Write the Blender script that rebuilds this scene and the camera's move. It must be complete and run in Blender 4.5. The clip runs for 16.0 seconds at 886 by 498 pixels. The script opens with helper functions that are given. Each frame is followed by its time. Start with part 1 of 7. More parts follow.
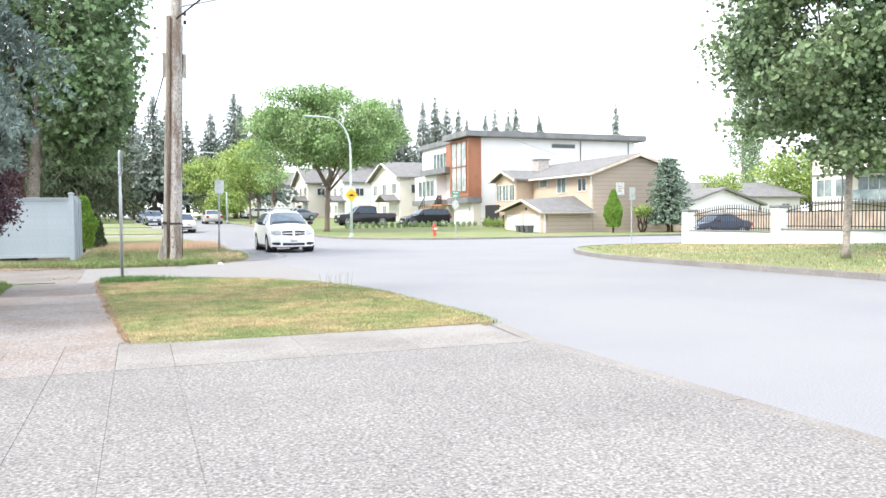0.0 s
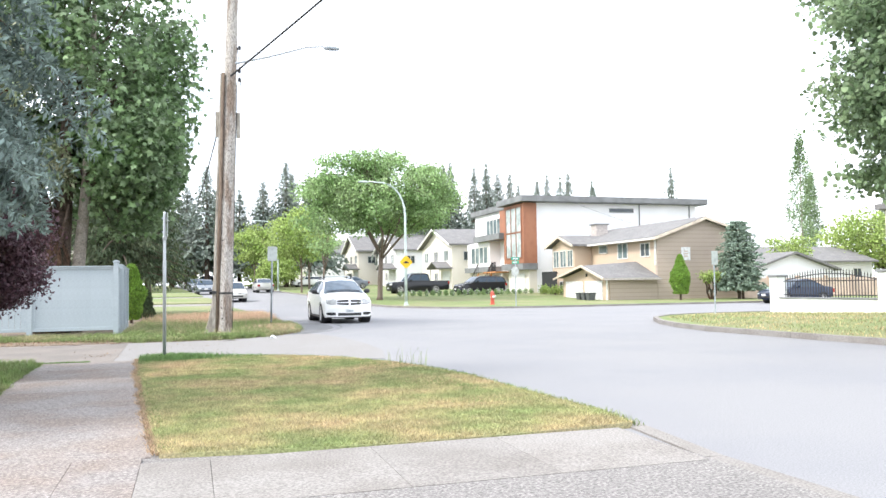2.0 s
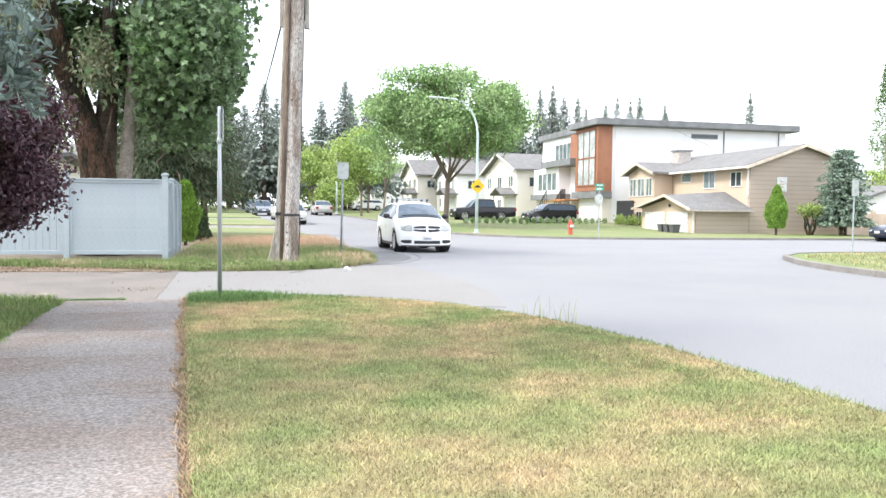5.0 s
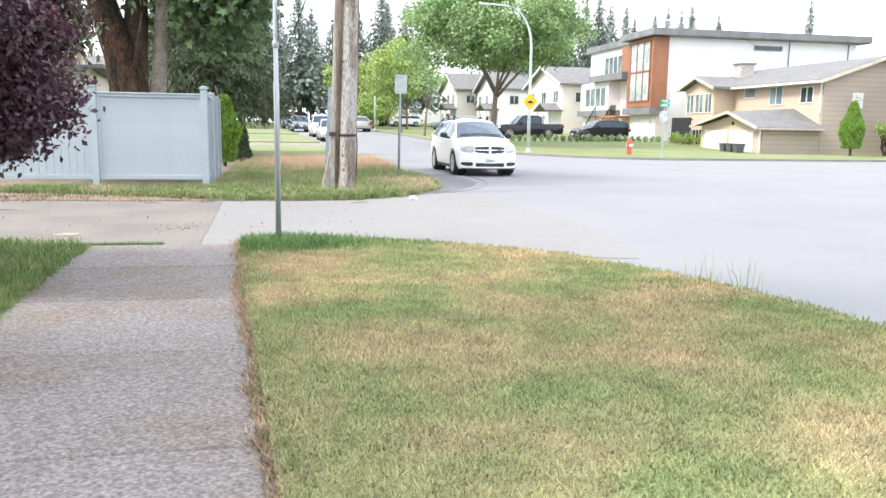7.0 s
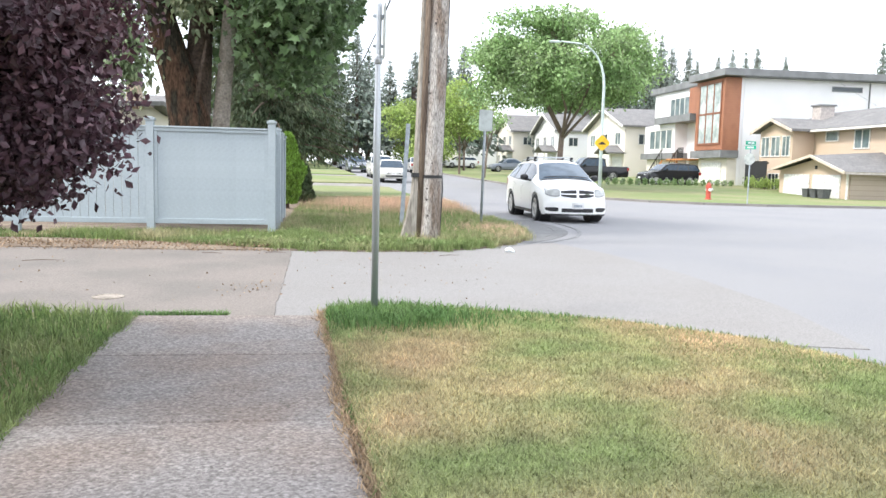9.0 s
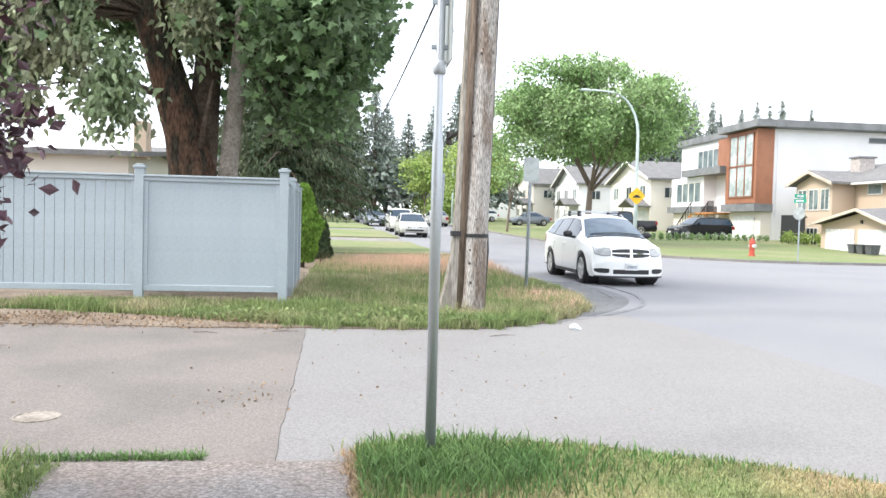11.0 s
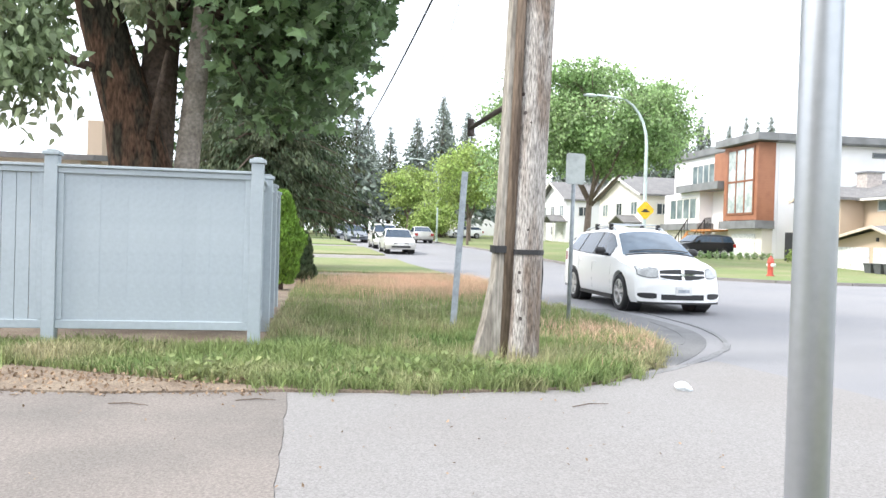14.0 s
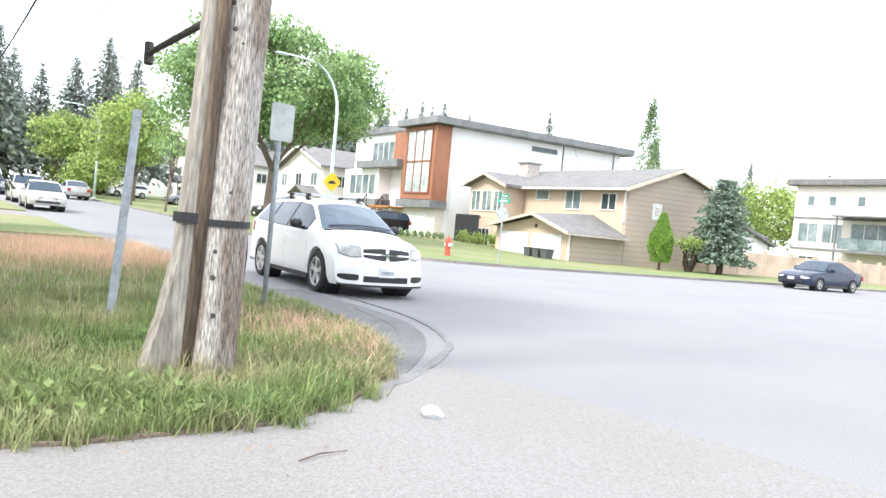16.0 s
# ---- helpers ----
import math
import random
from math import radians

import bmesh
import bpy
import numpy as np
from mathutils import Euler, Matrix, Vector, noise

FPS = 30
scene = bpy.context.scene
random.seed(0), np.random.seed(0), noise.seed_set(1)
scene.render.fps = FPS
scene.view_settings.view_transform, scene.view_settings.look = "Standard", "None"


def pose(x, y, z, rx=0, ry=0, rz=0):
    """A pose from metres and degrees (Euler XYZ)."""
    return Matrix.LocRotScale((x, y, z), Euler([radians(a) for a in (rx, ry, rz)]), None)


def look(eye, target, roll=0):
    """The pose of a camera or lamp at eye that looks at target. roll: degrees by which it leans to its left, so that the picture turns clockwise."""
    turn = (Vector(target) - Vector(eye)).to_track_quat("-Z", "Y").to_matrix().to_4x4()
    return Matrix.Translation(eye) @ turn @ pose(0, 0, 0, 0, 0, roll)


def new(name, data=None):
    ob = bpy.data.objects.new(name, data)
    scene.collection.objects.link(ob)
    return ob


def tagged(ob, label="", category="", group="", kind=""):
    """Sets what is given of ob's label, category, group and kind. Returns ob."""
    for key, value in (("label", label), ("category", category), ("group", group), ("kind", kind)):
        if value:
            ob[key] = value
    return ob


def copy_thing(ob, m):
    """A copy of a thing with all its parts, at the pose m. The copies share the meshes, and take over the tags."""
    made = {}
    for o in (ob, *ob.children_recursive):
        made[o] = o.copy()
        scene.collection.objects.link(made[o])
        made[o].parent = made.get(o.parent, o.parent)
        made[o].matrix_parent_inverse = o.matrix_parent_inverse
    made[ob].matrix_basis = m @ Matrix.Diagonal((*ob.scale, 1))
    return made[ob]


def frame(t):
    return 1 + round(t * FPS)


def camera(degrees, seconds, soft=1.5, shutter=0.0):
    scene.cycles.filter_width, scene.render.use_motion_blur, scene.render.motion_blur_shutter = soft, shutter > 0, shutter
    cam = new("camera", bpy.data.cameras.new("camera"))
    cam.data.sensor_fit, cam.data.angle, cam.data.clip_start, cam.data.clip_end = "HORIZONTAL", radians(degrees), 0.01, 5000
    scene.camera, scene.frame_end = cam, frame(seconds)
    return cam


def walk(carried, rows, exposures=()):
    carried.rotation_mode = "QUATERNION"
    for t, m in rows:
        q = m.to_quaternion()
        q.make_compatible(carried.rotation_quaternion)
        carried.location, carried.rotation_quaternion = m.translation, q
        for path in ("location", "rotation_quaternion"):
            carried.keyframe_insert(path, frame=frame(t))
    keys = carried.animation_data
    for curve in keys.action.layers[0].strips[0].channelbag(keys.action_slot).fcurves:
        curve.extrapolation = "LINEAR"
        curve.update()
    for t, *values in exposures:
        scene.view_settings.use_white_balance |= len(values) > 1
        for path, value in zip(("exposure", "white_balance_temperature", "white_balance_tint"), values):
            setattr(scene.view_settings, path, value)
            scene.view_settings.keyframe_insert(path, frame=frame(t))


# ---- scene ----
cam = camera(58.3, 16.0)
PATH = [
    (0, (0.823, 1.361, 1.269), (1.54, 3.227, 1.192), -0.5),
    (0.5, (0.867, 1.889, 1.279), (1.589, 3.749, 1.148), -0.3),
    (1, (0.945, 2.46, 1.312), (1.657, 4.327, 1.23), -0.6),
    (1.5, (0.941, 2.995, 1.33), (1.609, 4.88, 1.324), -0.7),
    (2, (0.961, 3.59, 1.285), (1.567, 5.494, 1.379), -0.8),
    (2.5, (0.949, 4.229, 1.287), (1.5, 6.148, 1.404), -0.6),
    (3, (0.916, 4.943, 1.27), (1.446, 6.871, 1.336), 0.0),
    (3.5, (0.906, 5.563, 1.281), (1.363, 7.51, 1.261), 0.6),
    (6, (0.817, 8.603, 1.268), (1.308, 10.532, 1.083), 0.9),
    (6.5, (0.685, 9.206, 1.286), (1.158, 11.123, 0.968), 1.2),
    (7, (0.542, 9.786, 1.357), (0.94, 11.723, 1.056), 0.9),
    (7.5, (0.333, 10.365, 1.385), (0.718, 12.31, 1.123), 0.6),
    (8, (0.296, 10.964, 1.333), (0.656, 12.916, 1.089), 1.3),
    (8.5, (0.164, 11.497, 1.33), (0.48, 13.462, 1.13), 1.4),
    (9, (0.131, 12.033, 1.327), (0.409, 14.003, 1.126), 1.4),
    (9.5, (0.096, 12.656, 1.346), (0.345, 14.634, 1.197), 1.1),
    (12, (-0.032, 15.666, 1.384), (0.204, 17.651, 1.321), 1.6),
    (12.5, (-0.066, 16.237, 1.364), (0.159, 18.224, 1.305), 1.5),
    (13, (-0.092, 16.814, 1.357), (0.096, 18.805, 1.313), 1.3),
    (13.5, (-0.192, 17.322, 1.317), (-0.037, 19.316, 1.292), 1.2),
    (14, (-0.201, 17.885, 1.295), (0.091, 19.863, 1.27), 1.7),
    (14.5, (-0.266, 18.469, 1.29), (0.281, 20.392, 1.236), 2.4),
    (15, (-0.203, 18.943, 1.276), (0.529, 20.802, 1.196), 3.7),
    (15.5, (-0.063, 19.457, 1.301), (0.846, 21.238, 1.24), 4.7),
    (16, (0.113, 19.994, 1.301), (1.167, 21.693, 1.249), 5.3),
]
walk(cam, [(t, look(eye, target, roll)) for t, eye, target, roll in PATH],
     exposures=[(0, 1.58), (3.5, 1.52), (7, 1.57), (9.5, 1.42), (13, 1.45), (16, 1.62)])

# ---- world, sun, exposure ----
world = bpy.data.worlds.new("world")
scene.world = world
world.use_nodes = True
wn, wl = world.node_tree.nodes, world.node_tree.links
wn.clear()
sky = wn.new("ShaderNodeTexSky")
sky.sky_type = "NISHITA"
sky.sun_disc = False
sky.sun_elevation, sky.sun_rotation = radians(48), radians(-78)
sky_gain = wn.new("ShaderNodeVectorMath")
sky_gain.operation = "SCALE"
sky_gain.inputs["Scale"].default_value = 0.11
wl.new(sky.outputs["Color"], sky_gain.inputs[0])
wco = wn.new("ShaderNodeTexCoord")
cloud = wn.new("ShaderNodeTexNoise")
cloud.inputs["Scale"].default_value, cloud.inputs["Detail"].default_value = 2.2, 5
wl.new(wco.outputs["Generated"], cloud.inputs["Vector"])
cover = wn.new("ShaderNodeMapRange")
cover.inputs["From Min"].default_value, cover.inputs["From Max"].default_value = 0.3, 0.55
cover.inputs["To Min"].default_value, cover.inputs["To Max"].default_value = 0.5, 1.0
wl.new(cloud.outputs["Fac"], cover.inputs["Value"])
veil = wn.new("ShaderNodeMix")
veil.data_type = "RGBA"
wl.new(cover.outputs["Result"], veil.inputs["Factor"])
wl.new(sky_gain.outputs["Vector"], veil.inputs["A"])
veil.inputs["B"].default_value = (0.93, 0.98, 1.07, 1)
wbg = wn.new("ShaderNodeBackground")
wbg.inputs["Strength"].default_value = 1.0
wl.new(veil.outputs["Result"], wbg.inputs["Color"])
wout = wn.new("ShaderNodeOutputWorld")
wl.new(wbg.outputs["Background"], wout.inputs["Surface"])

sun = new("sun", bpy.data.lights.new("sun", "SUN"))
sun.data.energy, sun.data.angle, sun.data.color = 1.5, radians(12), (1.0, 0.95, 0.87)
sun.matrix_world = look((-60, -12, 66), (0, 0, 0))

# ---- materials ----


def mat(name, color, rough=0.8, metal=0.0, var=0.25, scale=6.0, fine=60.0, bump=0.0, bump_scale=80.0, second=None, island=0.0, obrand=0.0, leafy=0.0, coat=0.0, spec=0.5, patch=(0.4, 0.65)):
    """A surface with grain at two scales; second: a colour that comes in patches; island, obrand: change from piece to piece."""
    m = bpy.data.materials.new(name)
    m.use_nodes = True
    n, l = m.node_tree.nodes, m.node_tree.links
    b = n["Principled BSDF"]
    b.inputs["Roughness"].default_value, b.inputs["Metallic"].default_value = rough, metal
    b.inputs["Coat Weight"].default_value = coat
    b.inputs["Specular IOR Level"].default_value = spec
    co = n.new("ShaderNodeTexCoord")
    big, small = n.new("ShaderNodeTexNoise"), n.new("ShaderNodeTexNoise")
    for t, s in ((big, scale), (small, fine)):
        t.inputs["Scale"].default_value, t.inputs["Detail"].default_value = s, 4
        l.new(co.outputs["Object"], t.inputs["Vector"])
    base = n.new("ShaderNodeMix")
    base.data_type = "RGBA"
    base.inputs["A"].default_value = (*color, 1)
    base.inputs["B"].default_value = (*(second or [c * 0.72 for c in color]), 1)
    step = n.new("ShaderNodeMapRange")
    step.inputs["From Min"].default_value, step.inputs["From Max"].default_value = patch
    l.new(big.outputs["Fac"], step.inputs["Value"])
    l.new(step.outputs["Result"], base.inputs["Factor"])
    grain = n.new("ShaderNodeMapRange")
    grain.inputs["From Min"].default_value, grain.inputs["From Max"].default_value = 0.25, 0.75
    grain.inputs["To Min"].default_value, grain.inputs["To Max"].default_value = 1 - var, 1 + var
    l.new(small.outputs["Fac"], grain.inputs["Value"])
    out = grain.outputs["Result"]
    for amount, node, socket in ((island, "ShaderNodeNewGeometry", "Random Per Island"), (obrand, "ShaderNodeObjectInfo", "Random")):
        if amount:
            r = n.new(node)
            mr = n.new("ShaderNodeMapRange")
            mr.inputs["To Min"].default_value, mr.inputs["To Max"].default_value = 1 - amount, 1 + amount
            l.new(r.outputs[socket], mr.inputs["Value"])
            mul = n.new("ShaderNodeMath")
            mul.operation = "MULTIPLY"
            l.new(out, mul.inputs[0])
            l.new(mr.outputs["Result"], mul.inputs[1])
            out = mul.outputs[0]
    tone = n.new("ShaderNodeVectorMath")
    tone.operation = "SCALE"
    l.new(base.outputs["Result"], tone.inputs[0])
    l.new(out, tone.inputs["Scale"])
    l.new(tone.outputs["Vector"], b.inputs["Base Color"])
    if bump:
        bn = n.new("ShaderNodeTexNoise")
        bn.inputs["Scale"].default_value, bn.inputs["Detail"].default_value = bump_scale, 3
        l.new(co.outputs["Object"], bn.inputs["Vector"])
        bp = n.new("ShaderNodeBump")
        bp.inputs["Strength"].default_value, bp.inputs["Distance"].default_value = bump, 0.01
        l.new(bn.outputs["Fac"], bp.inputs["Height"])
        l.new(bp.outputs["Normal"], b.inputs["Normal"])
    if leafy:
        tr = n.new("ShaderNodeBsdfTranslucent")
        l.new(tone.outputs["Vector"], tr.inputs["Color"])
        mix = n.new("ShaderNodeMixShader")
        mix.inputs[0].default_value = leafy
        l.new(b.outputs[0], mix.inputs[1])
        l.new(tr.outputs[0], mix.inputs[2])
        l.new(mix.outputs[0], n["Material Output"].inputs["Surface"])
    return m


def stripes(m, axis, pitch, depth=0.5, dark=0.75):
    """Regular courses (lap siding, shingles, boards) as fine relief with a darker lower edge."""
    n, l = m.node_tree.nodes, m.node_tree.links
    b = n["Principled BSDF"]
    co = n.new("ShaderNodeTexCoord")
    sep = n.new("ShaderNodeSeparateXYZ")
    l.new(co.outputs["Object"], sep.inputs[0])
    div, fr = n.new("ShaderNodeMath"), n.new("ShaderNodeMath")
    div.operation, fr.operation = "DIVIDE", "FRACT"
    div.inputs[1].default_value = pitch
    l.new(sep.outputs[axis], div.inputs[0])
    l.new(div.outputs[0], fr.inputs[0])
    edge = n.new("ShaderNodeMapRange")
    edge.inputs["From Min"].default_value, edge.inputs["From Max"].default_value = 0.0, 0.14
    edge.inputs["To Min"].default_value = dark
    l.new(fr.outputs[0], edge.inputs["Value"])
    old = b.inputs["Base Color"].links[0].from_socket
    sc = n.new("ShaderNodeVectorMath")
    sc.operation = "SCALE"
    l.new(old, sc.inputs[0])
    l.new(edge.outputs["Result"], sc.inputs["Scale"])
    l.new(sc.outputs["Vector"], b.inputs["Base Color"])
    bp = n.new("ShaderNodeBump")
    bp.inputs["Strength"].default_value, bp.inputs["Distance"].default_value = depth, 0.02
    bp.invert = True
    l.new(fr.outputs[0], bp.inputs["Height"])
    l.new(bp.outputs["Normal"], b.inputs["Normal"])
    return m


def stretch(m, amount):
    """Draw a surface's grain out along its height."""
    n, l = m.node_tree.nodes, m.node_tree.links
    for node in [q for q in n if q.type == "TEX_NOISE"]:
        mapping = n.new("ShaderNodeMapping")
        mapping.inputs["Scale"].default_value = amount
        l.new(node.inputs["Vector"].links[0].from_socket, mapping.inputs["Vector"])
        l.new(mapping.outputs["Vector"], node.inputs["Vector"])


def pebbles(m, size, spread=0.4):
    """Single pebbles of many tones, set in a surface."""
    n, l = m.node_tree.nodes, m.node_tree.links
    b = n["Principled BSDF"]
    co, cell = n.new("ShaderNodeTexCoord"), n.new("ShaderNodeTexVoronoi")
    cell.inputs["Scale"].default_value = 1.0 / size
    l.new(co.outputs["Object"], cell.inputs["Vector"])
    sep, tone = n.new("ShaderNodeSeparateColor"), n.new("ShaderNodeMapRange")
    l.new(cell.outputs["Color"], sep.inputs[0])
    tone.inputs["To Min"].default_value, tone.inputs["To Max"].default_value = 1 - spread, 1 + spread
    l.new(sep.outputs[0], tone.inputs["Value"])
    sc = n.new("ShaderNodeVectorMath")
    sc.operation = "SCALE"
    l.new(b.inputs["Base Color"].links[0].from_socket, sc.inputs[0])
    l.new(tone.outputs["Result"], sc.inputs["Scale"])
    l.new(sc.outputs["Vector"], b.inputs["Base Color"])
    return m


ASPHALT = mat("asphalt", (0.24, 0.238, 0.245), 0.95, var=0.25, scale=0.35, fine=70, bump=0.6, bump_scale=90, second=(0.222, 0.222, 0.234), spec=0.25)
ASPHALT_OLD = mat("old_asphalt", (0.216, 0.192, 0.176), 0.95, var=0.3, scale=0.9, fine=60, bump=0.6, bump_scale=80, second=(0.178, 0.162, 0.15), spec=0.25)
ASPHALT_PATCH = mat("asphalt_patch", (0.15, 0.15, 0.153), 0.95, var=0.35, scale=1.5, fine=60, bump=0.6, bump_scale=80, second=(0.185, 0.185, 0.187), spec=0.25)
ASPHALT_SEAM = mat("worn_seam", (0.185, 0.185, 0.19), 0.95, var=0.4, scale=3, fine=50, bump=0.5, second=(0.225, 0.225, 0.23), spec=0.25)
LANE = mat("lane_concrete", (0.24, 0.231, 0.227), 0.95, var=0.25, scale=0.6, fine=70, bump=0.5, second=(0.23, 0.219, 0.213), spec=0.25)
AGGREGATE = mat("exposed_aggregate", (0.215, 0.203, 0.195), 0.95, var=0.5, scale=0.8, fine=46, bump=0.7, bump_scale=50, spec=0.2, second=(0.195, 0.184, 0.178), obrand=0.02)
WALK = mat("walk_concrete", (0.245, 0.224, 0.214), 0.95, var=0.4, scale=1.3, fine=46, bump=0.8, bump_scale=50, spec=0.2, second=(0.225, 0.188, 0.168), obrand=0.06)
CONCRETE = mat("kerb_concrete", (0.25, 0.235, 0.222), 0.95, var=0.4, scale=1.2, fine=55, bump=0.5, spec=0.2, second=(0.205, 0.188, 0.175), obrand=0.05)
pebbles(AGGREGATE, 0.013, 0.3)
pebbles(WALK, 0.012, 0.26)
SOIL = mat("soil", (0.20, 0.155, 0.12), 0.95, var=0.5, scale=2, fine=50, bump=0.8, bump_scale=50, second=(0.27, 0.22, 0.17), spec=0.2)
TURF = mat("turf", (0.235, 0.275, 0.12), 0.95, var=0.5, patch=(0.36, 0.72), scale=0.8, fine=60, bump=0.8, bump_scale=90, second=(0.40, 0.315, 0.20), spec=0.2)
TURF_FAR = mat("turf_far", (0.165, 0.21, 0.085), 0.95, var=0.3, scale=0.25, fine=14, bump=0.4, second=(0.225, 0.225, 0.12), spec=0.2)
BLADE = mat("grass_blade", (0.25, 0.30, 0.125), 0.8, var=0.3, scale=0.8, fine=4, patch=(0.36, 0.72), second=(0.55, 0.40, 0.25), island=0.5, leafy=0.3)
BLADE_GREEN = mat("lush_blade", (0.10, 0.195, 0.06), 0.8, var=0.15, scale=1.2, fine=8, second=(0.16, 0.25, 0.085), island=0.4, leafy=0.3)
BLADE_VERGE = mat("green_verge_blade", (0.15, 0.23, 0.074), 0.8, var=0.25, scale=0.9, fine=8, second=(0.27, 0.30, 0.135), island=0.4, leafy=0.3)
BLADE_DRY = mat("dry_blade", (0.66, 0.44, 0.32), 0.8, var=0.15, scale=0.8, fine=8, second=(0.45, 0.37, 0.23), island=0.3, leafy=0.3)
BLADE_MAT = mat("matted_dead_blade", (0.43, 0.31, 0.20), 0.9, var=0.25, scale=2.0, fine=8, second=(0.31, 0.22, 0.145), island=0.4, leafy=0.15)
BLADE_MIX = mat("verge_blade", (0.22, 0.28, 0.105), 0.8, var=0.2, scale=0.75, fine=8, patch=(0.47, 0.7), second=(0.46, 0.395, 0.25), island=0.35, leafy=0.3)
LITTER = mat("dead_leaf", (0.29, 0.205, 0.135), 0.9, var=0.3, island=0.4)
WHITE_BAG = mat("paper", (0.75, 0.80, 0.82), 0.6, var=0.1, scale=20)
FENCE = mat("fence_paint", (0.36, 0.407, 0.437), 0.65, var=0.06, scale=1.6, fine=22, second=(0.325, 0.37, 0.40), obrand=0.02, bump=0.15, bump_scale=30)
POLE = mat("weathered_pole", (0.37, 0.345, 0.32), 0.9, var=0.8, scale=3.6, fine=55, bump=1.0, bump_scale=50, second=(0.205, 0.16, 0.13), spec=0.2, patch=(0.44, 0.6))
stretch(POLE, (1.5, 1.5, 0.24))
GUARD = mat("conduit_guard", (0.35, 0.325, 0.285), 0.85, var=0.45, scale=4, fine=30, bump=0.4, second=(0.24, 0.215, 0.185), spec=0.2)
# brown for the strip that stands in for the dark gap on the pole
GAP_BROWN = mat("gap_brown", (0.19, 0.145, 0.11), 0.9, var=0.5, scale=4, fine=30, bump=0.6, second=(0.12, 0.09, 0.07), spec=0.2)
stretch(GAP_BROWN, (1.5, 1.5, 0.2))
stretch(GUARD, (1.5, 1.5, 0.2))
STEEL = mat("galvanised_steel", (0.42, 0.44, 0.47), 0.38, metal=0.55, var=0.05, scale=3, fine=60, second=(0.43, 0.46, 0.49))
STEEL_DULL = mat("dull_zinc", (0.40, 0.44, 0.48), 0.6, metal=0.35, var=0.15, scale=8, fine=40)
LAMP_PAINT = mat("lamp_paint", (0.50, 0.58, 0.56), 0.5, var=0.08, scale=2)
BLACK = mat("black_plastic", (0.02, 0.02, 0.022), 0.5, var=0.2)
RUBBER = mat("tyre_rubber", (0.022, 0.022, 0.023), 0.85, var=0.3, fine=40)
CABLE = mat("cable_black", (0.03, 0.03, 0.032), 0.7)
RUST = mat("rusty_iron", (0.07, 0.055, 0.05), 0.8, var=0.4, fine=40)
ALLOY = mat("alloy_rim", (0.62, 0.62, 0.61), 0.35, metal=0.35, var=0.1)
CHROME = mat("chrome", (0.75, 0.75, 0.76), 0.12, metal=1.0, var=0.02)
PAINT_WHITE = mat("white_car_paint", (0.80, 0.80, 0.79), 0.3, var=0.02, coat=0.3, second=(0.80, 0.80, 0.79), spec=0.35)
PAINT_BLACK = mat("black_car_paint", (0.012, 0.013, 0.016), 0.25, var=0.05, coat=0.12, second=(0.012, 0.013, 0.016), spec=0.35)
PAINT_NAVY = mat("navy_car_paint", (0.018, 0.028, 0.055), 0.25, var=0.05, coat=0.12, second=(0.018, 0.028, 0.055), spec=0.35)
PAINT_SILVER = mat("silver_car_paint", (0.55, 0.54, 0.51), 0.35, metal=0.4, var=0.04, coat=0.3, second=(0.55, 0.54, 0.51), spec=0.35)
PAINT_GREY = mat("grey_car_paint", (0.16, 0.18, 0.21), 0.3, metal=0.3, var=0.04, coat=0.12, second=(0.16, 0.18, 0.21), spec=0.35)
CAR_GLASS = mat("car_glass", (0.03, 0.05, 0.075), 0.05, var=0.05, spec=0.28, second=(0.045, 0.065, 0.095))
# paler and bluer than the side glass: some sky reflection is in the colour
WINDSCREEN = mat("sky_tinted_windscreen", (0.085, 0.125, 0.17), 0.05, var=0.1, scale=2.5, fine=6, spec=0.5, second=(0.05, 0.08, 0.115))
HEADLIGHT = mat("headlight_lens", (0.5, 0.51, 0.51), 0.2, metal=0.0, var=0.15, fine=30, spec=0.3)
BEZEL = mat("lamp_bezel", (0.16, 0.165, 0.17), 0.4, var=0.1)
TAIL = mat("tail_lens", (0.35, 0.02, 0.015), 0.2, var=0.1, coat=0.5)
STUCCO = mat("white_stucco", (0.80, 0.79, 0.80), 0.85, var=0.04, scale=0.4, fine=30, second=(0.75, 0.745, 0.755))
STUCCO_CREAM = mat("cream_stucco", (0.74, 0.69, 0.62), 0.85, var=0.05, scale=0.4, fine=30, second=(0.70, 0.65, 0.575))
TAN = mat("tan_cladding", (0.56, 0.44, 0.335), 0.85, var=0.05, scale=0.5, fine=30, second=(0.53, 0.415, 0.315))
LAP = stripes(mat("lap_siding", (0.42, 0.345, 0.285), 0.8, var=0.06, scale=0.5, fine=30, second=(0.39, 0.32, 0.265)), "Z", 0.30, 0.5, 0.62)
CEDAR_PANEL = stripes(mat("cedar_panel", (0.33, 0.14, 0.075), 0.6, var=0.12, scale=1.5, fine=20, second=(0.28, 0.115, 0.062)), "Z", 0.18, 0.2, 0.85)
FASCIA = mat("grey_fascia", (0.20, 0.205, 0.21), 0.6, var=0.06, scale=1)
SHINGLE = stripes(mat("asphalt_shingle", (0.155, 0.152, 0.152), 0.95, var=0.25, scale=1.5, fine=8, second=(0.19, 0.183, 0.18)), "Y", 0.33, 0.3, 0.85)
TRIM = mat("white_trim", (0.76, 0.74, 0.70), 0.6, var=0.03)
TRIM_BEIGE = mat("beige_trim", (0.66, 0.56, 0.46), 0.65, var=0.05, scale=2)
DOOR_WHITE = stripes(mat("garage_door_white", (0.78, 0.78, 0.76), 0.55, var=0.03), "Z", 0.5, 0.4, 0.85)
WINDOW = mat("window_glass", (0.13, 0.17, 0.18), 0.06, var=0.25, scale=0.6, fine=3, second=(0.26, 0.31, 0.31))
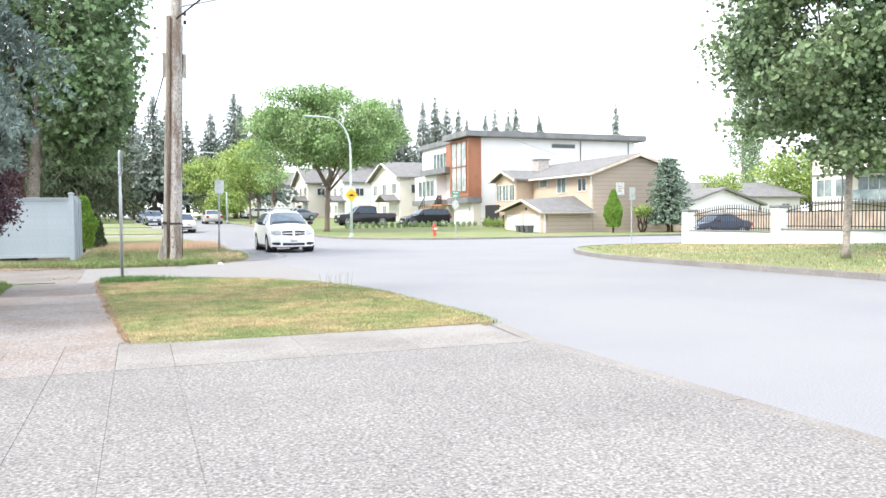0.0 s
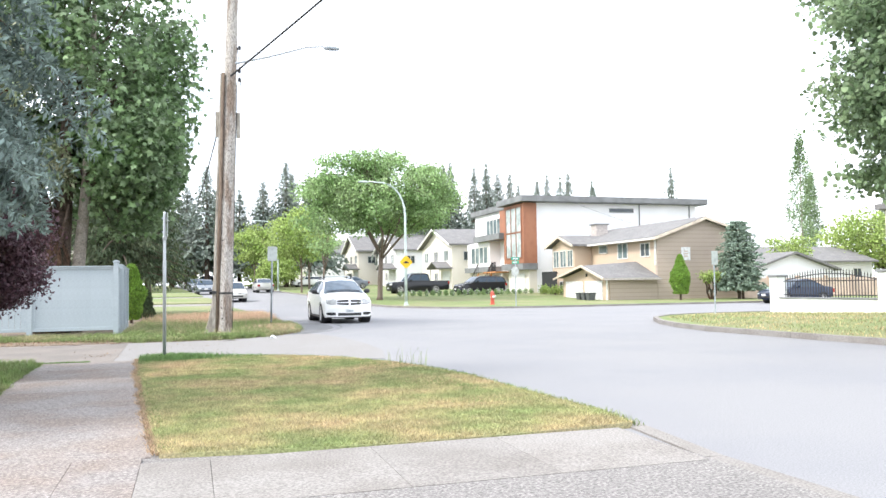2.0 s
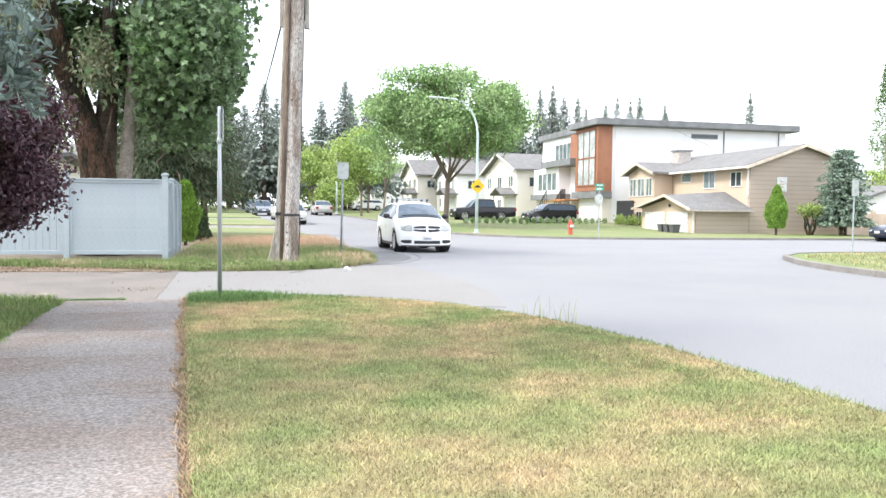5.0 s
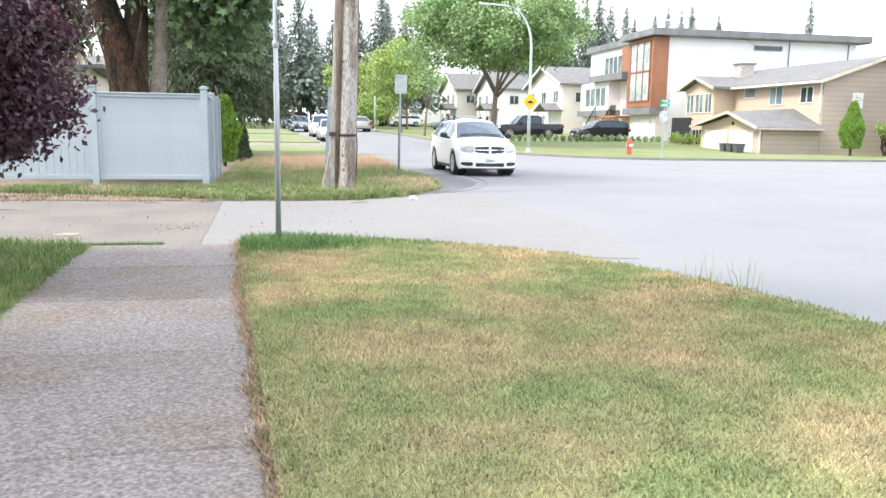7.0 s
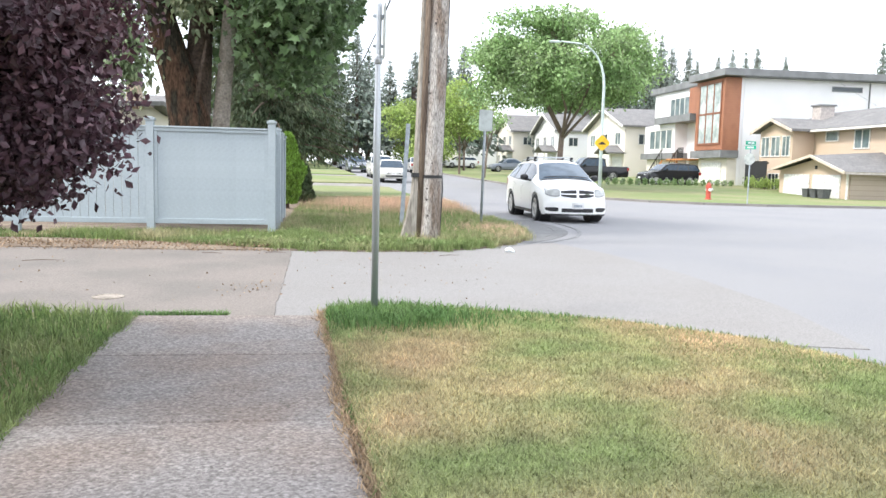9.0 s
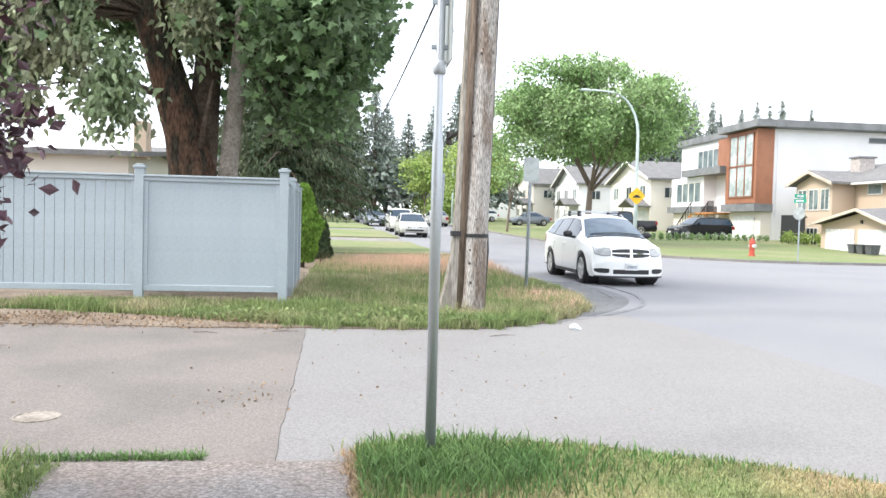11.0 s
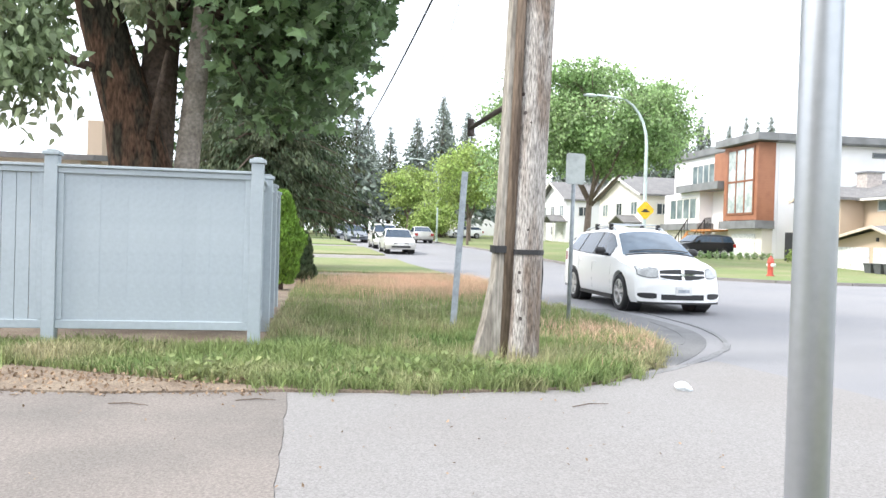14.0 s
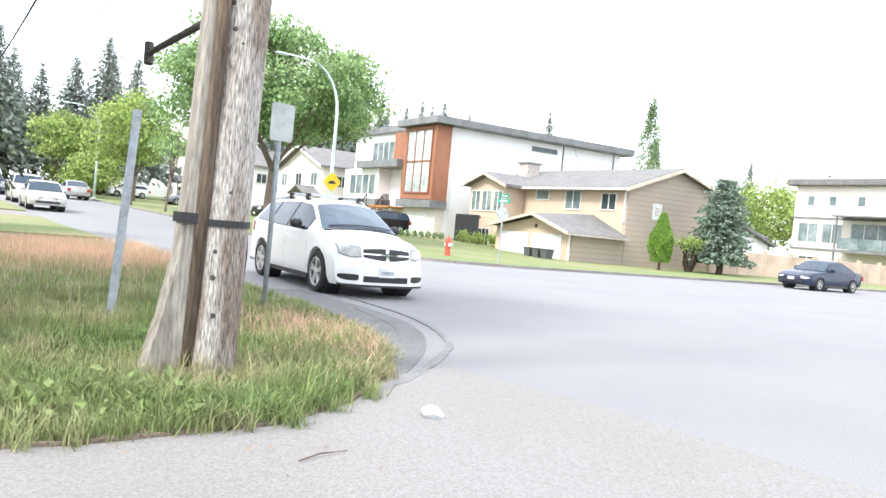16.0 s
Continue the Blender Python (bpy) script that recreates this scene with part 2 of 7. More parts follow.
# reflected sky painted into the bay's panes as pale glass with paler patches
WINDOW_REFLECT = mat("sky_reflecting_window", (0.36, 0.41, 0.41), 0.05, var=0.25, scale=0.9, fine=3, spec=1.0, second=(0.62, 0.66, 0.66))
PANEL_FRAME = mat("brown_frame", (0.25, 0.10, 0.055), 0.55, var=0.1)
WINDOW_DARK = mat("dark_window", (0.06, 0.075, 0.085), 0.07, var=0.2, scale=0.8)
ORANGE_WOOD = mat("orange_stair_wood", (0.50, 0.22, 0.075), 0.7, var=0.15)
GATE_BLACK = mat("black_gate_paint", (0.02, 0.02, 0.022), 0.6, var=0.1)
WALL_WHITE = mat("white_render", (0.82, 0.82, 0.81), 0.85, var=0.03, scale=0.5, second=(0.78, 0.78, 0.77))
IRON = mat("black_iron", (0.02, 0.02, 0.025), 0.5, var=0.1)
WALL_TAN = mat("tan_concrete_fence", (0.58, 0.45, 0.36), 0.85, var=0.06, scale=0.8)
CHIMNEY = mat("chimney_metal", (0.5, 0.45, 0.42), 0.8, var=0.1)
RED = mat("hydrant_red", (0.52, 0.09, 0.06), 0.5, var=0.12, fine=25)
YELLOW = mat("sign_yellow", (0.85, 0.50, 0.01), 0.5, var=0.03)
GREEN_SIGN = mat("sign_green", (0.0, 0.32, 0.20), 0.5, var=0.05)
SIGN_WHITE = mat("sign_white", (0.75, 0.75, 0.74), 0.5, var=0.04)
SIGN_BACK = mat("sign_back", (0.42, 0.45, 0.44), 0.55, metal=0.3, var=0.1, scale=6)
BIN = mat("bin_grey", (0.10, 0.105, 0.11), 0.6, var=0.15)
BARK = mat("dark_bark", (0.13, 0.095, 0.075), 0.95, var=0.5, scale=3, fine=16, bump=1.0, bump_scale=20, second=(0.085, 0.06, 0.045))
BARK_RED = mat("flaking_bark", (0.115, 0.068, 0.046), 0.95, var=0.75, scale=3.2, fine=18, bump=1.0, bump_scale=20, second=(0.045, 0.04, 0.03), spec=0.2, patch=(0.42, 0.56))
stretch(BARK_RED, (1.6, 1.6, 0.45))
BARK_PALE = mat("pale_bark", (0.33, 0.29, 0.25), 0.95, var=0.4, scale=4, fine=22, bump=0.9, bump_scale=24, second=(0.22, 0.19, 0.16))
BARK_STREET = mat("street_bark", (0.17, 0.13, 0.105), 0.95, var=0.4, scale=3, fine=16, bump=0.9, bump_scale=20, second=(0.16, 0.125, 0.10))
# the paler second tone paints in highlights of lit, silvery leaves
LEAF_MAPLE = mat("maple_leaf", (0.115, 0.195, 0.075), 0.45, var=0.25, scale=0.7, fine=6, second=(0.205, 0.285, 0.16), island=0.55, leafy=0.4)
LEAF_PALE = mat("pale_maple_leaf", (0.225, 0.29, 0.155), 0.55, var=0.2, scale=0.7, fine=6, second=(0.35, 0.35, 0.23), island=0.45, leafy=0.3)
LEAF_LOCUST = mat("locust_leaf", (0.215, 0.335, 0.13), 0.6, var=0.25, scale=0.5, fine=4, second=(0.32, 0.43, 0.205), island=0.5, leafy=0.42)
LEAF_STREET = mat("street_maple_leaf", (0.18, 0.26, 0.14), 0.5, var=0.25, scale=0.8, fine=4, second=(0.24, 0.315, 0.165), island=0.5, leafy=0.35)
LEAF_PURPLE = mat("purple_leaf", (0.085, 0.045, 0.06), 0.55, var=0.25, scale=1.2, fine=8, second=(0.12, 0.06, 0.07), island=0.5, leafy=0.2)
NEEDLE_BLUE = mat("blue_cedar_needle", (0.20, 0.265, 0.24), 0.8, var=0.2, scale=1.0, fine=8, second=(0.135, 0.18, 0.165), island=0.4, leafy=0.1)
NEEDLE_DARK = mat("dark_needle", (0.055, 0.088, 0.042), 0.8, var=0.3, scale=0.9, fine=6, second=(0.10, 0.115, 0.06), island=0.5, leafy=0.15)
# paler and greyer than near needles: distance haze is in the colour
NEEDLE_HAZED = mat("hazed_needle", (0.165, 0.21, 0.175), 0.85, var=0.2, scale=0.3, fine=3, second=(0.21, 0.235, 0.205), island=0.4, leafy=0.25)
NEEDLE_BRIGHT = mat("bright_cedar_needle", (0.18, 0.31, 0.055), 0.7, var=0.2, scale=1.5, fine=8, second=(0.24, 0.40, 0.07), island=0.4, leafy=0.25)
NEEDLE_SPRUCE = mat("spruce_needle", (0.20, 0.27, 0.20), 0.8, var=0.2, scale=1.2, fine=8, second=(0.23, 0.30, 0.24), island=0.4, leafy=0.12)
LEAF_YELLOWGREEN = mat("yellow_green_leaf", (0.27, 0.37, 0.10), 0.6, var=0.25, scale=0.5, fine=3, second=(0.36, 0.44, 0.15), island=0.45, leafy=0.4)
LEAF_ORANGE = mat("orange_leaf", (0.50, 0.26, 0.09), 0.6, var=0.2, scale=0.5, fine=3, island=0.35, leafy=0.3)
FLOWER = mat("white_flower", (0.78, 0.78, 0.72), 0.7, var=0.05, island=0.1)

# ---- helpers of this scene ----


def interp(y, knots):
    return float(np.interp(y, [k[0] for k in knots], [k[1] for k in knots]))


RISE = [(46, 0.0), (54, 0.06), (66, 0.4), (92, 0.95), (140, 2.0)]
BEND = [(40, 0.0), (140, -6.5), (400, -60)]


def gz(y):
    """The ground's height: level near the crossing, rising up the street."""
    return interp(y, RISE)


def bend(y):
    """The street swings slightly to the left as it goes on."""
    return interp(y, BEND)


def thing(name, loc=(0, 0, 0), rz=0.0, label="", category="", group="", kind=""):
    ob = new(name)
    ob.empty_display_size = 0.2
    ob.matrix_basis = pose(*loc, 0, 0, rz)
    return tagged(ob, label, category, group, kind)


def finish(ob, material, parent=None, label="", smooth=False):
    ob.data.materials.append(material)
    if smooth:
        for p in ob.data.polygons:
            p.use_smooth = True
    if parent:
        ob.parent = parent
    return tagged(ob, label)


def part(name, bm, material, parent=None, label="", smooth=False):
    me = bpy.data.meshes.new(name)
    bmesh.ops.recalc_face_normals(bm, faces=bm.faces[:])
    if smooth == "auto":
        for e in bm.edges:
            e.smooth = e.calc_face_angle(0.0) < 0.62
    bm.to_mesh(me)
    bm.free()
    return finish(new(name, me), material, parent, label, smooth)


def raw(name, verts, faces, material, parent=None, label="", smooth=False):
    me = bpy.data.meshes.new(name)
    me.from_pydata([tuple(v) for v in verts], [], faces)
    return finish(new(name, me), material, parent, label, smooth)


def shared(name, mesh, m, parent=None):
    ob = new(name, mesh)
    ob.matrix_basis = m
    if parent:
        ob.parent = parent
    return ob


def box(bm, x0, x1, y0, y1, z0, z1, bevel=0.0):
    made = bmesh.ops.create_cube(bm, size=1.0, matrix=Matrix.Translation(((x0 + x1) / 2, (y0 + y1) / 2, (z0 + z1) / 2)) @ Matrix.Diagonal((abs(x1 - x0), abs(y1 - y0), abs(z1 - z0), 1)))
    if bevel:
        edges = list({e for v in made["verts"] for e in v.link_edges})
        bmesh.ops.bevel(bm, geom=edges, offset=bevel, segments=2, affect="EDGES", profile=0.5)
    return bm


def boxed(x0, x1, y0, y1, z0, z1, bevel=0.0):
    return box(bmesh.new(), x0, x1, y0, y1, z0, z1, bevel)


def tube(bm, pts, radii, n=8, wobble=0.0, rnd=None):
    """A tapered tube along points."""
    pts = [Vector(p) for p in pts]
    rings = []
    for i, p in enumerate(pts):
        d = (pts[min(i + 1, len(pts) - 1)] - pts[max(i - 1, 0)]).normalized()
        side = d.orthogonal().normalized() if abs(d.z) < 0.999 else Vector((1, 0, 0))
        if abs(d.z) > 0.3:
            side = Vector((1, 0, 0)) - d * d.x
            side.normalize()
        up = d.cross(side).normalized()
        r = radii[i] if isinstance(radii, (list, tuple)) else radii
        ring = []
        for k in range(n):
            a = 2 * math.pi * k / n
            rr = r * (1 + (rnd.uniform(-wobble, wobble) if rnd and wobble else 0))
            ring.append(bm.verts.new(p + side * math.cos(a) * rr + up * math.sin(a) * rr))
        rings.append(ring)
    for a, b in zip(rings, rings[1:]):
        for k in range(n):
            bm.faces.new((a[k], a[(k + 1) % n], b[(k + 1) % n], b[k]))
    bm.faces.new(rings[0][::-1])
    bm.faces.new(rings[-1])
    return bm


def lathe(bm, profile, n=16, m=None):
    """A turned body from (radius, height) rows."""
    m = m or Matrix()
    rings = [[bm.verts.new(m @ Vector((r * math.cos(2 * math.pi * k / n), r * math.sin(2 * math.pi * k / n), z))) for k in range(n)] for r, z in profile]
    for a, b in zip(rings, rings[1:]):
        for k in range(n):
            bm.faces.new((a[k], a[(k + 1) % n], b[(k + 1) % n], b[k]))
    bm.faces.new(rings[0][::-1])
    bm.faces.new(rings[-1])
    return bm


def prism(bm, outline, z0, z1):
    """An upright slab over an outline in the plan."""
    lo = [bm.verts.new((x, y, z0)) for x, y in outline]
    hi = [bm.verts.new((x, y, z1)) for x, y in outline]
    bm.faces.new(lo[::-1])
    bm.faces.new(hi)
    for i in range(len(outline)):
        j = (i + 1) % len(outline)
        bm.faces.new((lo[i], lo[j], hi[j], hi[i]))
    return bm


def side_prism(bm, outline, axis, a, b):
    """A slab over an outline in a side view: axis 'x' takes (y, z) rows, axis 'y' takes (x, z) rows."""
    put = (lambda p, q, s: (s, p, q)) if axis == "x" else (lambda p, q, s: (p, s, q))
    lo = [bm.verts.new(put(p, q, a)) for p, q in outline]
    hi = [bm.verts.new(put(p, q, b)) for p, q in outline]
    bm.faces.new(lo[::-1])
    bm.faces.new(hi)
    for i in range(len(outline)):
        j = (i + 1) % len(outline)
        bm.faces.new((lo[i], lo[j], hi[j], hi[i]))
    return bm


def follow(bm, shear=True):
    """Lay a flat mesh onto the rising, bending street."""
    for y in (40, 46, 54, 60, 66, 80, 92, 115, 140, 200, 300):
        bmesh.ops.bisect_plane(bm, geom=bm.verts[:] + bm.edges[:] + bm.faces[:], plane_co=(0, y, 0), plane_no=(0, 1, 0))
    for v in bm.verts:
        v.co.z += gz(v.co.y)
        if shear:
            v.co.x += bend(v.co.y)
    return bm


def slab(name, outline, z0, z1, material, label, category="", kind="structure", shear=True):
    ob = part(name, follow(prism(bmesh.new(), outline, z0, z1), shear), material)
    return tagged(ob, label, category, kind=kind)


def inside(px, py, outline):
    """Which of the points lie inside the outline."""
    hit = np.zeros(len(px), bool)
    for i in range(len(outline)):
        (x0, y0), (x1, y1) = outline[i - 1], outline[i]
        with np.errstate(divide="ignore", invalid="ignore"):
            cross = ((y0 > py) != (y1 > py)) & (px < (x1 - x0) * (py - y0) / (y1 - y0 + 1e-12) + x0)
        hit ^= cross
    return hit


def scatter(rng, outline, n):
    xs, ys = zip(*outline)
    px, py = rng.uniform(min(xs), max(xs), n * 3), rng.uniform(min(ys), max(ys), n * 3)
    ok = inside(px, py, outline)
    return px[ok][:n], py[ok][:n]


def blades(name, px, py, z, height, width, material, rng, label, lean=0.5, parent=None, bent=True):
    """Single blades of grass, one slim strip each: bent in the middle, or straight where they are short."""
    n = len(px)
    a = rng.uniform(0, 2 * np.pi, n)
    h = height * rng.uniform(0.5, 1.3, n)
    w = width * rng.uniform(0.6, 1.3, n)
    dx, dy = np.cos(a), np.sin(a)
    b = a + rng.uniform(-1, 1, n)
    out = h * lean * rng.uniform(0.1, 1.2, n)
    zz = np.full(n, z) if np.isscalar(z) else z
    v = np.empty((n, 5, 3))
    v[:, 0] = np.stack((px - dy * w / 2, py + dx * w / 2, zz - 0.005), 1)
    v[:, 1] = np.stack((px + dy * w / 2, py - dx * w / 2, zz - 0.005), 1)
    mx, my = px + np.cos(b) * out * 0.35, py + np.sin(b) * out * 0.35
    v[:, 2] = np.stack((mx + dy * w * 0.35, my - dx * w * 0.35, zz + h * 0.6), 1)
    v[:, 3] = np.stack((mx - dy * w * 0.35, my + dx * w * 0.35, zz + h * 0.6), 1)
    v[:, 4] = np.stack((px + np.cos(b) * out, py + np.sin(b) * out, zz + h * rng.uniform(0.85, 1.0, n)), 1)
    if not bent:
        v = v[:, [0, 1, 4]]
        i = np.arange(n) * 3
        return tagged(raw(name, v.reshape(-1, 3).tolist(), [tuple(q) for q in np.stack((i, i + 1, i + 2), 1).tolist()], material, parent), label, "grass", kind="stuff")
    i = np.arange(n) * 5
    faces = [tuple(f) for f in np.stack((i, i + 1, i + 2, i + 3), 1).tolist()] + [tuple(f) for f in np.stack((i + 3, i + 2, i + 4), 1).tolist()]
    ob = raw(name, v.reshape(-1, 3).tolist(), faces, material, parent)
    return tagged(ob, label, "grass", kind="stuff")


DIAMOND = np.array([(0, 0, 0), (0.32, 0.45, 0.06), (0, 1, -0.05), (-0.32, 0.45, 0.06)])
SLIM = np.array([(0, 0, 0), (0.10, 0.5, 0.02), (0, 1, -0.06), (-0.10, 0.5, 0.02)])
NEEDLE = np.array([(0, 0, 0), (0.17, 0.5, 0.02), (0, 1, -0.04), (-0.17, 0.5, 0.02)])
DROOP = np.array([(0, 0, 0), (0.26, 0.3, 0.02), (0.2, 0.65, -0.06), (0, 1.1, -0.25), (-0.2, 0.65, -0.06), (-0.26, 0.3, 0.02)])
LOBED = np.array([(0, 0, 0), (0.5, 0.2, -0.05), (0.42, 0.62, -0.04), (0, 1.05, -0.12), (-0.42, 0.62, -0.04), (-0.5, 0.2, -0.05)])
PALMATE = np.array([(0, 0, 0), (0.42, 0.02, -0.06), (0.30, 0.26, 0), (0.62, 0.55, -0.08), (0.24, 0.58, 0), (0, 1.05, -0.12), (-0.24, 0.58, 0), (-0.62, 0.55, -0.08), (-0.30, 0.26, 0), (-0.42, 0.02, -0.06)])


def leaves(name, pos, size, material, rng, parent, shape=DIAMOND, normal=None, hang=0.0, along=None, label=""):
    """Many single leaves; normal: the side to which they tend to face; hang: how far their tips droop; along: growth directions."""
    n, k = len(pos), len(shape)
    d = rng.normal(size=(n, 3)) if along is None else along + rng.normal(size=(n, 3)) * 0.25
    d[:, 2] -= hang
    d /= np.linalg.norm(d, axis=1)[:, None] + 1e-9
    up = rng.normal(size=(n, 3)) * 0.7 + (np.array([0, 0, 0.9]) if normal is None else normal)
    side = np.cross(d, up)
    side /= np.linalg.norm(side, axis=1)[:, None] + 1e-9
    up = np.cross(side, d)
    s = size * rng.uniform(0.55, 1.3, n)
    v = pos[:, None, :] + s[:, None, None] * (shape[None, :, 0, None] * side[:, None, :] + shape[None, :, 1, None] * d[:, None, :] + shape[None, :, 2, None] * up[:, None, :])
    i = (np.arange(n) * k)[:, None] + np.arange(k)[None, :]
    return raw(name, v.reshape(-1, 3).tolist(), [tuple(f) for f in i.tolist()], material, parent, label)


def clumps(rng, n, centre, radii, hollow=0.55, gap=0.0, freq=0.6):
    """Clump centres, thick near the crown's outside, with gaps."""
    out = []
    c, r = np.array(centre), np.array(radii)
    while len(out) < n:
        p = rng.normal(size=3)
        p /= np.linalg.norm(p)
        rad = rng.uniform(hollow, 1.0) ** 0.7
        q = c + p * r * rad * (0.86 + 0.28 * noise.noise(Vector(p * 2.3 + c * 0.1)))
        if noise.noise(Vector(q * freq)) > gap - 0.35:
            out.append(q)
    return np.array(out)


def limb_path(rng, a, b, sag=0.1, n=4):
    a, b = np.array(a, float), np.array(b, float)
    ln = np.linalg.norm(b - a)
    return [tuple(a + (b - a) * t + rng.normal(size=3) * ln * 0.03 * (0 < t < 1) + np.array([0, 0, sag * ln * math.sin(math.pi * t)])) for t in np.linspace(0, 1, n)]


def broadleaf(name, base, fork, crown, radii, n_clumps, per, spread, size, leaf, bark, trunk_r, seed, label, shape=DIAMOND, hang=0.2, limbs=7, group="", hollow=0.5, gap=0.0, twigs=60, flat=0.5, under=0.0):
    """A tree: tapered trunk with flared foot, limbs that reach into the crown, and leaves in clumps."""
    rng = np.random.default_rng(seed)
    root = thing(name, base, 0, label, "tree", group)
    trunk = bmesh.new()
    rr = random.Random(seed)
    f = np.array(fork, float)
    pts = [(0, 0, -0.05), (f[0] * 0.1, f[1] * 0.1, 0.25), (f[0] * 0.45, f[1] * 0.45, f[2] * 0.5), tuple(f)]
    tube(trunk, pts, [trunk_r * 1.5, trunk_r * 1.08, trunk_r, trunk_r * 0.85], 10, 0.08, rr)
    part("trunk", trunk, bark, root, smooth=True)
    cl = clumps(rng, n_clumps, crown, radii, hollow, gap)
    # open underside round the fork
    cl = cl[(cl[:, 2] > under) | (np.hypot(cl[:, 0], cl[:, 1]) > 0.5 * radii[0])]
    wood = bmesh.new()
    heads = []
    for i in range(limbs):
        a = 2 * math.pi * (i + rng.uniform(-0.3, 0.3)) / limbs
        e = np.array(crown) + np.array([math.cos(a) * radii[0] * 0.55, math.sin(a) * radii[1] * 0.55, rng.uniform(-0.25, 0.5) * radii[2]])
        path = limb_path(rng, f - np.array([0, 0, rng.uniform(0, 0.15) * f[2]]), e, 0.08, 5)
        tube(wood, path, [trunk_r * s for s in (0.55, 0.42, 0.3, 0.2, 0.1)], 7)
        heads += path[2:]
    heads = np.array(heads)
    for q in cl[:twigs]:
        h = heads[np.argmin(np.linalg.norm(heads - q, axis=1))]
        tube(wood, limb_path(rng, h, q, 0.05, 3), [trunk_r * 0.14, trunk_r * 0.09, 0.008], 5)
    tagged(part("branchwork", wood, bark, root, smooth=True), kind="stuff")
    pos = np.repeat(cl, per, 0) + rng.normal(size=(len(cl) * per, 3)) * np.array([1, 1, flat]) * spread
    outward = pos - np.array(crown)
    outward /= np.linalg.norm(outward, axis=1)[:, None] + 1e-9
    leaves("crown", pos, size, leaf, rng, root, shape, outward * 0.2 + np.array([0, 0, 0.45]), hang)
    return root


def conifer(name, base, height, radius, leaf, seed, label, whorls=24, per=7, sprays=9, spray=0.5, droop=0.35, start=0.12, group="", top=0.06, ragged=0.25, bark=None, shape=SLIM, power=1.0, slim=0.5, hang=0.1):
    """A conifer: straight trunk, drooping boughs in whorls, each hung with needle sprays."""
    rng = np.random.default_rng(seed)
    root = thing(name, base, 0, label, "tree", group)
    trunk = tube(bmesh.new(), [(0, 0, -0.1), (0, 0, height * 0.5), (0, 0, height * 0.98)], [height * 0.022 + 0.03, height * 0.013 + 0.02, 0.015], 7)
    part("trunk", trunk, bark or BARK, root, smooth=True)
    wood, P, D, S = bmesh.new(), [], [], []
    for w in range(whorls):
        t = start + (1 - start) * (w + rng.uniform(-0.3, 0.3)) / whorls
        reach = radius * ((1 - t) ** power * (1 - top) + top)
        for b in range(per):
            a = 2 * math.pi * (b + rng.uniform(-0.4, 0.4)) / per + w
            r = reach * rng.uniform(1 - ragged * 1.6, 1 + ragged)
            z0 = t * height
            d = np.array([math.cos(a), math.sin(a), 0])
            end = d * r + np.array([0, 0, z0 - droop * r])
            if w % 2 == 0 and b % 2 == 0:
                tube(wood, [(0, 0, z0), tuple(d * r * 0.55 + np.array([0, 0, z0 - droop * r * 0.35])), tuple(end)], [0.02 + r * 0.012, 0.012 + r * 0.006, 0.005], 4)
            s = np.linspace(0.18, 1.0, sprays) + rng.uniform(-0.05, 0.05, sprays)
            for q in s:
                side = np.array([-d[1], d[0], 0]) * rng.normal() * 0.28 * r * (1.1 - q)
                P.append(d * r * q + side + np.array([0, 0, z0 - droop * r * q ** 1.4]))
                D.append(d * rng.uniform(0.4, 1) + side * 1.5 / (r + 0.01) + np.array([0, 0, -droop * rng.uniform(0.3, 1.6)]))
                S.append(spray * (slim + (1 - slim) * (1 - t)))
    tagged(part("branchwork", wood, bark or BARK, root), kind="stuff")
    P, D = np.array(P), np.array(D)
    P = np.repeat(P, 2, 0) + rng.normal(size=(len(P) * 2, 3)) * spray * 0.16
    leaves("crown", P, np.repeat(np.array(S), 2), leaf, rng, root, shape, None, hang, np.repeat(D, 2, 0))
    return root

# ---- ground, roads, lots ----
ground = bmesh.new()
ys = [-1500, -60, 40, 46, 54, 66, 92, 140, 400, 3000]
xs = [-2500, -60, 0, 60, 2500]
gv = [[ground.verts.new((x, y, gz(y) - 0.16)) for x in xs] for y in ys]
for j in range(len(ys) - 1):
    for i in range(len(xs) - 1):
        ground.faces.new((gv[j][i], gv[j][i + 1], gv[j + 1][i + 1], gv[j + 1][i]))
tagged(part("ground", ground, TURF_FAR), "grassy ground reaching out to the horizon", "ground", kind="structure")
slab("road", [(-40, -40), (120, -40), (120, 300), (-40, 300)], -0.12, 0.0, ASPHALT, "pale grey worn asphalt street crossing", "road")

LAWN = [(0.74, 10.02), (2.2, 9.78), (3.5, 9.78), (4.72, 9.9), (4.8, 10.6), (4.72, 12.3), (4.64, 14.2), (4.4, 15.6), (4.1, 16.5), (3.5, 17.75), (2.55, 18.6), (1.5, 19.1), (0.6, 19.3), (0.08, 19.15), (0.13, 18.0), (0.23, 16.4), (0.38, 14.5), (0.56, 12)]
slab("lawn", LAWN, -0.08, 0.05, TURF, "mown boulevard lawn with dry straw patches", "lawn")
SIDE_LAWN = [(-1.22, 12.9), (-1.3, 14.2), (-1.45, 16.2), (-1.56, 18.84), (-2.4, 19.06), (-30, 19.1), (-30, 12.9)]
slab("lawn", SIDE_LAWN, -0.08, 0.04, TURF, "green side lawn beside the footpath", "lawn")
VERGE = [(-40, 24.75), (-3.4, 24.6), (-1.9, 24.4), (-0.5, 24.5), (0.74, 24.42), (1.9, 24.6), (2.65, 25.1), (3.4, 26.0), (3.92, 27.0), (4.15, 28.1), (4.26, 29.7), (4.35, 33), (4.4, 42.5), (-40, 42.5)]
slab("verge", VERGE, -0.08, 0.025, SOIL, "weedy earth verge at the street corner", "ground")
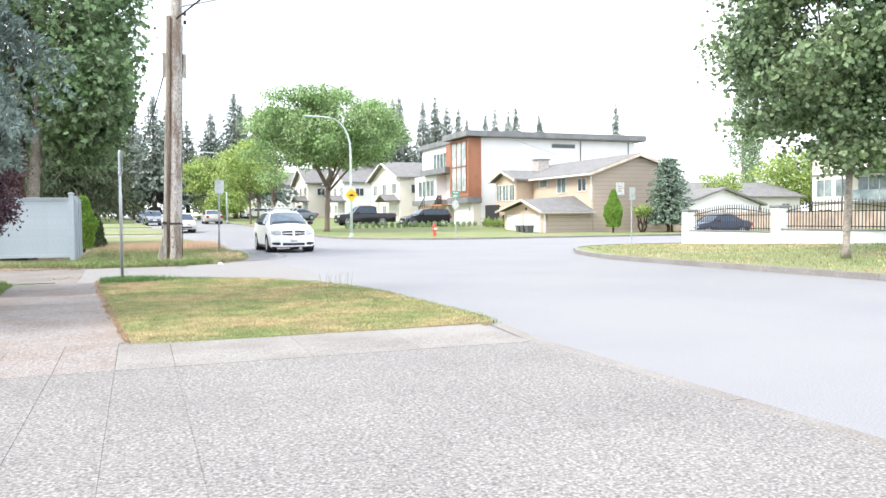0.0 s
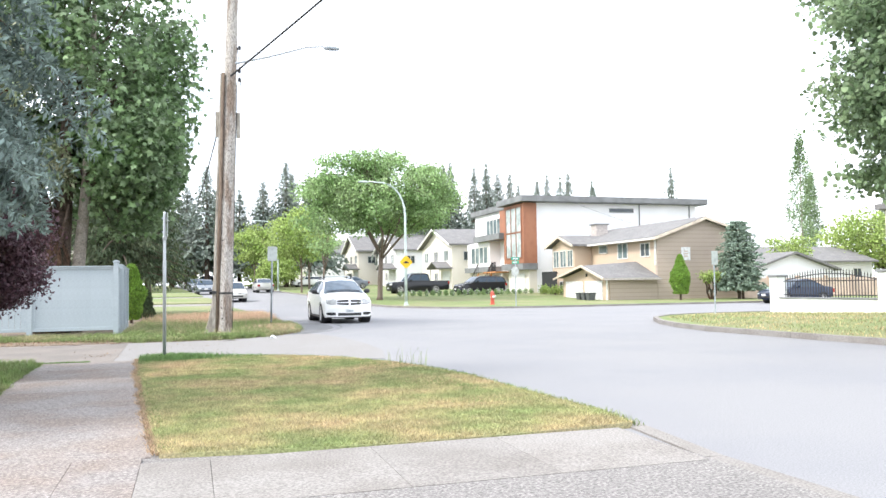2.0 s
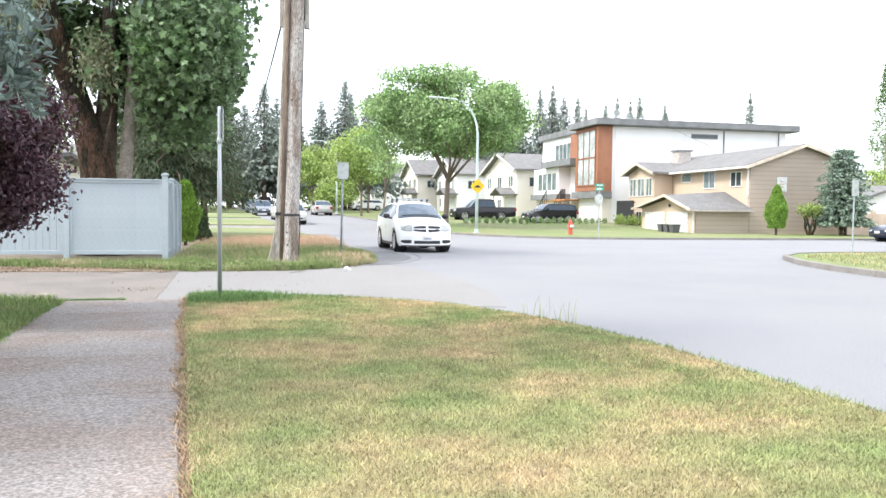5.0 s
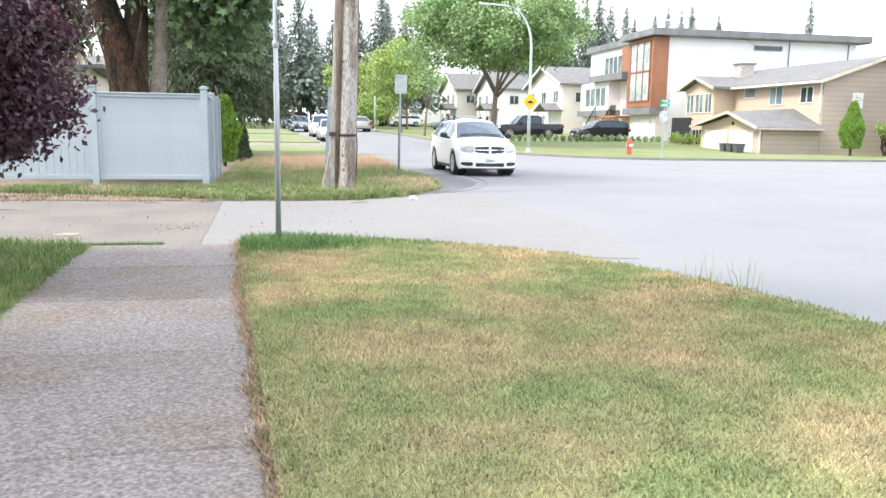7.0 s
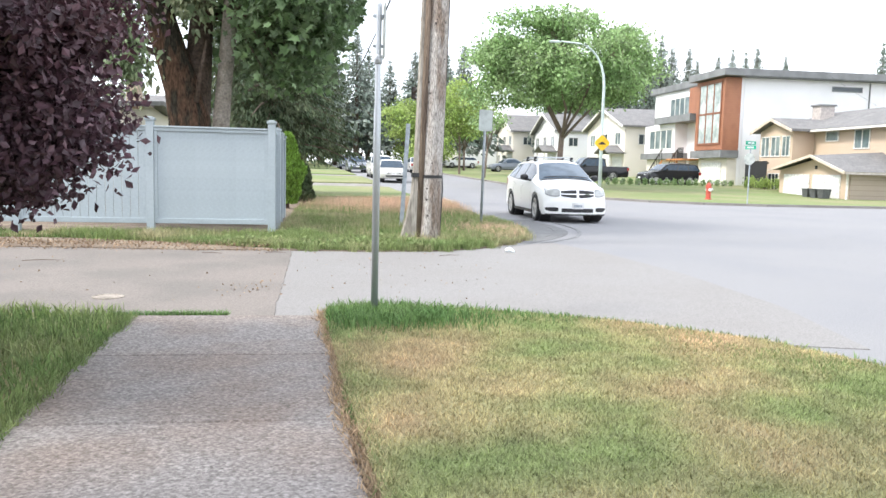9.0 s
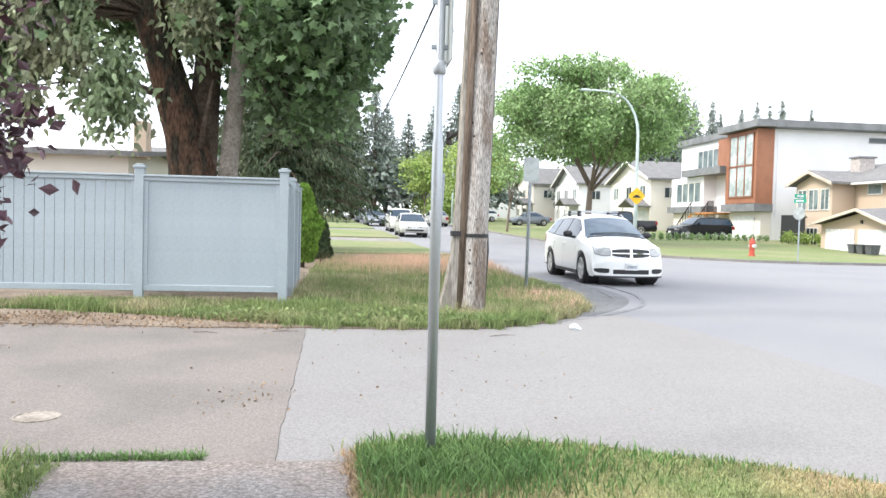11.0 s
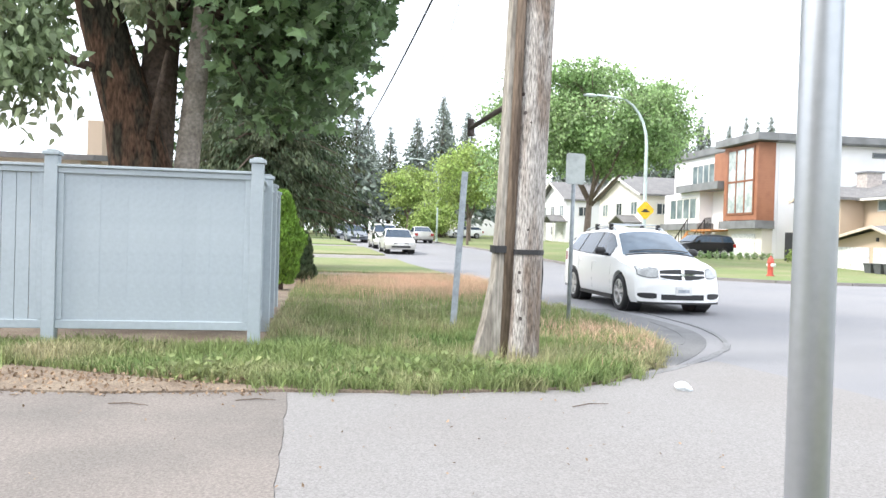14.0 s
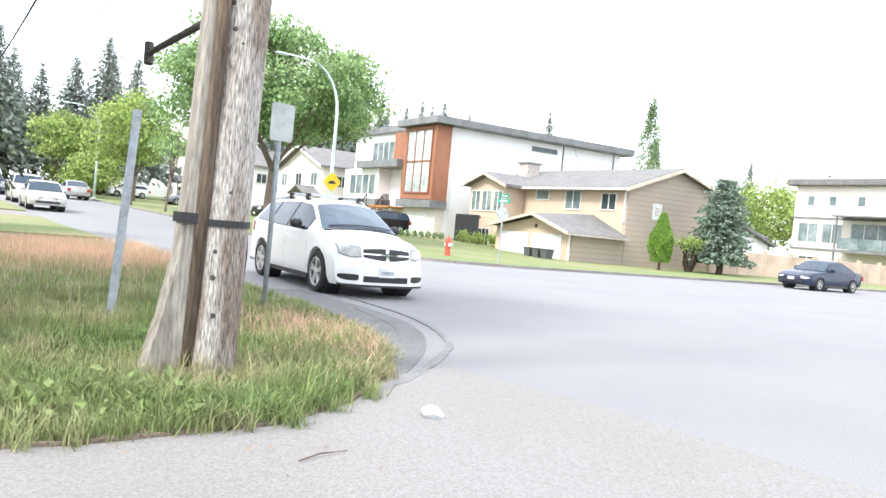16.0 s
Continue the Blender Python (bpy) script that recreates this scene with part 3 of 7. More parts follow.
LOT_RIGHT = [(14.3, -40), (14.2, 12.6), (14.05, 18.5), (14.1, 21.7), (14.5, 23.6), (15.2, 25.6), (16.4, 27.8), (17.9, 29.3), (19.5, 29.9), (22, 30.0), (120, 30.0), (120, -40)]
lot = prism(bmesh.new(), LOT_RIGHT, -0.08, 0.1)
for k in range(1, 14):
    bmesh.ops.bisect_plane(lot, geom=lot.verts[:] + lot.edges[:] + lot.faces[:], plane_co=(0, 30 - k * 2.5, 0), plane_no=(0, 1, 0))
for k in (14.6, 16, 18, 22):
    bmesh.ops.bisect_plane(lot, geom=lot.verts[:] + lot.edges[:] + lot.faces[:], plane_co=(k, 0, 0), plane_no=(1, 0, 0))


def lot_rise(x, y):
    """The corner lot climbs away from both kerbs."""
    return min(0.32, max(0.0, (29 - y) * 0.028)) * min(1.0, max(0.0, (x - 14.2) / 6.0))


for v in lot.verts:
    if v.co.z > 0:
        v.co.z += lot_rise(v.co.x, v.co.y)
tagged(part("lawn", lot, TURF_FAR), "corner lawn climbing gently to a white wall", "lawn", kind="structure")
LOT_HOUSE = [(13.4, 290), (13.4, 60), (13.3, 54), (13.3, 51.4), (13.9, 49.2), (15.2, 47.2), (17.0, 45.7), (19.5, 44.9), (120, 44.9), (120, 290)]
slab("lawn", LOT_HOUSE, -0.08, 0.09, TURF_FAR, "front lawns along the far side of the street", "lawn")
for y0, y1 in ((45.2, 57.0), (61.0, 72.0), (76, 90), (94, 112), (116, 290)):
    slab("lawn", [(-40, y0), (4.4, y0 + 0.4), (4.4, y1), (-40, y1)], -0.08, 0.09, TURF_FAR, "front lawn strip between driveways", "lawn")
for y0, y1 in ((42.5, 45.2), (57.0, 61.0), (72.0, 76.0)):
    slab("driveway", [(-20, y0 + 0.03), (4.3, y0 + 0.03), (4.3, y1 - 0.03), (-20, y1 - 0.03)], -0.08, 0.04, CONCRETE, "pale concrete driveway crossing", "driveway")


def kerb(path, w=0.16, h=0.13, rise=None, shear=True, label="low concrete kerb along the lawn"):
    """A kerb of single stones along a line in the plan."""
    root = thing("kerb", (0, 0, 0), 0, label, "kerb", kind="structure")
    pts, out = [Vector((*p, 0)) for p in path], []
    for a, b in zip(pts, pts[1:]):
        n = max(1, round((b - a).length / 3.0))
        out += [a + (b - a) * k / n for k in range(n)]
    out.append(pts[-1])
    for a, b in zip(out, out[1:]):
        d = (b - a).normalized()
        s = Vector((-d.y, d.x, 0)) * w / 2
        a2, b2 = a + d * 0.006, b - d * 0.006
        bm = prism(bmesh.new(), [(q.x, q.y) for q in (a2 - s, b2 - s, b2 + s, a2 + s)], -0.05, h)
        for v in bm.verts:
            if v.co.z > 0 and rise:
                v.co.z += rise(v.co.x, v.co.y)
            y = v.co.y
            v.co.z += gz(y)
            if shear:
                v.co.x += bend(y)
        part("kerb_stone", bm, CONCRETE, root)
    return root


kerb([(14.3, -12), (14.2, 12.6), (14.05, 18.5), (14.1, 21.7), (14.5, 23.6), (15.2, 25.6), (16.4, 27.8), (17.9, 29.3), (19.5, 29.9), (22, 30.0), (46, 30.0)])
kerb([(13.35, 120), (13.3, 54), (13.3, 51.4), (13.9, 49.2), (15.2, 47.2), (17.0, 45.7), (19.5, 44.9), (70, 44.9)], h=0.11)

# lane: old asphalt to the left, a newer pale concrete crossing to the right of one joint
jag = random.Random(6)
CRACK = [(-0.37 - 0.019 * (y - 19.2) + jag.uniform(-0.012, 0.012), y) for y in np.linspace(19.0, 24.46, 30)]
slab("lane", [(-40, 19.14), (-2.4, 19.09), (-1.5, 18.99)] + [(x - 0.0015, y) for x, y in CRACK] + [(-1.9, 24.38), (-3.4, 24.58), (-40, 24.73)], -0.05, 0.012, ASPHALT_OLD, "weathered back lane of old asphalt", "road")
slab("lane_crossing", [(0.06, 18.97), (0.6, 19.2), (1.5, 19.12), (2.6, 18.6), (3.55, 17.8), (4.3, 17.6), (4.7, 19.5), (4.8, 22), (4.6, 24.6), (4.2, 26.3), (3.4, 25.9), (2.6, 25.05), (1.9, 24.58), (0.74, 24.4)] + [(x + 0.0015, y) for x, y in CRACK[::-1]], -0.05, 0.008, LANE, "pale concrete crossing at the lane mouth", "pavement")
# gutter patch round the corner


def rounded(points, n=6):
    """A smooth line through points of the plan."""
    p = [np.array(q, float) for q in points]
    p = [2 * p[0] - p[1]] + p + [2 * p[-1] - p[-2]]
    out = []
    for a, b, c, d in zip(p, p[1:], p[2:], p[3:]):
        for t in np.linspace(0, 1, n, endpoint=False):
            out.append(tuple(0.5 * (2 * b + (c - a) * t + (2 * a - 5 * b + 4 * c - d) * t * t + (3 * b - a - 3 * c + d) * t ** 3)))
    return out + [tuple(p[-2])]


GUTTER_IN = rounded([(2.2, 24.85), (2.65, 25.12), (3.4, 26.02), (3.92, 27.02), (4.15, 28.12), (4.26, 29.7), (4.35, 33)])
GUTTER_OUT = rounded([(5.35, 33), (5.48, 31.0), (5.42, 29.6), (5.15, 28.5), (4.7, 27.55), (4.1, 26.65), (3.35, 25.75), (2.7, 25.12)])
slab("asphalt_patch", GUTTER_IN + GUTTER_OUT, -0.05, 0.006, ASPHALT_PATCH, "darker asphalt gutter patch round the corner", "road")
for line, r, m, lab in (([(5.85, 32.2), (5.82, 30.9), (5.74, 29.8), (5.48, 28.7), (5.03, 27.6), (4.4, 26.75), (3.6, 25.9), (2.9, 25.3)], 0.07, ASPHALT_SEAM, "dark sealed seam in the asphalt"), ([(5.25, 30.6), (5.1, 29.4), (4.85, 28.5), (4.45, 27.7)], 0.035, ASPHALT_PATCH, "thin sealed line in the gutter patch")):
    seal, pts = bmesh.new(), rounded(line, 8)
    wide = [r * (0.55 + 0.5 * abs(noise.noise(Vector((i * 0.35, r * 50, 0))))) for i in range(len(pts))]
    tube(seal, [(x, y, 0) for x, y in pts], wide, 6)
    for v in seal.verts:
        v.co.z = 0.004 + (0.007 if v.co.z > 0 else -0.012)
    tagged(part("tar_seam", seal, m), lab, "road", kind="structure")

# utility cover in the lane
cover_bm = lathe(bmesh.new(), [(0.15, -0.01), (0.15, 0.006), (0.135, 0.009), (0.13, 0.003), (0.02, 0.005)], 20)
manhole = part("manhole_cover", cover_bm, BARK_PALE)
manhole.location = (-2.01, 20.02, 0.012)
tagged(manhole, "small round rusty iron cover in the lane", "manhole cover")

# ---- sign posts, poles ----


def sign_post_near():
    root = thing("sign_post", (0.51, 18.96, 0.04), 0, "galvanised round steel sign post in long grass", "sign post")
    part("post", lathe(bmesh.new(), [(0.031, -0.1), (0.031, 1.78), (0.026, 1.8), (0.026, 2.66), (0.02, 2.68)], 16), STEEL, root, smooth=True)
    part("sleeve", lathe(bmesh.new(), [(0.03, 2.16), (0.037, 2.17), (0.037, 2.23), (0.03, 2.24)], 16), STEEL, root, smooth=True)
    part("sign_plate", boxed(0.044, 0.052, -0.15, 0.15, 2.22, 2.66, 0.0), SIGN_BACK, root, "flat metal plate seen edge-on")
    bolt = boxed(-0.05, 0.056, -0.012, 0.012, 2.3, 2.325)
    part("bolt", bolt, STEEL_DULL, root)
    bolt = boxed(-0.05, 0.056, -0.012, 0.012, 2.55, 2.575)
    part("bolt", bolt, STEEL_DULL, root)


sign_post_near()


def corner_sign():
    root = thing("sign_post", (3.4, 29.3, 0.09), 0, "grey sign post with a plate seen from behind", "sign post")
    root.matrix_basis = pose(3.4, 29.3, 0.09, -1.5, 1.2, 8)
    part("post", lathe(bmesh.new(), [(0.03, -0.1), (0.03, 2.49), (0.025, 2.51)], 12), STEEL_DULL, root, smooth=True)
    plate = bmesh.new()
    box(plate, -0.155, 0.155, -0.05, -0.042, 2.08, 2.54)
    bmesh.ops.bevel(plate, geom=[e for e in plate.edges if abs(e.verts[0].co.y - e.verts[1].co.y) > 0.004], offset=0.018, segments=2, affect="EDGES")
    ob = part("sign_plate", plate, SIGN_BACK, root, "rounded metal plate, blank grey back")
    part("bracket", boxed(-0.05, 0.05, -0.043, -0.03, 2.45, 2.48), STEEL, root)
    part("bracket", boxed(-0.05, 0.05, -0.043, -0.03, 2.14, 2.17), STEEL, root)


corner_sign()


def bare_post():
    root = thing("sign_post", (1.6, 28.9, 0.09), 0, "bare blue-grey perforated post leaning in the verge", "sign post")
    root.matrix_basis = pose(1.6, 28.9, 0.09, -1, 3.0, 0)
    bm = bmesh.new()
    side_prism(bm, [(-0.045, 0), (0.045, 0), (0.045, 0.006), (0.02, 0.006), (0.016, 0.03), (-0.016, 0.03), (-0.02, 0.006), (-0.045, 0.006)], "x", -0.1, 2.17)
    for v in bm.verts:
        v.co = Vector((v.co.y, v.co.z, v.co.x))
    part("post", bm, STEEL_DULL, root)


bare_post()


def utility_pole():
    root = thing("utility_pole", (1.82, 25.98, 0.02), 0, "weathered wooden utility pole with a conduit guard and straps", "utility pole")
    rr = random.Random(4)
    bm, n, rows = bmesh.new(), 22, [-0.2, 0.0, 0.15, 0.4, 0.8, 1.3, 2, 3, 4, 5, 6, 7, 8, 9, 10, 11.5]
    rings = []
    for z in rows:
        r = 0.205 - 0.0058 * z + (0.03 * max(0, 0.5 - z))
        cx, cy = 0.027 * z, 0.012 * z
        rings.append([bm.verts.new((cx + (r + rr.uniform(-0.004, 0.004)) * math.cos(2 * math.pi * k / n), cy + (r + rr.uniform(-0.004, 0.004)) * math.sin(2 * math.pi * k / n), z)) for k in range(n)])
    for a, b in zip(rings, rings[1:]):
        for k in range(n):
            bm.faces.new((a[k], a[(k + 1) % n], b[(k + 1) % n], b[k]))
    bm.faces.new(rings[-1])
    part("pole", bm, POLE, root, smooth=True)
    guard = bmesh.new()
    prev = None
    for z in (-0.05, 0.15, 0.45, 0.9, 1.6, 3, 5, 7.2):
        cx, cy = 0.027 * z, 0.012 * z
        r = 0.205 - 0.0058 * z
        flare = 0.2 * max(0, 1 - z / 1.2) ** 1.6
        sec = [(cx - r - 0.095 - flare, cy - 0.115), (cx - r - 0.115 - flare, cy - 0.09), (cx - r - 0.115 - flare, cy + 0.05), (cx - r - 0.09 - flare, cy + 0.10), (cx - r + 0.03, cy + 0.11), (cx - r - 0.018, cy - 0.115)]
        ring = [guard.verts.new((x, y, z)) for x, y in sec]
        if prev:
            for k in range(6):
                guard.faces.new((prev[k], prev[(k + 1) % 6], ring[(k + 1) % 6], ring[k]))
        prev = ring
    guard.faces.new(prev)
    part("conduit_guard", guard, GUARD, root, "grey-brown channel down the pole, flared at its foot")
    # added strip that colours in the dark gap between pole and guard
    part("batten", tube(bmesh.new(), [(-0.175, -0.10, 0.0), (-0.11, -0.095, 3), (-0.002, -0.04, 7.2)], [0.055, 0.05, 0.042], 10, 0.06, rr), GAP_BROWN, root, "dark brown strip standing in for the gap between pole and guard", smooth=True)
    for k in range(26):
        a, z = rr.uniform(-2.9, 0.3), rr.uniform(0.3, 5.5)
        r = 0.205 - 0.0058 * z
        knot = lathe(bmesh.new(), [(0.008, -0.01), (rr.uniform(0.012, 0.024), 0.0), (0.006, 0.003)], 8, Matrix.Translation((0.027 * z + r * math.cos(a), 0.012 * z + r * math.sin(a), z)) @ Vector((math.cos(a), math.sin(a), 0)).to_track_quat("Z", "Y").to_matrix().to_4x4())
        part("knot", knot, RUST, root)
    for z in (1.14,):
        strap = bmesh.new()
        lathe(strap, [(0.19, 0), (0.211, 0), (0.211, 0.05), (0.19, 0.05)], 24, Matrix.Translation((0.027 * z, 0.012 * z, z)))
        box(strap, 0.027 * z - 0.34, 0.027 * z - 0.15, -0.135, 0.115, z + 0.01, z + 0.085)
        part("strap", strap, BLACK, root, "black band round pole and guard")
    for x0, x1, y0, y1 in ((-0.36, -0.2, 0.02, 0.14), (0.21, 0.31, 0.02, 0.14)):
        part("side_board", boxed(x0 + 0.145, x1 + 0.145, y0 + 0.06, y1 + 0.06, 5.45, 6.15, 0.006), GUARD, root)
    # strut that points away up the street
    strut = bmesh.new()
    tube(strut, [(0.08, 0.15, 2.87), (0.04, 3.4, 2.92)], [0.035, 0.035], 10)
    part("strut", strut, RUST, root, "rusty iron strut")
    part("strut_end", tube(bmesh.new(), [(0.04, 3.38, 2.80), (0.04, 3.42, 3.04)], [0.055, 0.05], 10), RUST, root)
    arm = bmesh.new()
    tube(arm, [(0.3, 0.0, 7.5), (1.2, 0.0, 7.75), (2.3, -0.05, 8.1), (2.75, -0.05, 8.15)], [0.035, 0.032, 0.028, 0.025], 8)
    part("lamp_arm", arm, STEEL, root)
    part("lamp_head", lathe(bmesh.new(), [(0.02, -0.1), (0.12, -0.06), (0.13, 0.0), (0.06, 0.06), (0.02, 0.08)], 12, Matrix.Translation((2.98, -0.05, 8.13)) @ Matrix.Diagonal((1.9, 1.0, 0.8, 1))), STEEL_DULL, root)
    for z in (7.0, 7.25, 7.9):
        part("insulator", lathe(bmesh.new(), [(0.02, 0), (0.05, 0.02), (0.04, 0.06), (0.05, 0.09), (0.02, 0.12)], 10, Matrix.Translation((0.43, 0.05, z))), BLACK, root)
    part("ground_wire", tube(bmesh.new(), [(0.215, 0.06, 0.0), (0.232, 0.06, 0.5), (0.25, 0.05, 0.95), (0.23, 0.06, 1.3), (0.275, 0.07, 3), (0.365, 0.1, 7)], 0.012, 5), CABLE, root)
    return root


utility_pole()


def cable(pts, r, label, sag=0.0):
    a, b = Vector(pts[0]), Vector(pts[1])
    line = [a + (b - a) * t - Vector((0, 0, sag * 4 * t * (1 - t))) for t in np.linspace(0, 1, 14)]
    ob = part("cable", tube(bmesh.new(), line, r, 5), CABLE)
    tagged(ob, label, "cable", "overhead cables")


cable([(1.92, 26.1, 7.1), (12, 6, 12.5)], 0.028, "thick black overhead cable rising from the pole", 0.1)
cable([(1.7, 26.1, 5.75), (0.4, 80, 7.2)], 0.022, "black service cable along the street", 0.9)
cable([(2.2, 26.1, 8.0), (9, 110, 9.5)], 0.012, "thin overhead wire along the street", 0.5)

cable([(2.1, 26.1, 8.2), (35.5, 60.5, 6.15)], 0.007, "thin service wire to the beige house", 0.45)

# ---- painted wooden fence ----


def fence():
    root = thing("fence", (-0.95, 26.72, 0.09), 0, "pale blue-grey painted board fence on the verge", "fence")
    plank = boxed(-0.0712, 0.0712, -0.011, 0.011, 0, 1.60)
    me = bpy.data.meshes.new("plank")
    plank.to_mesh(me)
    me.materials.append(FENCE)
    rr = random.Random(9)

    narrow = boxed(-0.0675, 0.0675, -0.011, 0.011, 0, 1.60, 0.003)
    slim_me = bpy.data.meshes.new("plank")
    narrow.to_mesh(slim_me)
    slim_me.materials.append(FENCE)

    def run(x0, y0, dx, dy, length, zb, gaps=True):
        ang = math.degrees(math.atan2(dy, dx))
        m = pose(x0, y0, zb, 0, 0, ang)
        n = round(length / 0.137)
        for i in range(n):
            shared("plank", slim_me if gaps else me, m @ pose((i + 0.5) * length / n, (0.0009 if i % 2 else -0.0009) + rr.uniform(-0.0003, 0.0003), 0.10), root)
        for nm, z0, z1, d in (("bottom_rail", 0.03, 0.12, 0.035), ("top_rail", 1.66, 1.72, 0.04), ("cap_rail", 1.722, 1.752, 0.065)):
            bm = boxed(0.0, length, -d, d, z0, z1, 0.006)
            bm.transform(m)
            part(nm, bm, FENCE, root)
        if gaps:
            for z0 in (0.5, 1.2):
                bm = boxed(0.0, length, 0.013 if dx < 0 else -0.05, 0.05 if dx < 0 else -0.013, z0, z0 + 0.09)
                bm.transform(m @ Matrix.Rotation(math.pi, 4, "Z") @ Matrix.Translation((-length, 0, 0)) if dx < -0.5 else m)
                part("back_rail", bm, FENCE, root)
        for s in (0.0, length - 0.06):
            bm = boxed(s, s + 0.06, -0.033, 0.033, 0.124, 1.656, 0.004)
            bm.transform(m)
            part("stile", bm, FENCE, root)

    def post(x, y, top):
        bm = boxed(x - 0.065, x + 0.065, y - 0.065, y + 0.065, -0.12, top - 0.06, 0.006)
        part("post", bm, FENCE, root)
        bm = box(bmesh.new(), x - 0.085, x + 0.085, y - 0.085, y + 0.085, top - 0.058, top - 0.015, 0.008)
        bmesh.ops.create_cone(bm, cap_ends=True, segments=4, radius1=0.085, radius2=0.05, depth=0.015, matrix=Matrix.Translation((x, y, top)) @ Matrix.Rotation(math.pi / 4, 4, "Z"))
        part("post_cap", bm, FENCE, root)

    xs_post = [0.0, -2.1, -4.35, -6.6, -8.9]
    for i, x in enumerate(xs_post):
        post(x, 0, 2.02 if i < 2 else 2.0)
    for a, b in zip(xs_post, xs_post[1:]):
        run(a - 0.065, 0, -1, 0, (a - b) - 0.13, 0.12, a < 0)
    for k, y in enumerate((1.75, 3.5, 5.3)):
        post(-0.02 - 0.05 * k, y, 1.97 - 0.01 * k)
    ys_post = [0.0, 1.75, 3.5, 5.3]
    for a, b in zip(ys_post, ys_post[1:]):
        run(-0.03 - 0.03 * a / 1.75, a + 0.065, -0.03, 1, (b - a) - 0.13, 0.1)


fence()

# ---- street lamps, hydrant, signs of the crossing ----


def street_lamp(x, y, group="street lamps along the road", sign=False):
    root = thing("street_lamp", (x, y, gz(y) + 0.09), 0, "pale green-grey street lamp with a curved arm" + (" and warning sign" if sign else ""), "street lamp", group)
    pts = [(0, 0, 0)] + [(0, 0, z) for z in (2.5, 5.6)]
    pts += [(-2.0 * (1 - math.cos(a)) * 0.75, 0, 5.6 + 2.05 * math.sin(a)) for a in (0.25, 0.5, 0.75, 1.0, 1.25, 1.45)]
    pts.append((-2.35, 0, 7.7))
    part("pole", tube(bmesh.new(), pts, [0.095, 0.085, 0.07, 0.065, 0.06, 0.055, 0.05, 0.045, 0.042, 0.04], 12), LAMP_PAINT, root, smooth=True)
    part("base_plate", lathe(bmesh.new(), [(0.19, -0.02), (0.19, 0.04), (0.13, 0.06), (0.12, 0.2), (0.09, 0.22)], 12), LAMP_PAINT, root)
    part("lamp_head", lathe(bmesh.new(), [(0.03, -0.07), (0.11, -0.06), (0.13, 0.0), (0.07, 0.06), (0.02, 0.07)], 12, Matrix.Translation((-2.65, 0, 7.68)) @ Matrix.Diagonal((2.6, 1.0, 0.9, 1))), LAMP_PAINT, root)
    if sign:
        def diamond(s, y0, y1):
            bm = boxed(-s, s, y0, y1, -s, s, 0.0)
            bmesh.ops.bevel(bm, geom=[e for e in bm.edges if abs(e.verts[0].co.y - e.verts[1].co.y) > 0.002], offset=0.06, segments=3, affect="EDGES")
            bm.transform(Matrix.Translation((0, 0, 2.7)) @ Matrix.Rotation(math.pi / 4, 4, "Y"))
            return bm
        board = part("warning_sign", diamond(0.31, -0.115, -0.105), YELLOW, root, "yellow diamond sign with a black hump")
        hump = [(-0.2, 2.62), (0.2, 2.62), (0.19, 2.67), (0.12, 2.69), (0.06, 2.76), (-0.06, 2.76), (-0.12, 2.69), (-0.19, 2.67)]
        part("hump_symbol", side_prism(bmesh.new(), hump, "y", -0.119, -0.1155), BLACK, board)
    return root


street_lamp(13.77, 51.56, sign=True)
street_lamp(10.1, 92.0)
street_lamp(4.6, 150.0)
street_lamp(-1.0, 121.0)


def hydrant(x, y):
    root = thing("fire_hydrant", (x, y, gz(y) + 0.09), 0, "red fire hydrant with pale caps on the lawn", "fire hydrant")
    part("barrel", lathe(bmesh.new(), [(0.17, -0.02), (0.17, 0.04), (0.12, 0.06), (0.12, 0.55), (0.155, 0.56), (0.155, 0.61), (0.13, 0.63), (0.12, 0.72), (0.08, 0.80), (0.03, 0.82), (0.03, 0.87), (0.015, 0.88)], 16), RED, root, smooth=False)
    for a in (0, 90, 180):
        m = pose(0, 0, 0.48, 0, 0, a) @ Matrix.Rotation(math.pi / 2, 4, "X")
        part("outlet_cap", lathe(bmesh.new(), [(0.07, 0.10), (0.07, 0.15), (0.085, 0.155), (0.085, 0.20), (0.03, 0.21), (0.03, 0.24)], 12, m), SIGN_WHITE, root)


hydrant(18.85, 49.8)


def street_name_sign():
    root = thing("street_sign", (18.7, 45.7, 0.09), 0, "green street name blades over a stop sign seen from behind", "street sign")
    part("post", lathe(bmesh.new(), [(0.03, -0.05), (0.03, 2.75), (0.02, 2.77)], 10), STEEL_DULL, root)
    for z, rz in ((2.72, 20), (2.52, 105)):
        m = pose(0, 0, z, 0, 0, rz)
        bm = boxed(-0.32, 0.32, -0.01, 0.01, -0.08, 0.08, 0.004)
        bm.transform(m)
        blade = part("name_blade", bm, GREEN_SIGN, root)
        for s in (-0.013, 0.013):
            bm = boxed(-0.2, 0.2, s - 0.002, s + 0.002, -0.03, 0.03)
            bm.transform(m)
            part("lettering_bar", bm, SIGN_WHITE, blade)
    bm = bmesh.new()
    side_prism(bm, [(0.28 * math.cos(math.pi / 8 + k * math.pi / 4), 2.0 + 0.28 * math.sin(math.pi / 8 + k * math.pi / 4)) for k in range(8)], "y", -0.004, 0.004)
    bm.transform(pose(0.0, 0, 0, 0, 0, -60) @ Matrix.Translation((0, -0.045, 0)))
    part("stop_plate", bm, SIGN_BACK, root, "octagonal plate, pale back")


street_name_sign()


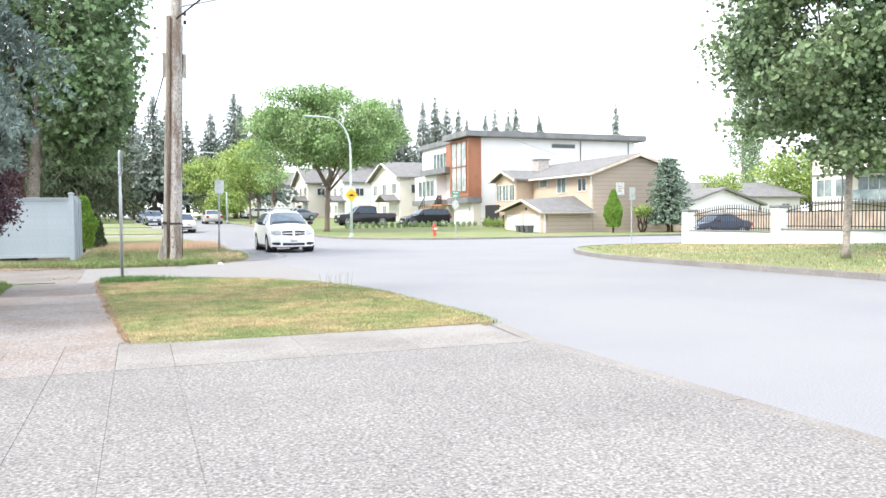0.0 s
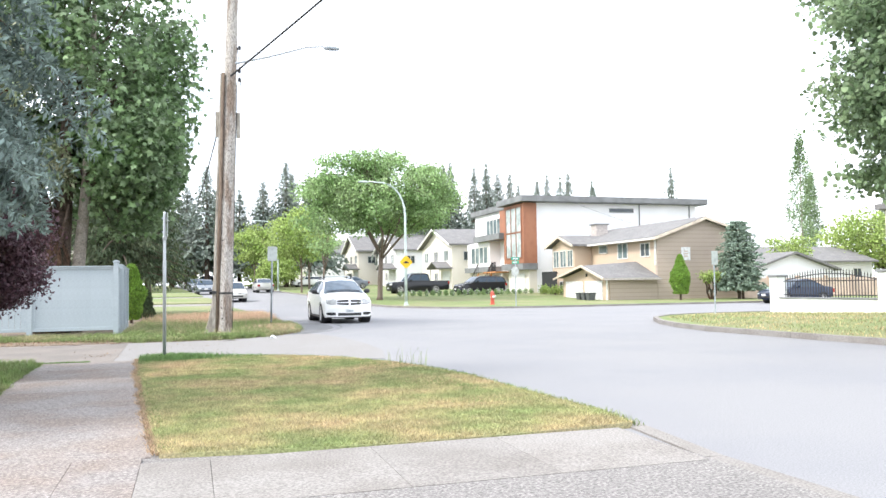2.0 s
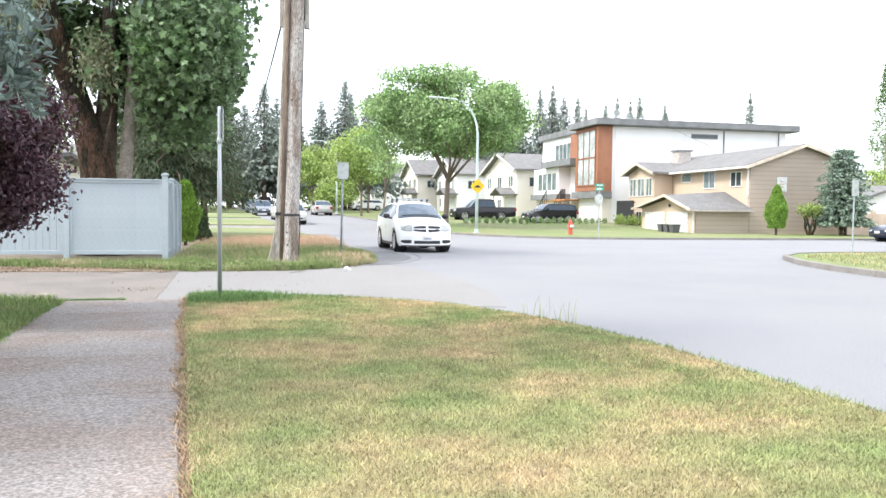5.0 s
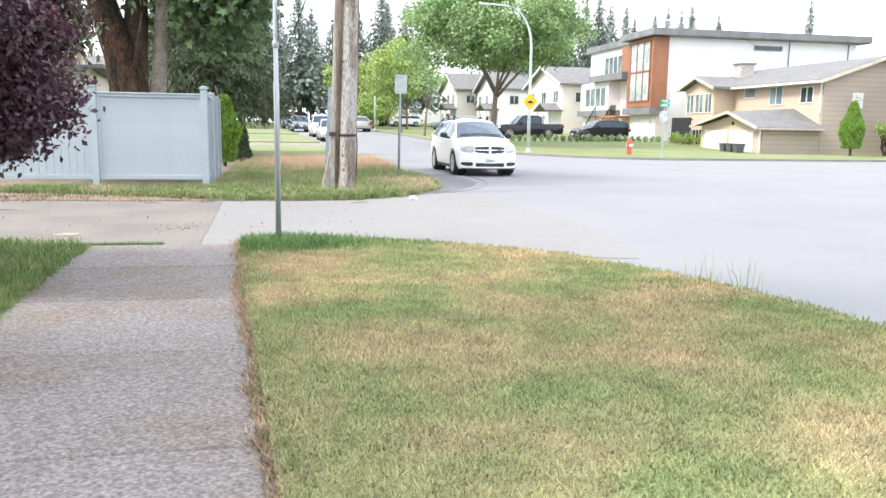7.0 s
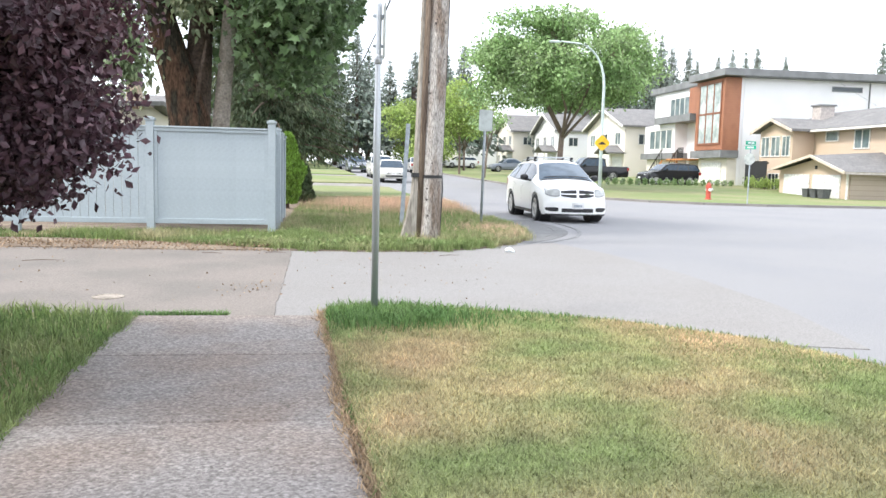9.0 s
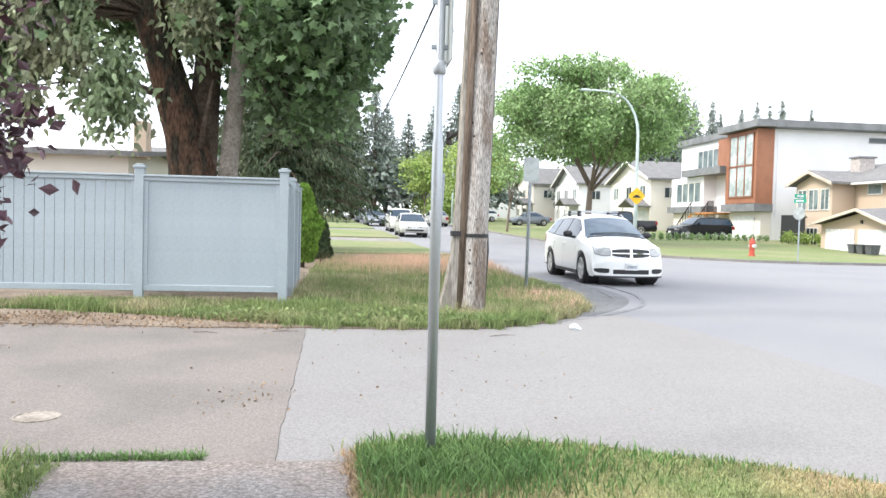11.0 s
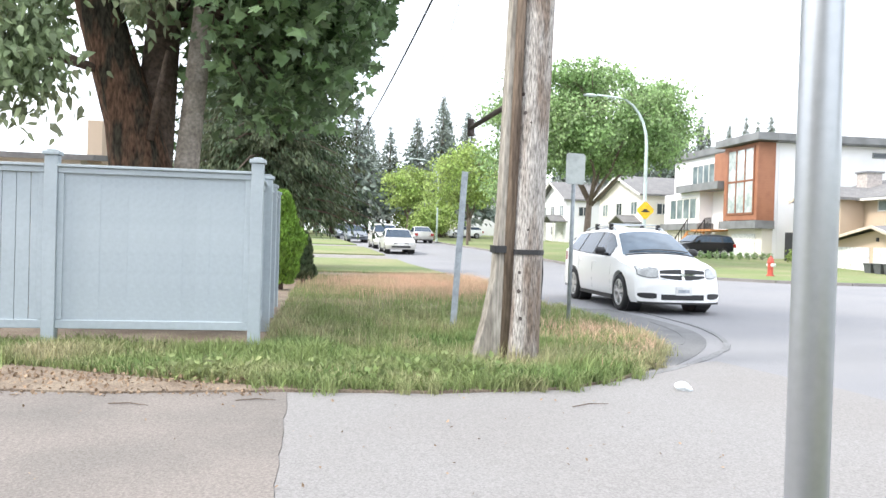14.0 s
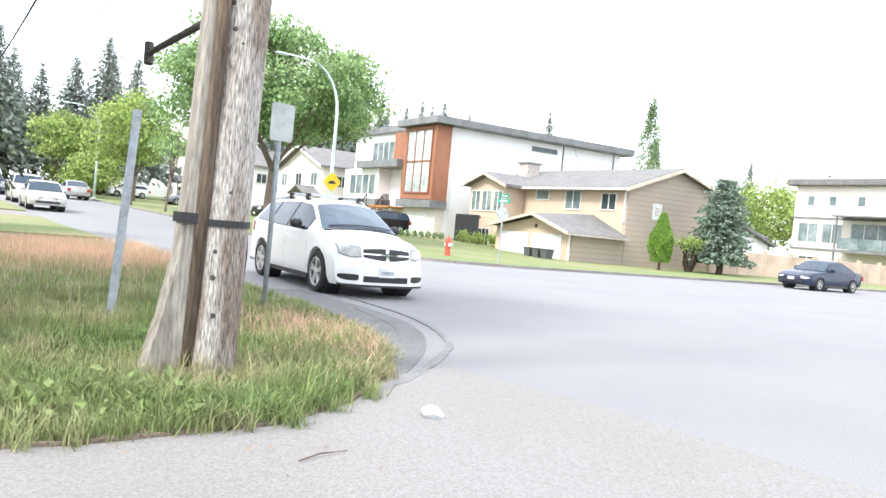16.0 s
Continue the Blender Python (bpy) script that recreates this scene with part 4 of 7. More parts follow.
def island_sign():
    root = thing("sign_post", (19.6, 28.8, 0.1 + lot_rise(19.6, 28.8)), 0, "slim post with a white notice plate on the corner lawn", "sign post")
    part("post", lathe(bmesh.new(), [(0.025, -0.05), (0.025, 2.3), (0.02, 2.32)], 10), STEEL_DULL, root)
    bm = boxed(-0.2, 0.2, -0.04, -0.032, 1.85, 2.36, 0.0)
    bm.transform(pose(0, 0, 0, 0, 0, 20))
    part("sign_plate", bm, SIGN_BACK, root)


island_sign()

# ---- vehicles ----


def profile_slices(outline, width, plan, crown=0.0, edge=0.03, n=15, taper=None):
    """A body from its side outline (along, height), carried across the width; plan: how far its ends draw back at the sides."""
    bm = bmesh.new()
    us = [-1.0, -0.985, -0.95] + list(np.linspace(-0.86, 0.86, n - 6)) + [0.95, 0.985, 1.0]
    ys_ = [p[0] for p in outline]
    mid, half = (min(ys_) + max(ys_)) / 2, (max(ys_) - min(ys_)) / 2
    zs_ = [p[1] for p in outline]
    rings = []
    for u in us:
        ring = []
        for y, z in outline:
            w = width / 2 * (taper(z, y) if taper else 1.0)
            e = (y - mid) / half
            yy = y - math.copysign(1, e) * plan * abs(u) ** 3 * abs(e) ** 6
            zz = z
            pull = {1.0: 1.0, 0.985: 0.35}.get(abs(u), 0.0) * edge
            if pull:
                yy = mid + (yy - mid) * (1 - pull / half)
                zz = z + (pull if z < (min(zs_) + max(zs_)) / 2 else -pull)
            zz += crown * (1 - u * u) * (z - min(zs_)) / (max(zs_) - min(zs_))
            ring.append(bm.verts.new((u * w, yy, zz)))
        rings.append(ring)
    k = len(outline)
    for a, b in zip(rings, rings[1:]):
        for i in range(k):
            bm.faces.new((a[i], a[(i + 1) % k], b[(i + 1) % k], b[i]))
    for r in (rings[0], rings[-1]):
        f = bm.faces.new(r)
        bmesh.ops.triangulate(bm, faces=[f])
    return bm


def vehicle(name, loc, rz, paint, label, kind="suv", group="", L=4.85, W=1.84, H=1.66, wheel=0.34, front_axle=None, rear_axle=None):
    """A car that faces -y. Body, cabin, glass, wheels, lights, mirrors as parts."""
    root = thing(name, loc, rz, label, "car" if kind != "pickup" else "pickup truck", group)
    fa = front_axle if front_axle is not None else -L / 2 + 0.93
    ra = rear_axle if rear_axle is not None else fa + L * 0.592
    zb, r = 0.24, wheel + 0.06
    f, e = -L / 2, L / 2
    hood = {"suv": 1.03, "sedan": 0.88, "pickup": 1.12, "hatch": 0.95}[kind]
    belt = {"suv": 1.08, "sedan": 0.93, "pickup": 1.18, "hatch": 0.98}[kind]
    low = [(f + 0.10, zb), (fa - r - 0.02, zb)]
    low += [(fa + r * math.cos(a), wheel + r * math.sin(a)) for a in np.linspace(math.pi * 1.06, -0.06 * math.pi, 9)]
    low += [(ra - r - 0.05, zb)]
    low += [(ra + r * math.cos(a), wheel + r * math.sin(a)) for a in np.linspace(math.pi * 1.06, -0.06 * math.pi, 9)]
    low += [(e - 0.12, zb + 0.08), (e - 0.01, zb + 0.25), (e, 0.62), (e - 0.04, belt - 0.12)]
    cabin = None
    if kind == "suv":
        low += [(e - 0.10, belt), (f + 1.34, belt - 0.0), (f + 1.26, belt - 0.02), (f + 0.95, hood - 0.025), (f + 0.62, hood - 0.07), (f + 0.38, hood - 0.12), (f + 0.22, hood - 0.165), (f + 0.13, hood - 0.235), (f + 0.08, 0.64), (f + 0.03, 0.55), (f, 0.46), (f + 0.01, 0.34), (f + 0.04, 0.25)]
        cabin = [(f + 1.22, belt - 0.05), (f + 1.30, belt + 0.03), (f + 1.86, H - 0.10), (f + 2.1, H - 0.04), (f + 2.9, H), (e - 0.95, H - 0.03), (e - 0.42, H - 0.09), (e - 0.30, H - 0.15), (e - 0.08, belt - 0.02), (e - 0.08, belt - 0.06)]
    elif kind == "sedan":
        low += [(e - 0.06, belt + 0.02), (e - 0.75, belt + 0.06), (f + 1.35, belt), (f + 0.7, hood - 0.04), (f + 0.25, hood - 0.14), (f + 0.06, hood - 0.24), (f, 0.52), (f + 0.03, 0.34)]
        cabin = [(f + 1.22, belt - 0.05), (f + 1.30, belt + 0.01), (f + 1.98, H - 0.07), (f + 2.3, H - 0.01), (f + 2.7, H), (e - 1.55, H - 0.05), (e - 0.75, belt + 0.05), (e - 0.68, belt - 0.05)]
    elif kind == "hatch":
        low += [(e - 0.06, belt), (f + 1.15, belt), (f + 0.65, hood - 0.04), (f + 0.25, hood - 0.14), (f + 0.06, hood - 0.24), (f, 0.52), (f + 0.03, 0.34)]
        cabin = [(f + 1.05, belt - 0.05), (f + 1.12, belt + 0.01), (f + 1.8, H - 0.07), (f + 2.1, H - 0.01), (f + 2.5, H), (e - 0.6, H - 0.07), (e - 0.10, belt), (e - 0.08, belt - 0.06)]
    else:
        low += [(e - 0.02, belt), (e - 1.85, belt), (f + 1.45, belt - 0.02), (f + 0.8, hood - 0.02), (f + 0.2, hood - 0.06), (f + 0.03, hood - 0.16), (f, 0.55), (f + 0.04, 0.38)]
        cabin = [(f + 1.42, belt - 0.05), (f + 1.5, belt), (f + 2.05, H - 0.08), (f + 2.35, H), (f + 3.4, H), (f + 3.7, H - 0.06), (f + 3.86, belt), (f + 3.86, belt - 0.05)]
    part("body", profile_slices(low, W, 0.25 if kind != "pickup" else 0.09, 0.02, taper=lambda z, y: 1.0 - 0.035 * ((z - 0.62) / 0.45) ** 2 - 0.07 * min(1.0, max(0.0, (f + 1.3 - y) / 0.9)) * min(1.0, max(0.0, (z - 0.62) / 0.35))), paint, root, smooth="auto")
    zc0 = min(p[1] for p in cabin)

    def half(z):
        return W / 2 * (0.955 - 0.20 * max(0.0, (z - belt)) / (H - belt))

    part("cabin", profile_slices(cabin, W, 0.05, 0.03, edge=0.02, taper=lambda z, y: half(z) / (W / 2)), paint, root, smooth="auto")
    # side glass, following the cabin's slope
    tops = [p for p in cabin if p[1] > belt + 0.02]
    y_at = lambda z, front: float(np.interp(z, [belt, H - 0.1], [cabin[1][0] + 0.12, (f + 1.86 if kind == "suv" else f + 1.98 if kind == "sedan" else f + 1.8 if kind == "hatch" else f + 2.05) + 0.14])) if front else float(np.interp(z, [belt, H - 0.1], [cabin[-2][0] - 0.12, {"suv": e - 0.42, "sedan": e - 1.62, "hatch": e - 0.65, "pickup": f + 3.66}[kind] - 0.10]))
    z0, z1 = belt + 0.035, H - 0.135
    cuts = {"suv": [0.0, 0.37, 0.40, 0.70, 0.735, 1.0], "sedan": [0.0, 0.47, 0.50, 1.0], "hatch": [0, 0.5, 0.53, 1], "pickup": [0, 0.55, 0.58, 1]}[kind]
    for s in (-1, 1):
        bm = bmesh.new()
        ring = [(s * (half(z) + 0.003), y_at(z, True) + (y_at(z, False) - y_at(z, True)) * t, z) for t, z in ((-0.012, z0 - 0.02), (1.012, z0 - 0.02), (1.005, z1 + 0.015), (-0.005, z1 + 0.015))]
        o1, o2 = [bm.verts.new(q) for q in ring], [bm.verts.new((q[0] - s * 0.05, q[1], q[2])) for q in ring]
        bm.faces.new(o1)
        bm.faces.new(o2)
        for i in range(4):
            bm.faces.new((o1[i], o1[(i + 1) % 4], o2[(i + 1) % 4], o2[i]))
        part("window_surround", bm, BLACK, root)
        for a, b in zip(cuts[::2], cuts[1::2]):
            bm = bmesh.new()
            quad = []
            for t, z in ((a, z0), (b, z0), (b, z1), (a, z1)):
                y = y_at(z, True) + (y_at(z, False) - y_at(z, True)) * t
                quad.append((s * (half(z) + 0.007), y, z))
            inner = [bm.verts.new((x - s * 0.03, y, z)) for x, y, z in quad]
            outer = [bm.verts.new(q) for q in quad]
            bm.faces.new(outer)
            bm.faces.new(inner)
            for i in range(4):
                bm.faces.new((outer[i], outer[(i + 1) % 4], inner[(i + 1) % 4], inner[i]))
            part("side_window", bm, CAR_GLASS, root)
    # windscreen and rear window
    for (ya, za), (yb, zb2), nm, sg in ((cabin[1], cabin[2], "windscreen", -1), (cabin[-2], {"suv": cabin[-3], "sedan": cabin[-3], "hatch": cabin[-3], "pickup": cabin[-3]}[kind], "rear_window", 1)):
        bm, rows_ = bmesh.new(), []
        c_mid, c_half = (cabin[0][0] + cabin[-1][0]) / 2, (cabin[-1][0] - cabin[0][0]) / 2
        for t in (-0.02, 0.25, 0.5, 0.75, 0.95):
            z, y = za + (zb2 - za) * t, ya + (yb - ya) * t
            w = half(max(z, belt)) - 0.045
            sink = 0.05 * abs((y - c_mid) / c_half) ** 6
            rows_.append([bm.verts.new((u * w, y + sg * 0.016 - sg * sink * abs(u) ** 3, z + 0.014 + 0.03 * (1 - u * u) * (z - zc0) / (H - zc0))) for u in np.linspace(-1, 1, 11)])
        for p, q in zip(rows_, rows_[1:]):
            for i in range(10):
                bm.faces.new((p[i], p[i + 1], q[i + 1], q[i]))
        part(nm, bm, CAR_GLASS, root, smooth=True)
    # wheels
    for s in (-1, 1):
        for y in (fa, ra):
            m = Matrix.Translation((s * (W / 2 - 0.10), y, wheel)) @ Matrix.Rotation(s * math.pi / 2, 4, "Y")
            wh = part("wheel", lathe(bmesh.new(), [(wheel * 0.66, -0.10), (wheel * 0.93, -0.11), (wheel, -0.07), (wheel, 0.07), (wheel * 0.94, 0.105), (wheel * 0.70, 0.11), (wheel * 0.66, 0.06)], 28, m), RUBBER, root, "black tyre", smooth=True)
            rim = bmesh.new()
            lathe(rim, [(wheel * 0.69, 0.04), (wheel * 0.69, 0.10), (wheel * 0.63, 0.105), (wheel * 0.61, 0.06)], 28, m)
            n_sp = 5
            for k in range(n_sp):
                a = 2 * math.pi * k / n_sp
                sp = boxed(0.03, wheel * 0.64, -0.018, 0.018, 0.055, 0.09, 0.0)
                sp.transform(m @ Matrix.Rotation(a, 4, "Z"))
                tmp = bpy.data.meshes.new("spoke")
                sp.to_mesh(tmp)
                sp.free()
                rim.from_mesh(tmp)
                bpy.data.meshes.remove(tmp)
            lathe(rim, [(0.055, 0.05), (0.055, 0.10), (0.03, 0.105)], 12, m)
            part("rim", rim, ALLOY, wh)
            part("arch_liner", lathe(bmesh.new(), [(wheel + 0.05, -0.22), (wheel + 0.05, 0.04), (wheel * 0.6, 0.03)], 20, m), BLACK, wh)
    # lights
    nose_rows = sorted([p for p in low if p[0] < f + 0.45 and p[1] >= 0.245], key=lambda p: p[1])
    plan_f = 0.25 if kind != "pickup" else 0.09

    def skin(x, z):
        """How far along the front skin lies at this width and height."""
        return float(np.interp(z, [p[1] for p in nose_rows], [p[0] for p in nose_rows])) + plan_f * abs(x / (W / 2)) ** 3

    def front_piece(nm, cols, material, out=0.01, parent=root, rows=4):
        """A piece laid on the front skin; cols: (across, lower edge, upper edge)."""
        bm, grid = bmesh.new(), []
        for x, za, zb_ in cols:
            zs = np.linspace(za, zb_, rows)
            grid.append([bm.verts.new((x, skin(x, z) - out, z)) for z in zs] + [bm.verts.new((x, skin(x, z) + 0.05, z)) for z in zs[::-1]])
        k = 2 * rows
        for a, b in zip(grid, grid[1:]):
            for i in range(k):
                bm.faces.new((a[i], a[(i + 1) % k], b[(i + 1) % k], b[i]))
        bm.faces.new(grid[0])
        bm.faces.new(grid[-1])
        return part(nm, bm, material, parent)

    hz = hood - 0.34
    for s in (-1, 1):
        wf = W / 2
        front_piece("headlight", [(s * wf * u, hz + lo, hz + hi) for u, lo, hi in ((0.52, 0.02, 0.14), (0.62, 0.0, 0.155), (0.74, 0.0, 0.17), (0.86, 0.015, 0.185), (0.945, 0.04, 0.19))], HEADLIGHT, 0.014)
        part("tail_light", boxed(s * (W / 2 - 0.30), s * (W / 2 - 0.03), e - 0.22, e - 0.035, belt - 0.32, belt - 0.08, 0.02), TAIL, root)
        mir = lathe(bmesh.new(), [(0.02, -0.09), (0.085, -0.05), (0.09, 0.04), (0.05, 0.07)], 10, Matrix.Translation((s * (W / 2 + 0.09), cabin[1][0] + 0.42, belt + 0.08)) @ Matrix.Rotation(s * math.pi / 2, 4, "Y") @ Matrix.Diagonal((1.0, 0.8, 1.3, 1)))
        box(mir, s * (W / 2 - 0.09), s * (W / 2 + 0.05), cabin[1][0] + 0.38, cabin[1][0] + 0.44, belt + 0.0, belt + 0.05)
        part("wing_mirror", mir, paint, root, smooth=True)
        part("sill", boxed(s * (W / 2 - 0.06), s * (W / 2 - 0.012), fa + r + 0.02, ra - r - 0.06, zb - 0.06, zb + 0.05, 0.01), BLACK, root)
    part("grille", boxed(-0.42, 0.42, f + 0.03, f + 0.14, hood - 0.42, hood - 0.27, 0.01), BLACK, root)
    part("bumper_intake", boxed(-0.55, 0.55, f - 0.005, f + 0.1, 0.34, 0.44, 0.01), BLACK, root)
    plate = part("number_plate", boxed(-0.16, 0.16, f - 0.02, f + 0.02, 0.45, 0.58), SIGN_WHITE, root)
    return root


def crossover(loc, rz):
    """The white crossover at the corner: one lofted skin (hood, windscreen line, roof, tail) with glass, lamps and trim laid on it; it faces -y."""
    L, W, wheel, fa, ra = 4.89, 1.834, 0.362, 0.95, 3.84
    root = thing("crossover", loc, rz, "white seven-seat crossover parked facing the crossing", "car")
    f = -L / 2

    def table(*rows):
        return lambda t: interp(t, rows)

    zt = table((0, 0.60), (0.03, 0.68), (0.065, 0.82), (0.10, 0.90), (0.17, 0.95), (0.42, 1.005), (0.8, 1.06), (1.10, 1.11), (1.2, 1.155), (1.5, 1.345), (1.92, 1.585), (2.1, 1.635), (2.4, 1.662), (2.9, 1.675), (3.5, 1.66), (4.1, 1.64), (4.45, 1.60), (4.55, 1.55), (4.68, 1.32), (4.8, 1.08), (4.86, 0.9), (4.885, 0.7), (4.89, 0.6))
    wt = table((0, 0.70), (0.2, 0.745), (0.6, 0.785), (1.15, 0.80), (1.5, 0.72), (1.95, 0.615), (2.4, 0.60), (3.5, 0.595), (4.45, 0.575), (4.7, 0.62), (4.85, 0.70), (4.89, 0.70))
    wb = table((0, 0.80), (0.3, 0.835), (0.7, 0.86), (1.2, 0.872), (2, 0.885), (3.5, 0.885), (4.4, 0.86), (4.7, 0.84), (4.89, 0.80))
    wm = table((0, 0.835), (0.3, 0.88), (0.6, 0.912), (1, 0.917), (1.6, 0.905), (3.2, 0.905), (3.84, 0.917), (4.5, 0.895), (4.89, 0.82))
    belt = table((0, 1.0), (1.2, 1.03), (3.0, 1.075), (4.5, 1.15), (4.89, 1.16))
    zl = table((0, 0.24), (0.1, 0.205), (1.3, 0.21), (3.6, 0.23), (4.6, 0.31), (4.89, 0.42))
    bow = table((0, 0.34), (0.1, 0.33), (0.3, 0.2), (0.5, 0.03), (0.55, 0), (4.4, 0), (4.89, -0.13))
    belly = table((0.5, 0), (1.1, 0.13), (1.6, 0.09), (2.1, 0.03), (2.6, 0), (4.3, 0), (4.55, -0.08), (4.89, -0.04))
    drop = table((0, 0), (0.35, 0.008), (0.7, 0.03), (0.92, 0.062), (1.0, 0.10))

    def along(t, x, up=False):
        mid = belly(t) * (1 - min(1.0, abs(x) / wt(t)) ** 2) if up else 0.0
        return f + t + bow(t) * abs(x / (W / 2)) ** 3 - mid

    def section(t):
        top, a, b, m, low = zt(t), wt(t), wb(t), wm(t), zl(t)
        lift = 0.0
        for c in (fa, ra):
            if abs(t - c) < wheel + 0.055:
                lift = wheel + math.sqrt((wheel + 0.055) ** 2 - (t - c) ** 2)
        zb = min(belt(t), top - 0.135)
        rows = [(0, top), (0.35 * a, top - 0.008), (0.7 * a, top - 0.03), (0.92 * a, top - 0.062), (a, top - 0.10), ((a + b) / 2, (top - 0.10 + zb) / 2), (b, zb), (b + 0.014, zb - 0.05), (m - 0.006, min(0.82, zb - 0.10)), (m, min(0.66, zb - 0.13)), (m - 0.012, min(0.48, zb - 0.16)), (m - 0.03, min(0.33, zb - 0.20)), (m - 0.09, low), (0, low)]
        out = []
        for i, (x, z) in enumerate(rows):
            out.append((x, max(z, lift + 0.012 * (13 - i) / 6) if i > 6 else z))
        return out

    steps = sorted(set([0, 0.015, 0.03, 0.047, 0.065, 0.082, 0.10, 0.13, 0.17, 0.28, 0.42, 1.5, 1.65, 1.8, 1.92, 2.0, 2.1, 2.25, 2.4, 2.65, 2.9, 3.2, 3.4, 4.35, 4.45, 4.5, 4.55, 4.62, 4.68, 4.74, 4.8, 4.83, 4.86, 4.875, 4.885, 4.89] + [round(c + (wheel + 0.055) * math.cos(q) * 0.9999, 4) for c in (fa, ra) for q in np.linspace(0, math.pi, 15)] + [fa - wheel - 0.07, fa + wheel + 0.07, ra - wheel - 0.07, ra + wheel + 0.07]))
    bm, rings = bmesh.new(), []
    for t in steps:
        half = section(t)
        half = [(x, along(t, x, i < 5), z) for i, (x, z) in enumerate(half)]
        ring = [bm.verts.new(q) for q in half] + [bm.verts.new((-x, y, z)) for x, y, z in half[-2:0:-1]]
        rings.append(ring)
    n = len(rings[0])
    for a, b in zip(rings, rings[1:]):
        for i in range(n):
            bm.faces.new((a[i], a[(i + 1) % n], b[(i + 1) % n], b[i]))
    for t, r in ((steps[0], rings[0]), (steps[-1], rings[-1])):
        rows = [[r[0]]]
        for i in range(1, n // 2):
            p, z = r[i].co.x, r[i].co.z
            rows.append([r[i]] + [bm.verts.new((p * u, along(t, p * u), z)) for u in np.linspace(1, -1, 13)[1:-1]] + [r[n - i]])
        rows.append([r[n // 2]])
        for p, q in zip(rows, rows[1:]):
            if len(p) == 1 or len(q) == 1:
                one, many = (p[0], q) if len(p) == 1 else (q[0], p)
                for i in range(len(many) - 1):
                    bm.faces.new((one, many[i], many[i + 1]))
            else:
                for i in range(len(p) - 1):
                    bm.faces.new((p[i], p[i + 1], q[i + 1], q[i]))
    part("body", bm, PAINT_WHITE, root, smooth="auto")

    def side(t, z):
        rows = section(t)[4:12][::-1]
        return interp(z, [(q, p) for p, q in rows])

    def patch(nm, cols, material, out, parent=root, rows=5, depth=0.03, label=""):
        """A piece laid on the side of the skin; cols: (along, lower edge, upper edge); once for each side."""
        made = []
        for s in (-1, 1):
            q, grid = bmesh.new(), []
            for t, z0, z1 in cols:
                zs = np.linspace(z0, z1, rows)
                grid.append([q.verts.new((s * (side(t, z) + out), along(t, side(t, z)), z)) for z in zs] + [q.verts.new((s * (side(t, z) - depth), along(t, side(t, z)), z)) for z in zs[::-1]])
            k = 2 * rows
            for a, b in zip(grid, grid[1:]):
                for i in range(k):
                    q.faces.new((a[i], a[(i + 1) % k], b[(i + 1) % k], b[i]))
            q.faces.new(grid[0])
            q.faces.new(grid[-1])
            made.append(part(nm, q, material, parent, label, smooth="auto"))
        return made

    def light(t0, t1, up=0.125, lo=0.025, n=7):
        return [(t, belt(t) + lo, max(belt(t) + lo + 0.01, zt(t) - up)) for t in np.linspace(t0, t1, n)]

    patch("window_surround", light(1.55, 4.36, 0.112, 0.008, 16), BLACK, 0.002)
    for t0, t1 in ((1.60, 2.55), (2.63, 3.52), (3.62, 4.30)):
        patch("side_window", light(t0, t1), CAR_GLASS, 0.006)
    for t in (1.47, 2.59, 3.50):
        patch("door_seam", [(t - 0.004, 0.36 if t < 3 else 0.72, belt(t)), (t + 0.004, 0.36 if t < 3 else 0.72, belt(t))], BEZEL, 0.0015)
    patch("sill", [(t, zl(t) - 0.01, 0.285) for t in np.linspace(fa + wheel + 0.08, ra - wheel - 0.08, 8)], BLACK, 0.006)
    for t in (2.36, 3.30):
        patch("door_handle", [(t, belt(t) - 0.17, belt(t) - 0.135), (t + 0.18, belt(t) - 0.165, belt(t) - 0.13)], PAINT_WHITE, 0.025)
    patch("tail_light", [(t, 0.90, 1.10) for t in (4.42, 4.5, 4.6)], TAIL, 0.01)

    def screen(nm, t0, t1, inset, out, material=CAR_GLASS):
        q, grid = bmesh.new(), []
        for t in np.linspace(t0, t1, 9):
            w = wt(t) - inset
            grid.append([q.verts.new((u * w, along(t, u * w, True) + out[0], zt(t) - drop(abs(u * w) / wt(t)) + out[1])) for u in np.linspace(-1, 1, 15)])
        for a, b in zip(grid, grid[1:]):
            for i in range(14):
                q.faces.new((a[i], a[i + 1], b[i + 1], b[i]))
        return part(nm, q, material, root, smooth=True)

    glass = screen("windscreen", 1.20, 1.90, 0.045, (-0.006, 0.008), WINDSCREEN)
    screen("rear_window", 4.57, 4.76, 0.06, (0.008, 0.006))
    for x0, x1 in ((-0.62, 0.0), (0.02, 0.62)):
        part("wiper", tube(bmesh.new(), [(x, along(1.24, x, True) - 0.01, zt(1.24) - drop(abs(x) / wt(1.24)) + 0.03) for x in np.linspace(x0, x1, 5)], 0.011, 5), BLACK, glass)
    cowl = bmesh.new()
    tube(cowl, [(x, along(1.16, x, True), zt(1.16) - drop(abs(x) / wt(1.16)) - 0.004) for x in np.linspace(-0.72, 0.72, 13)], 0.022, 6)
    part("cowl", cowl, BLACK, root)
    nose = [(t, zt(t)) for t in steps if t <= 0.45]

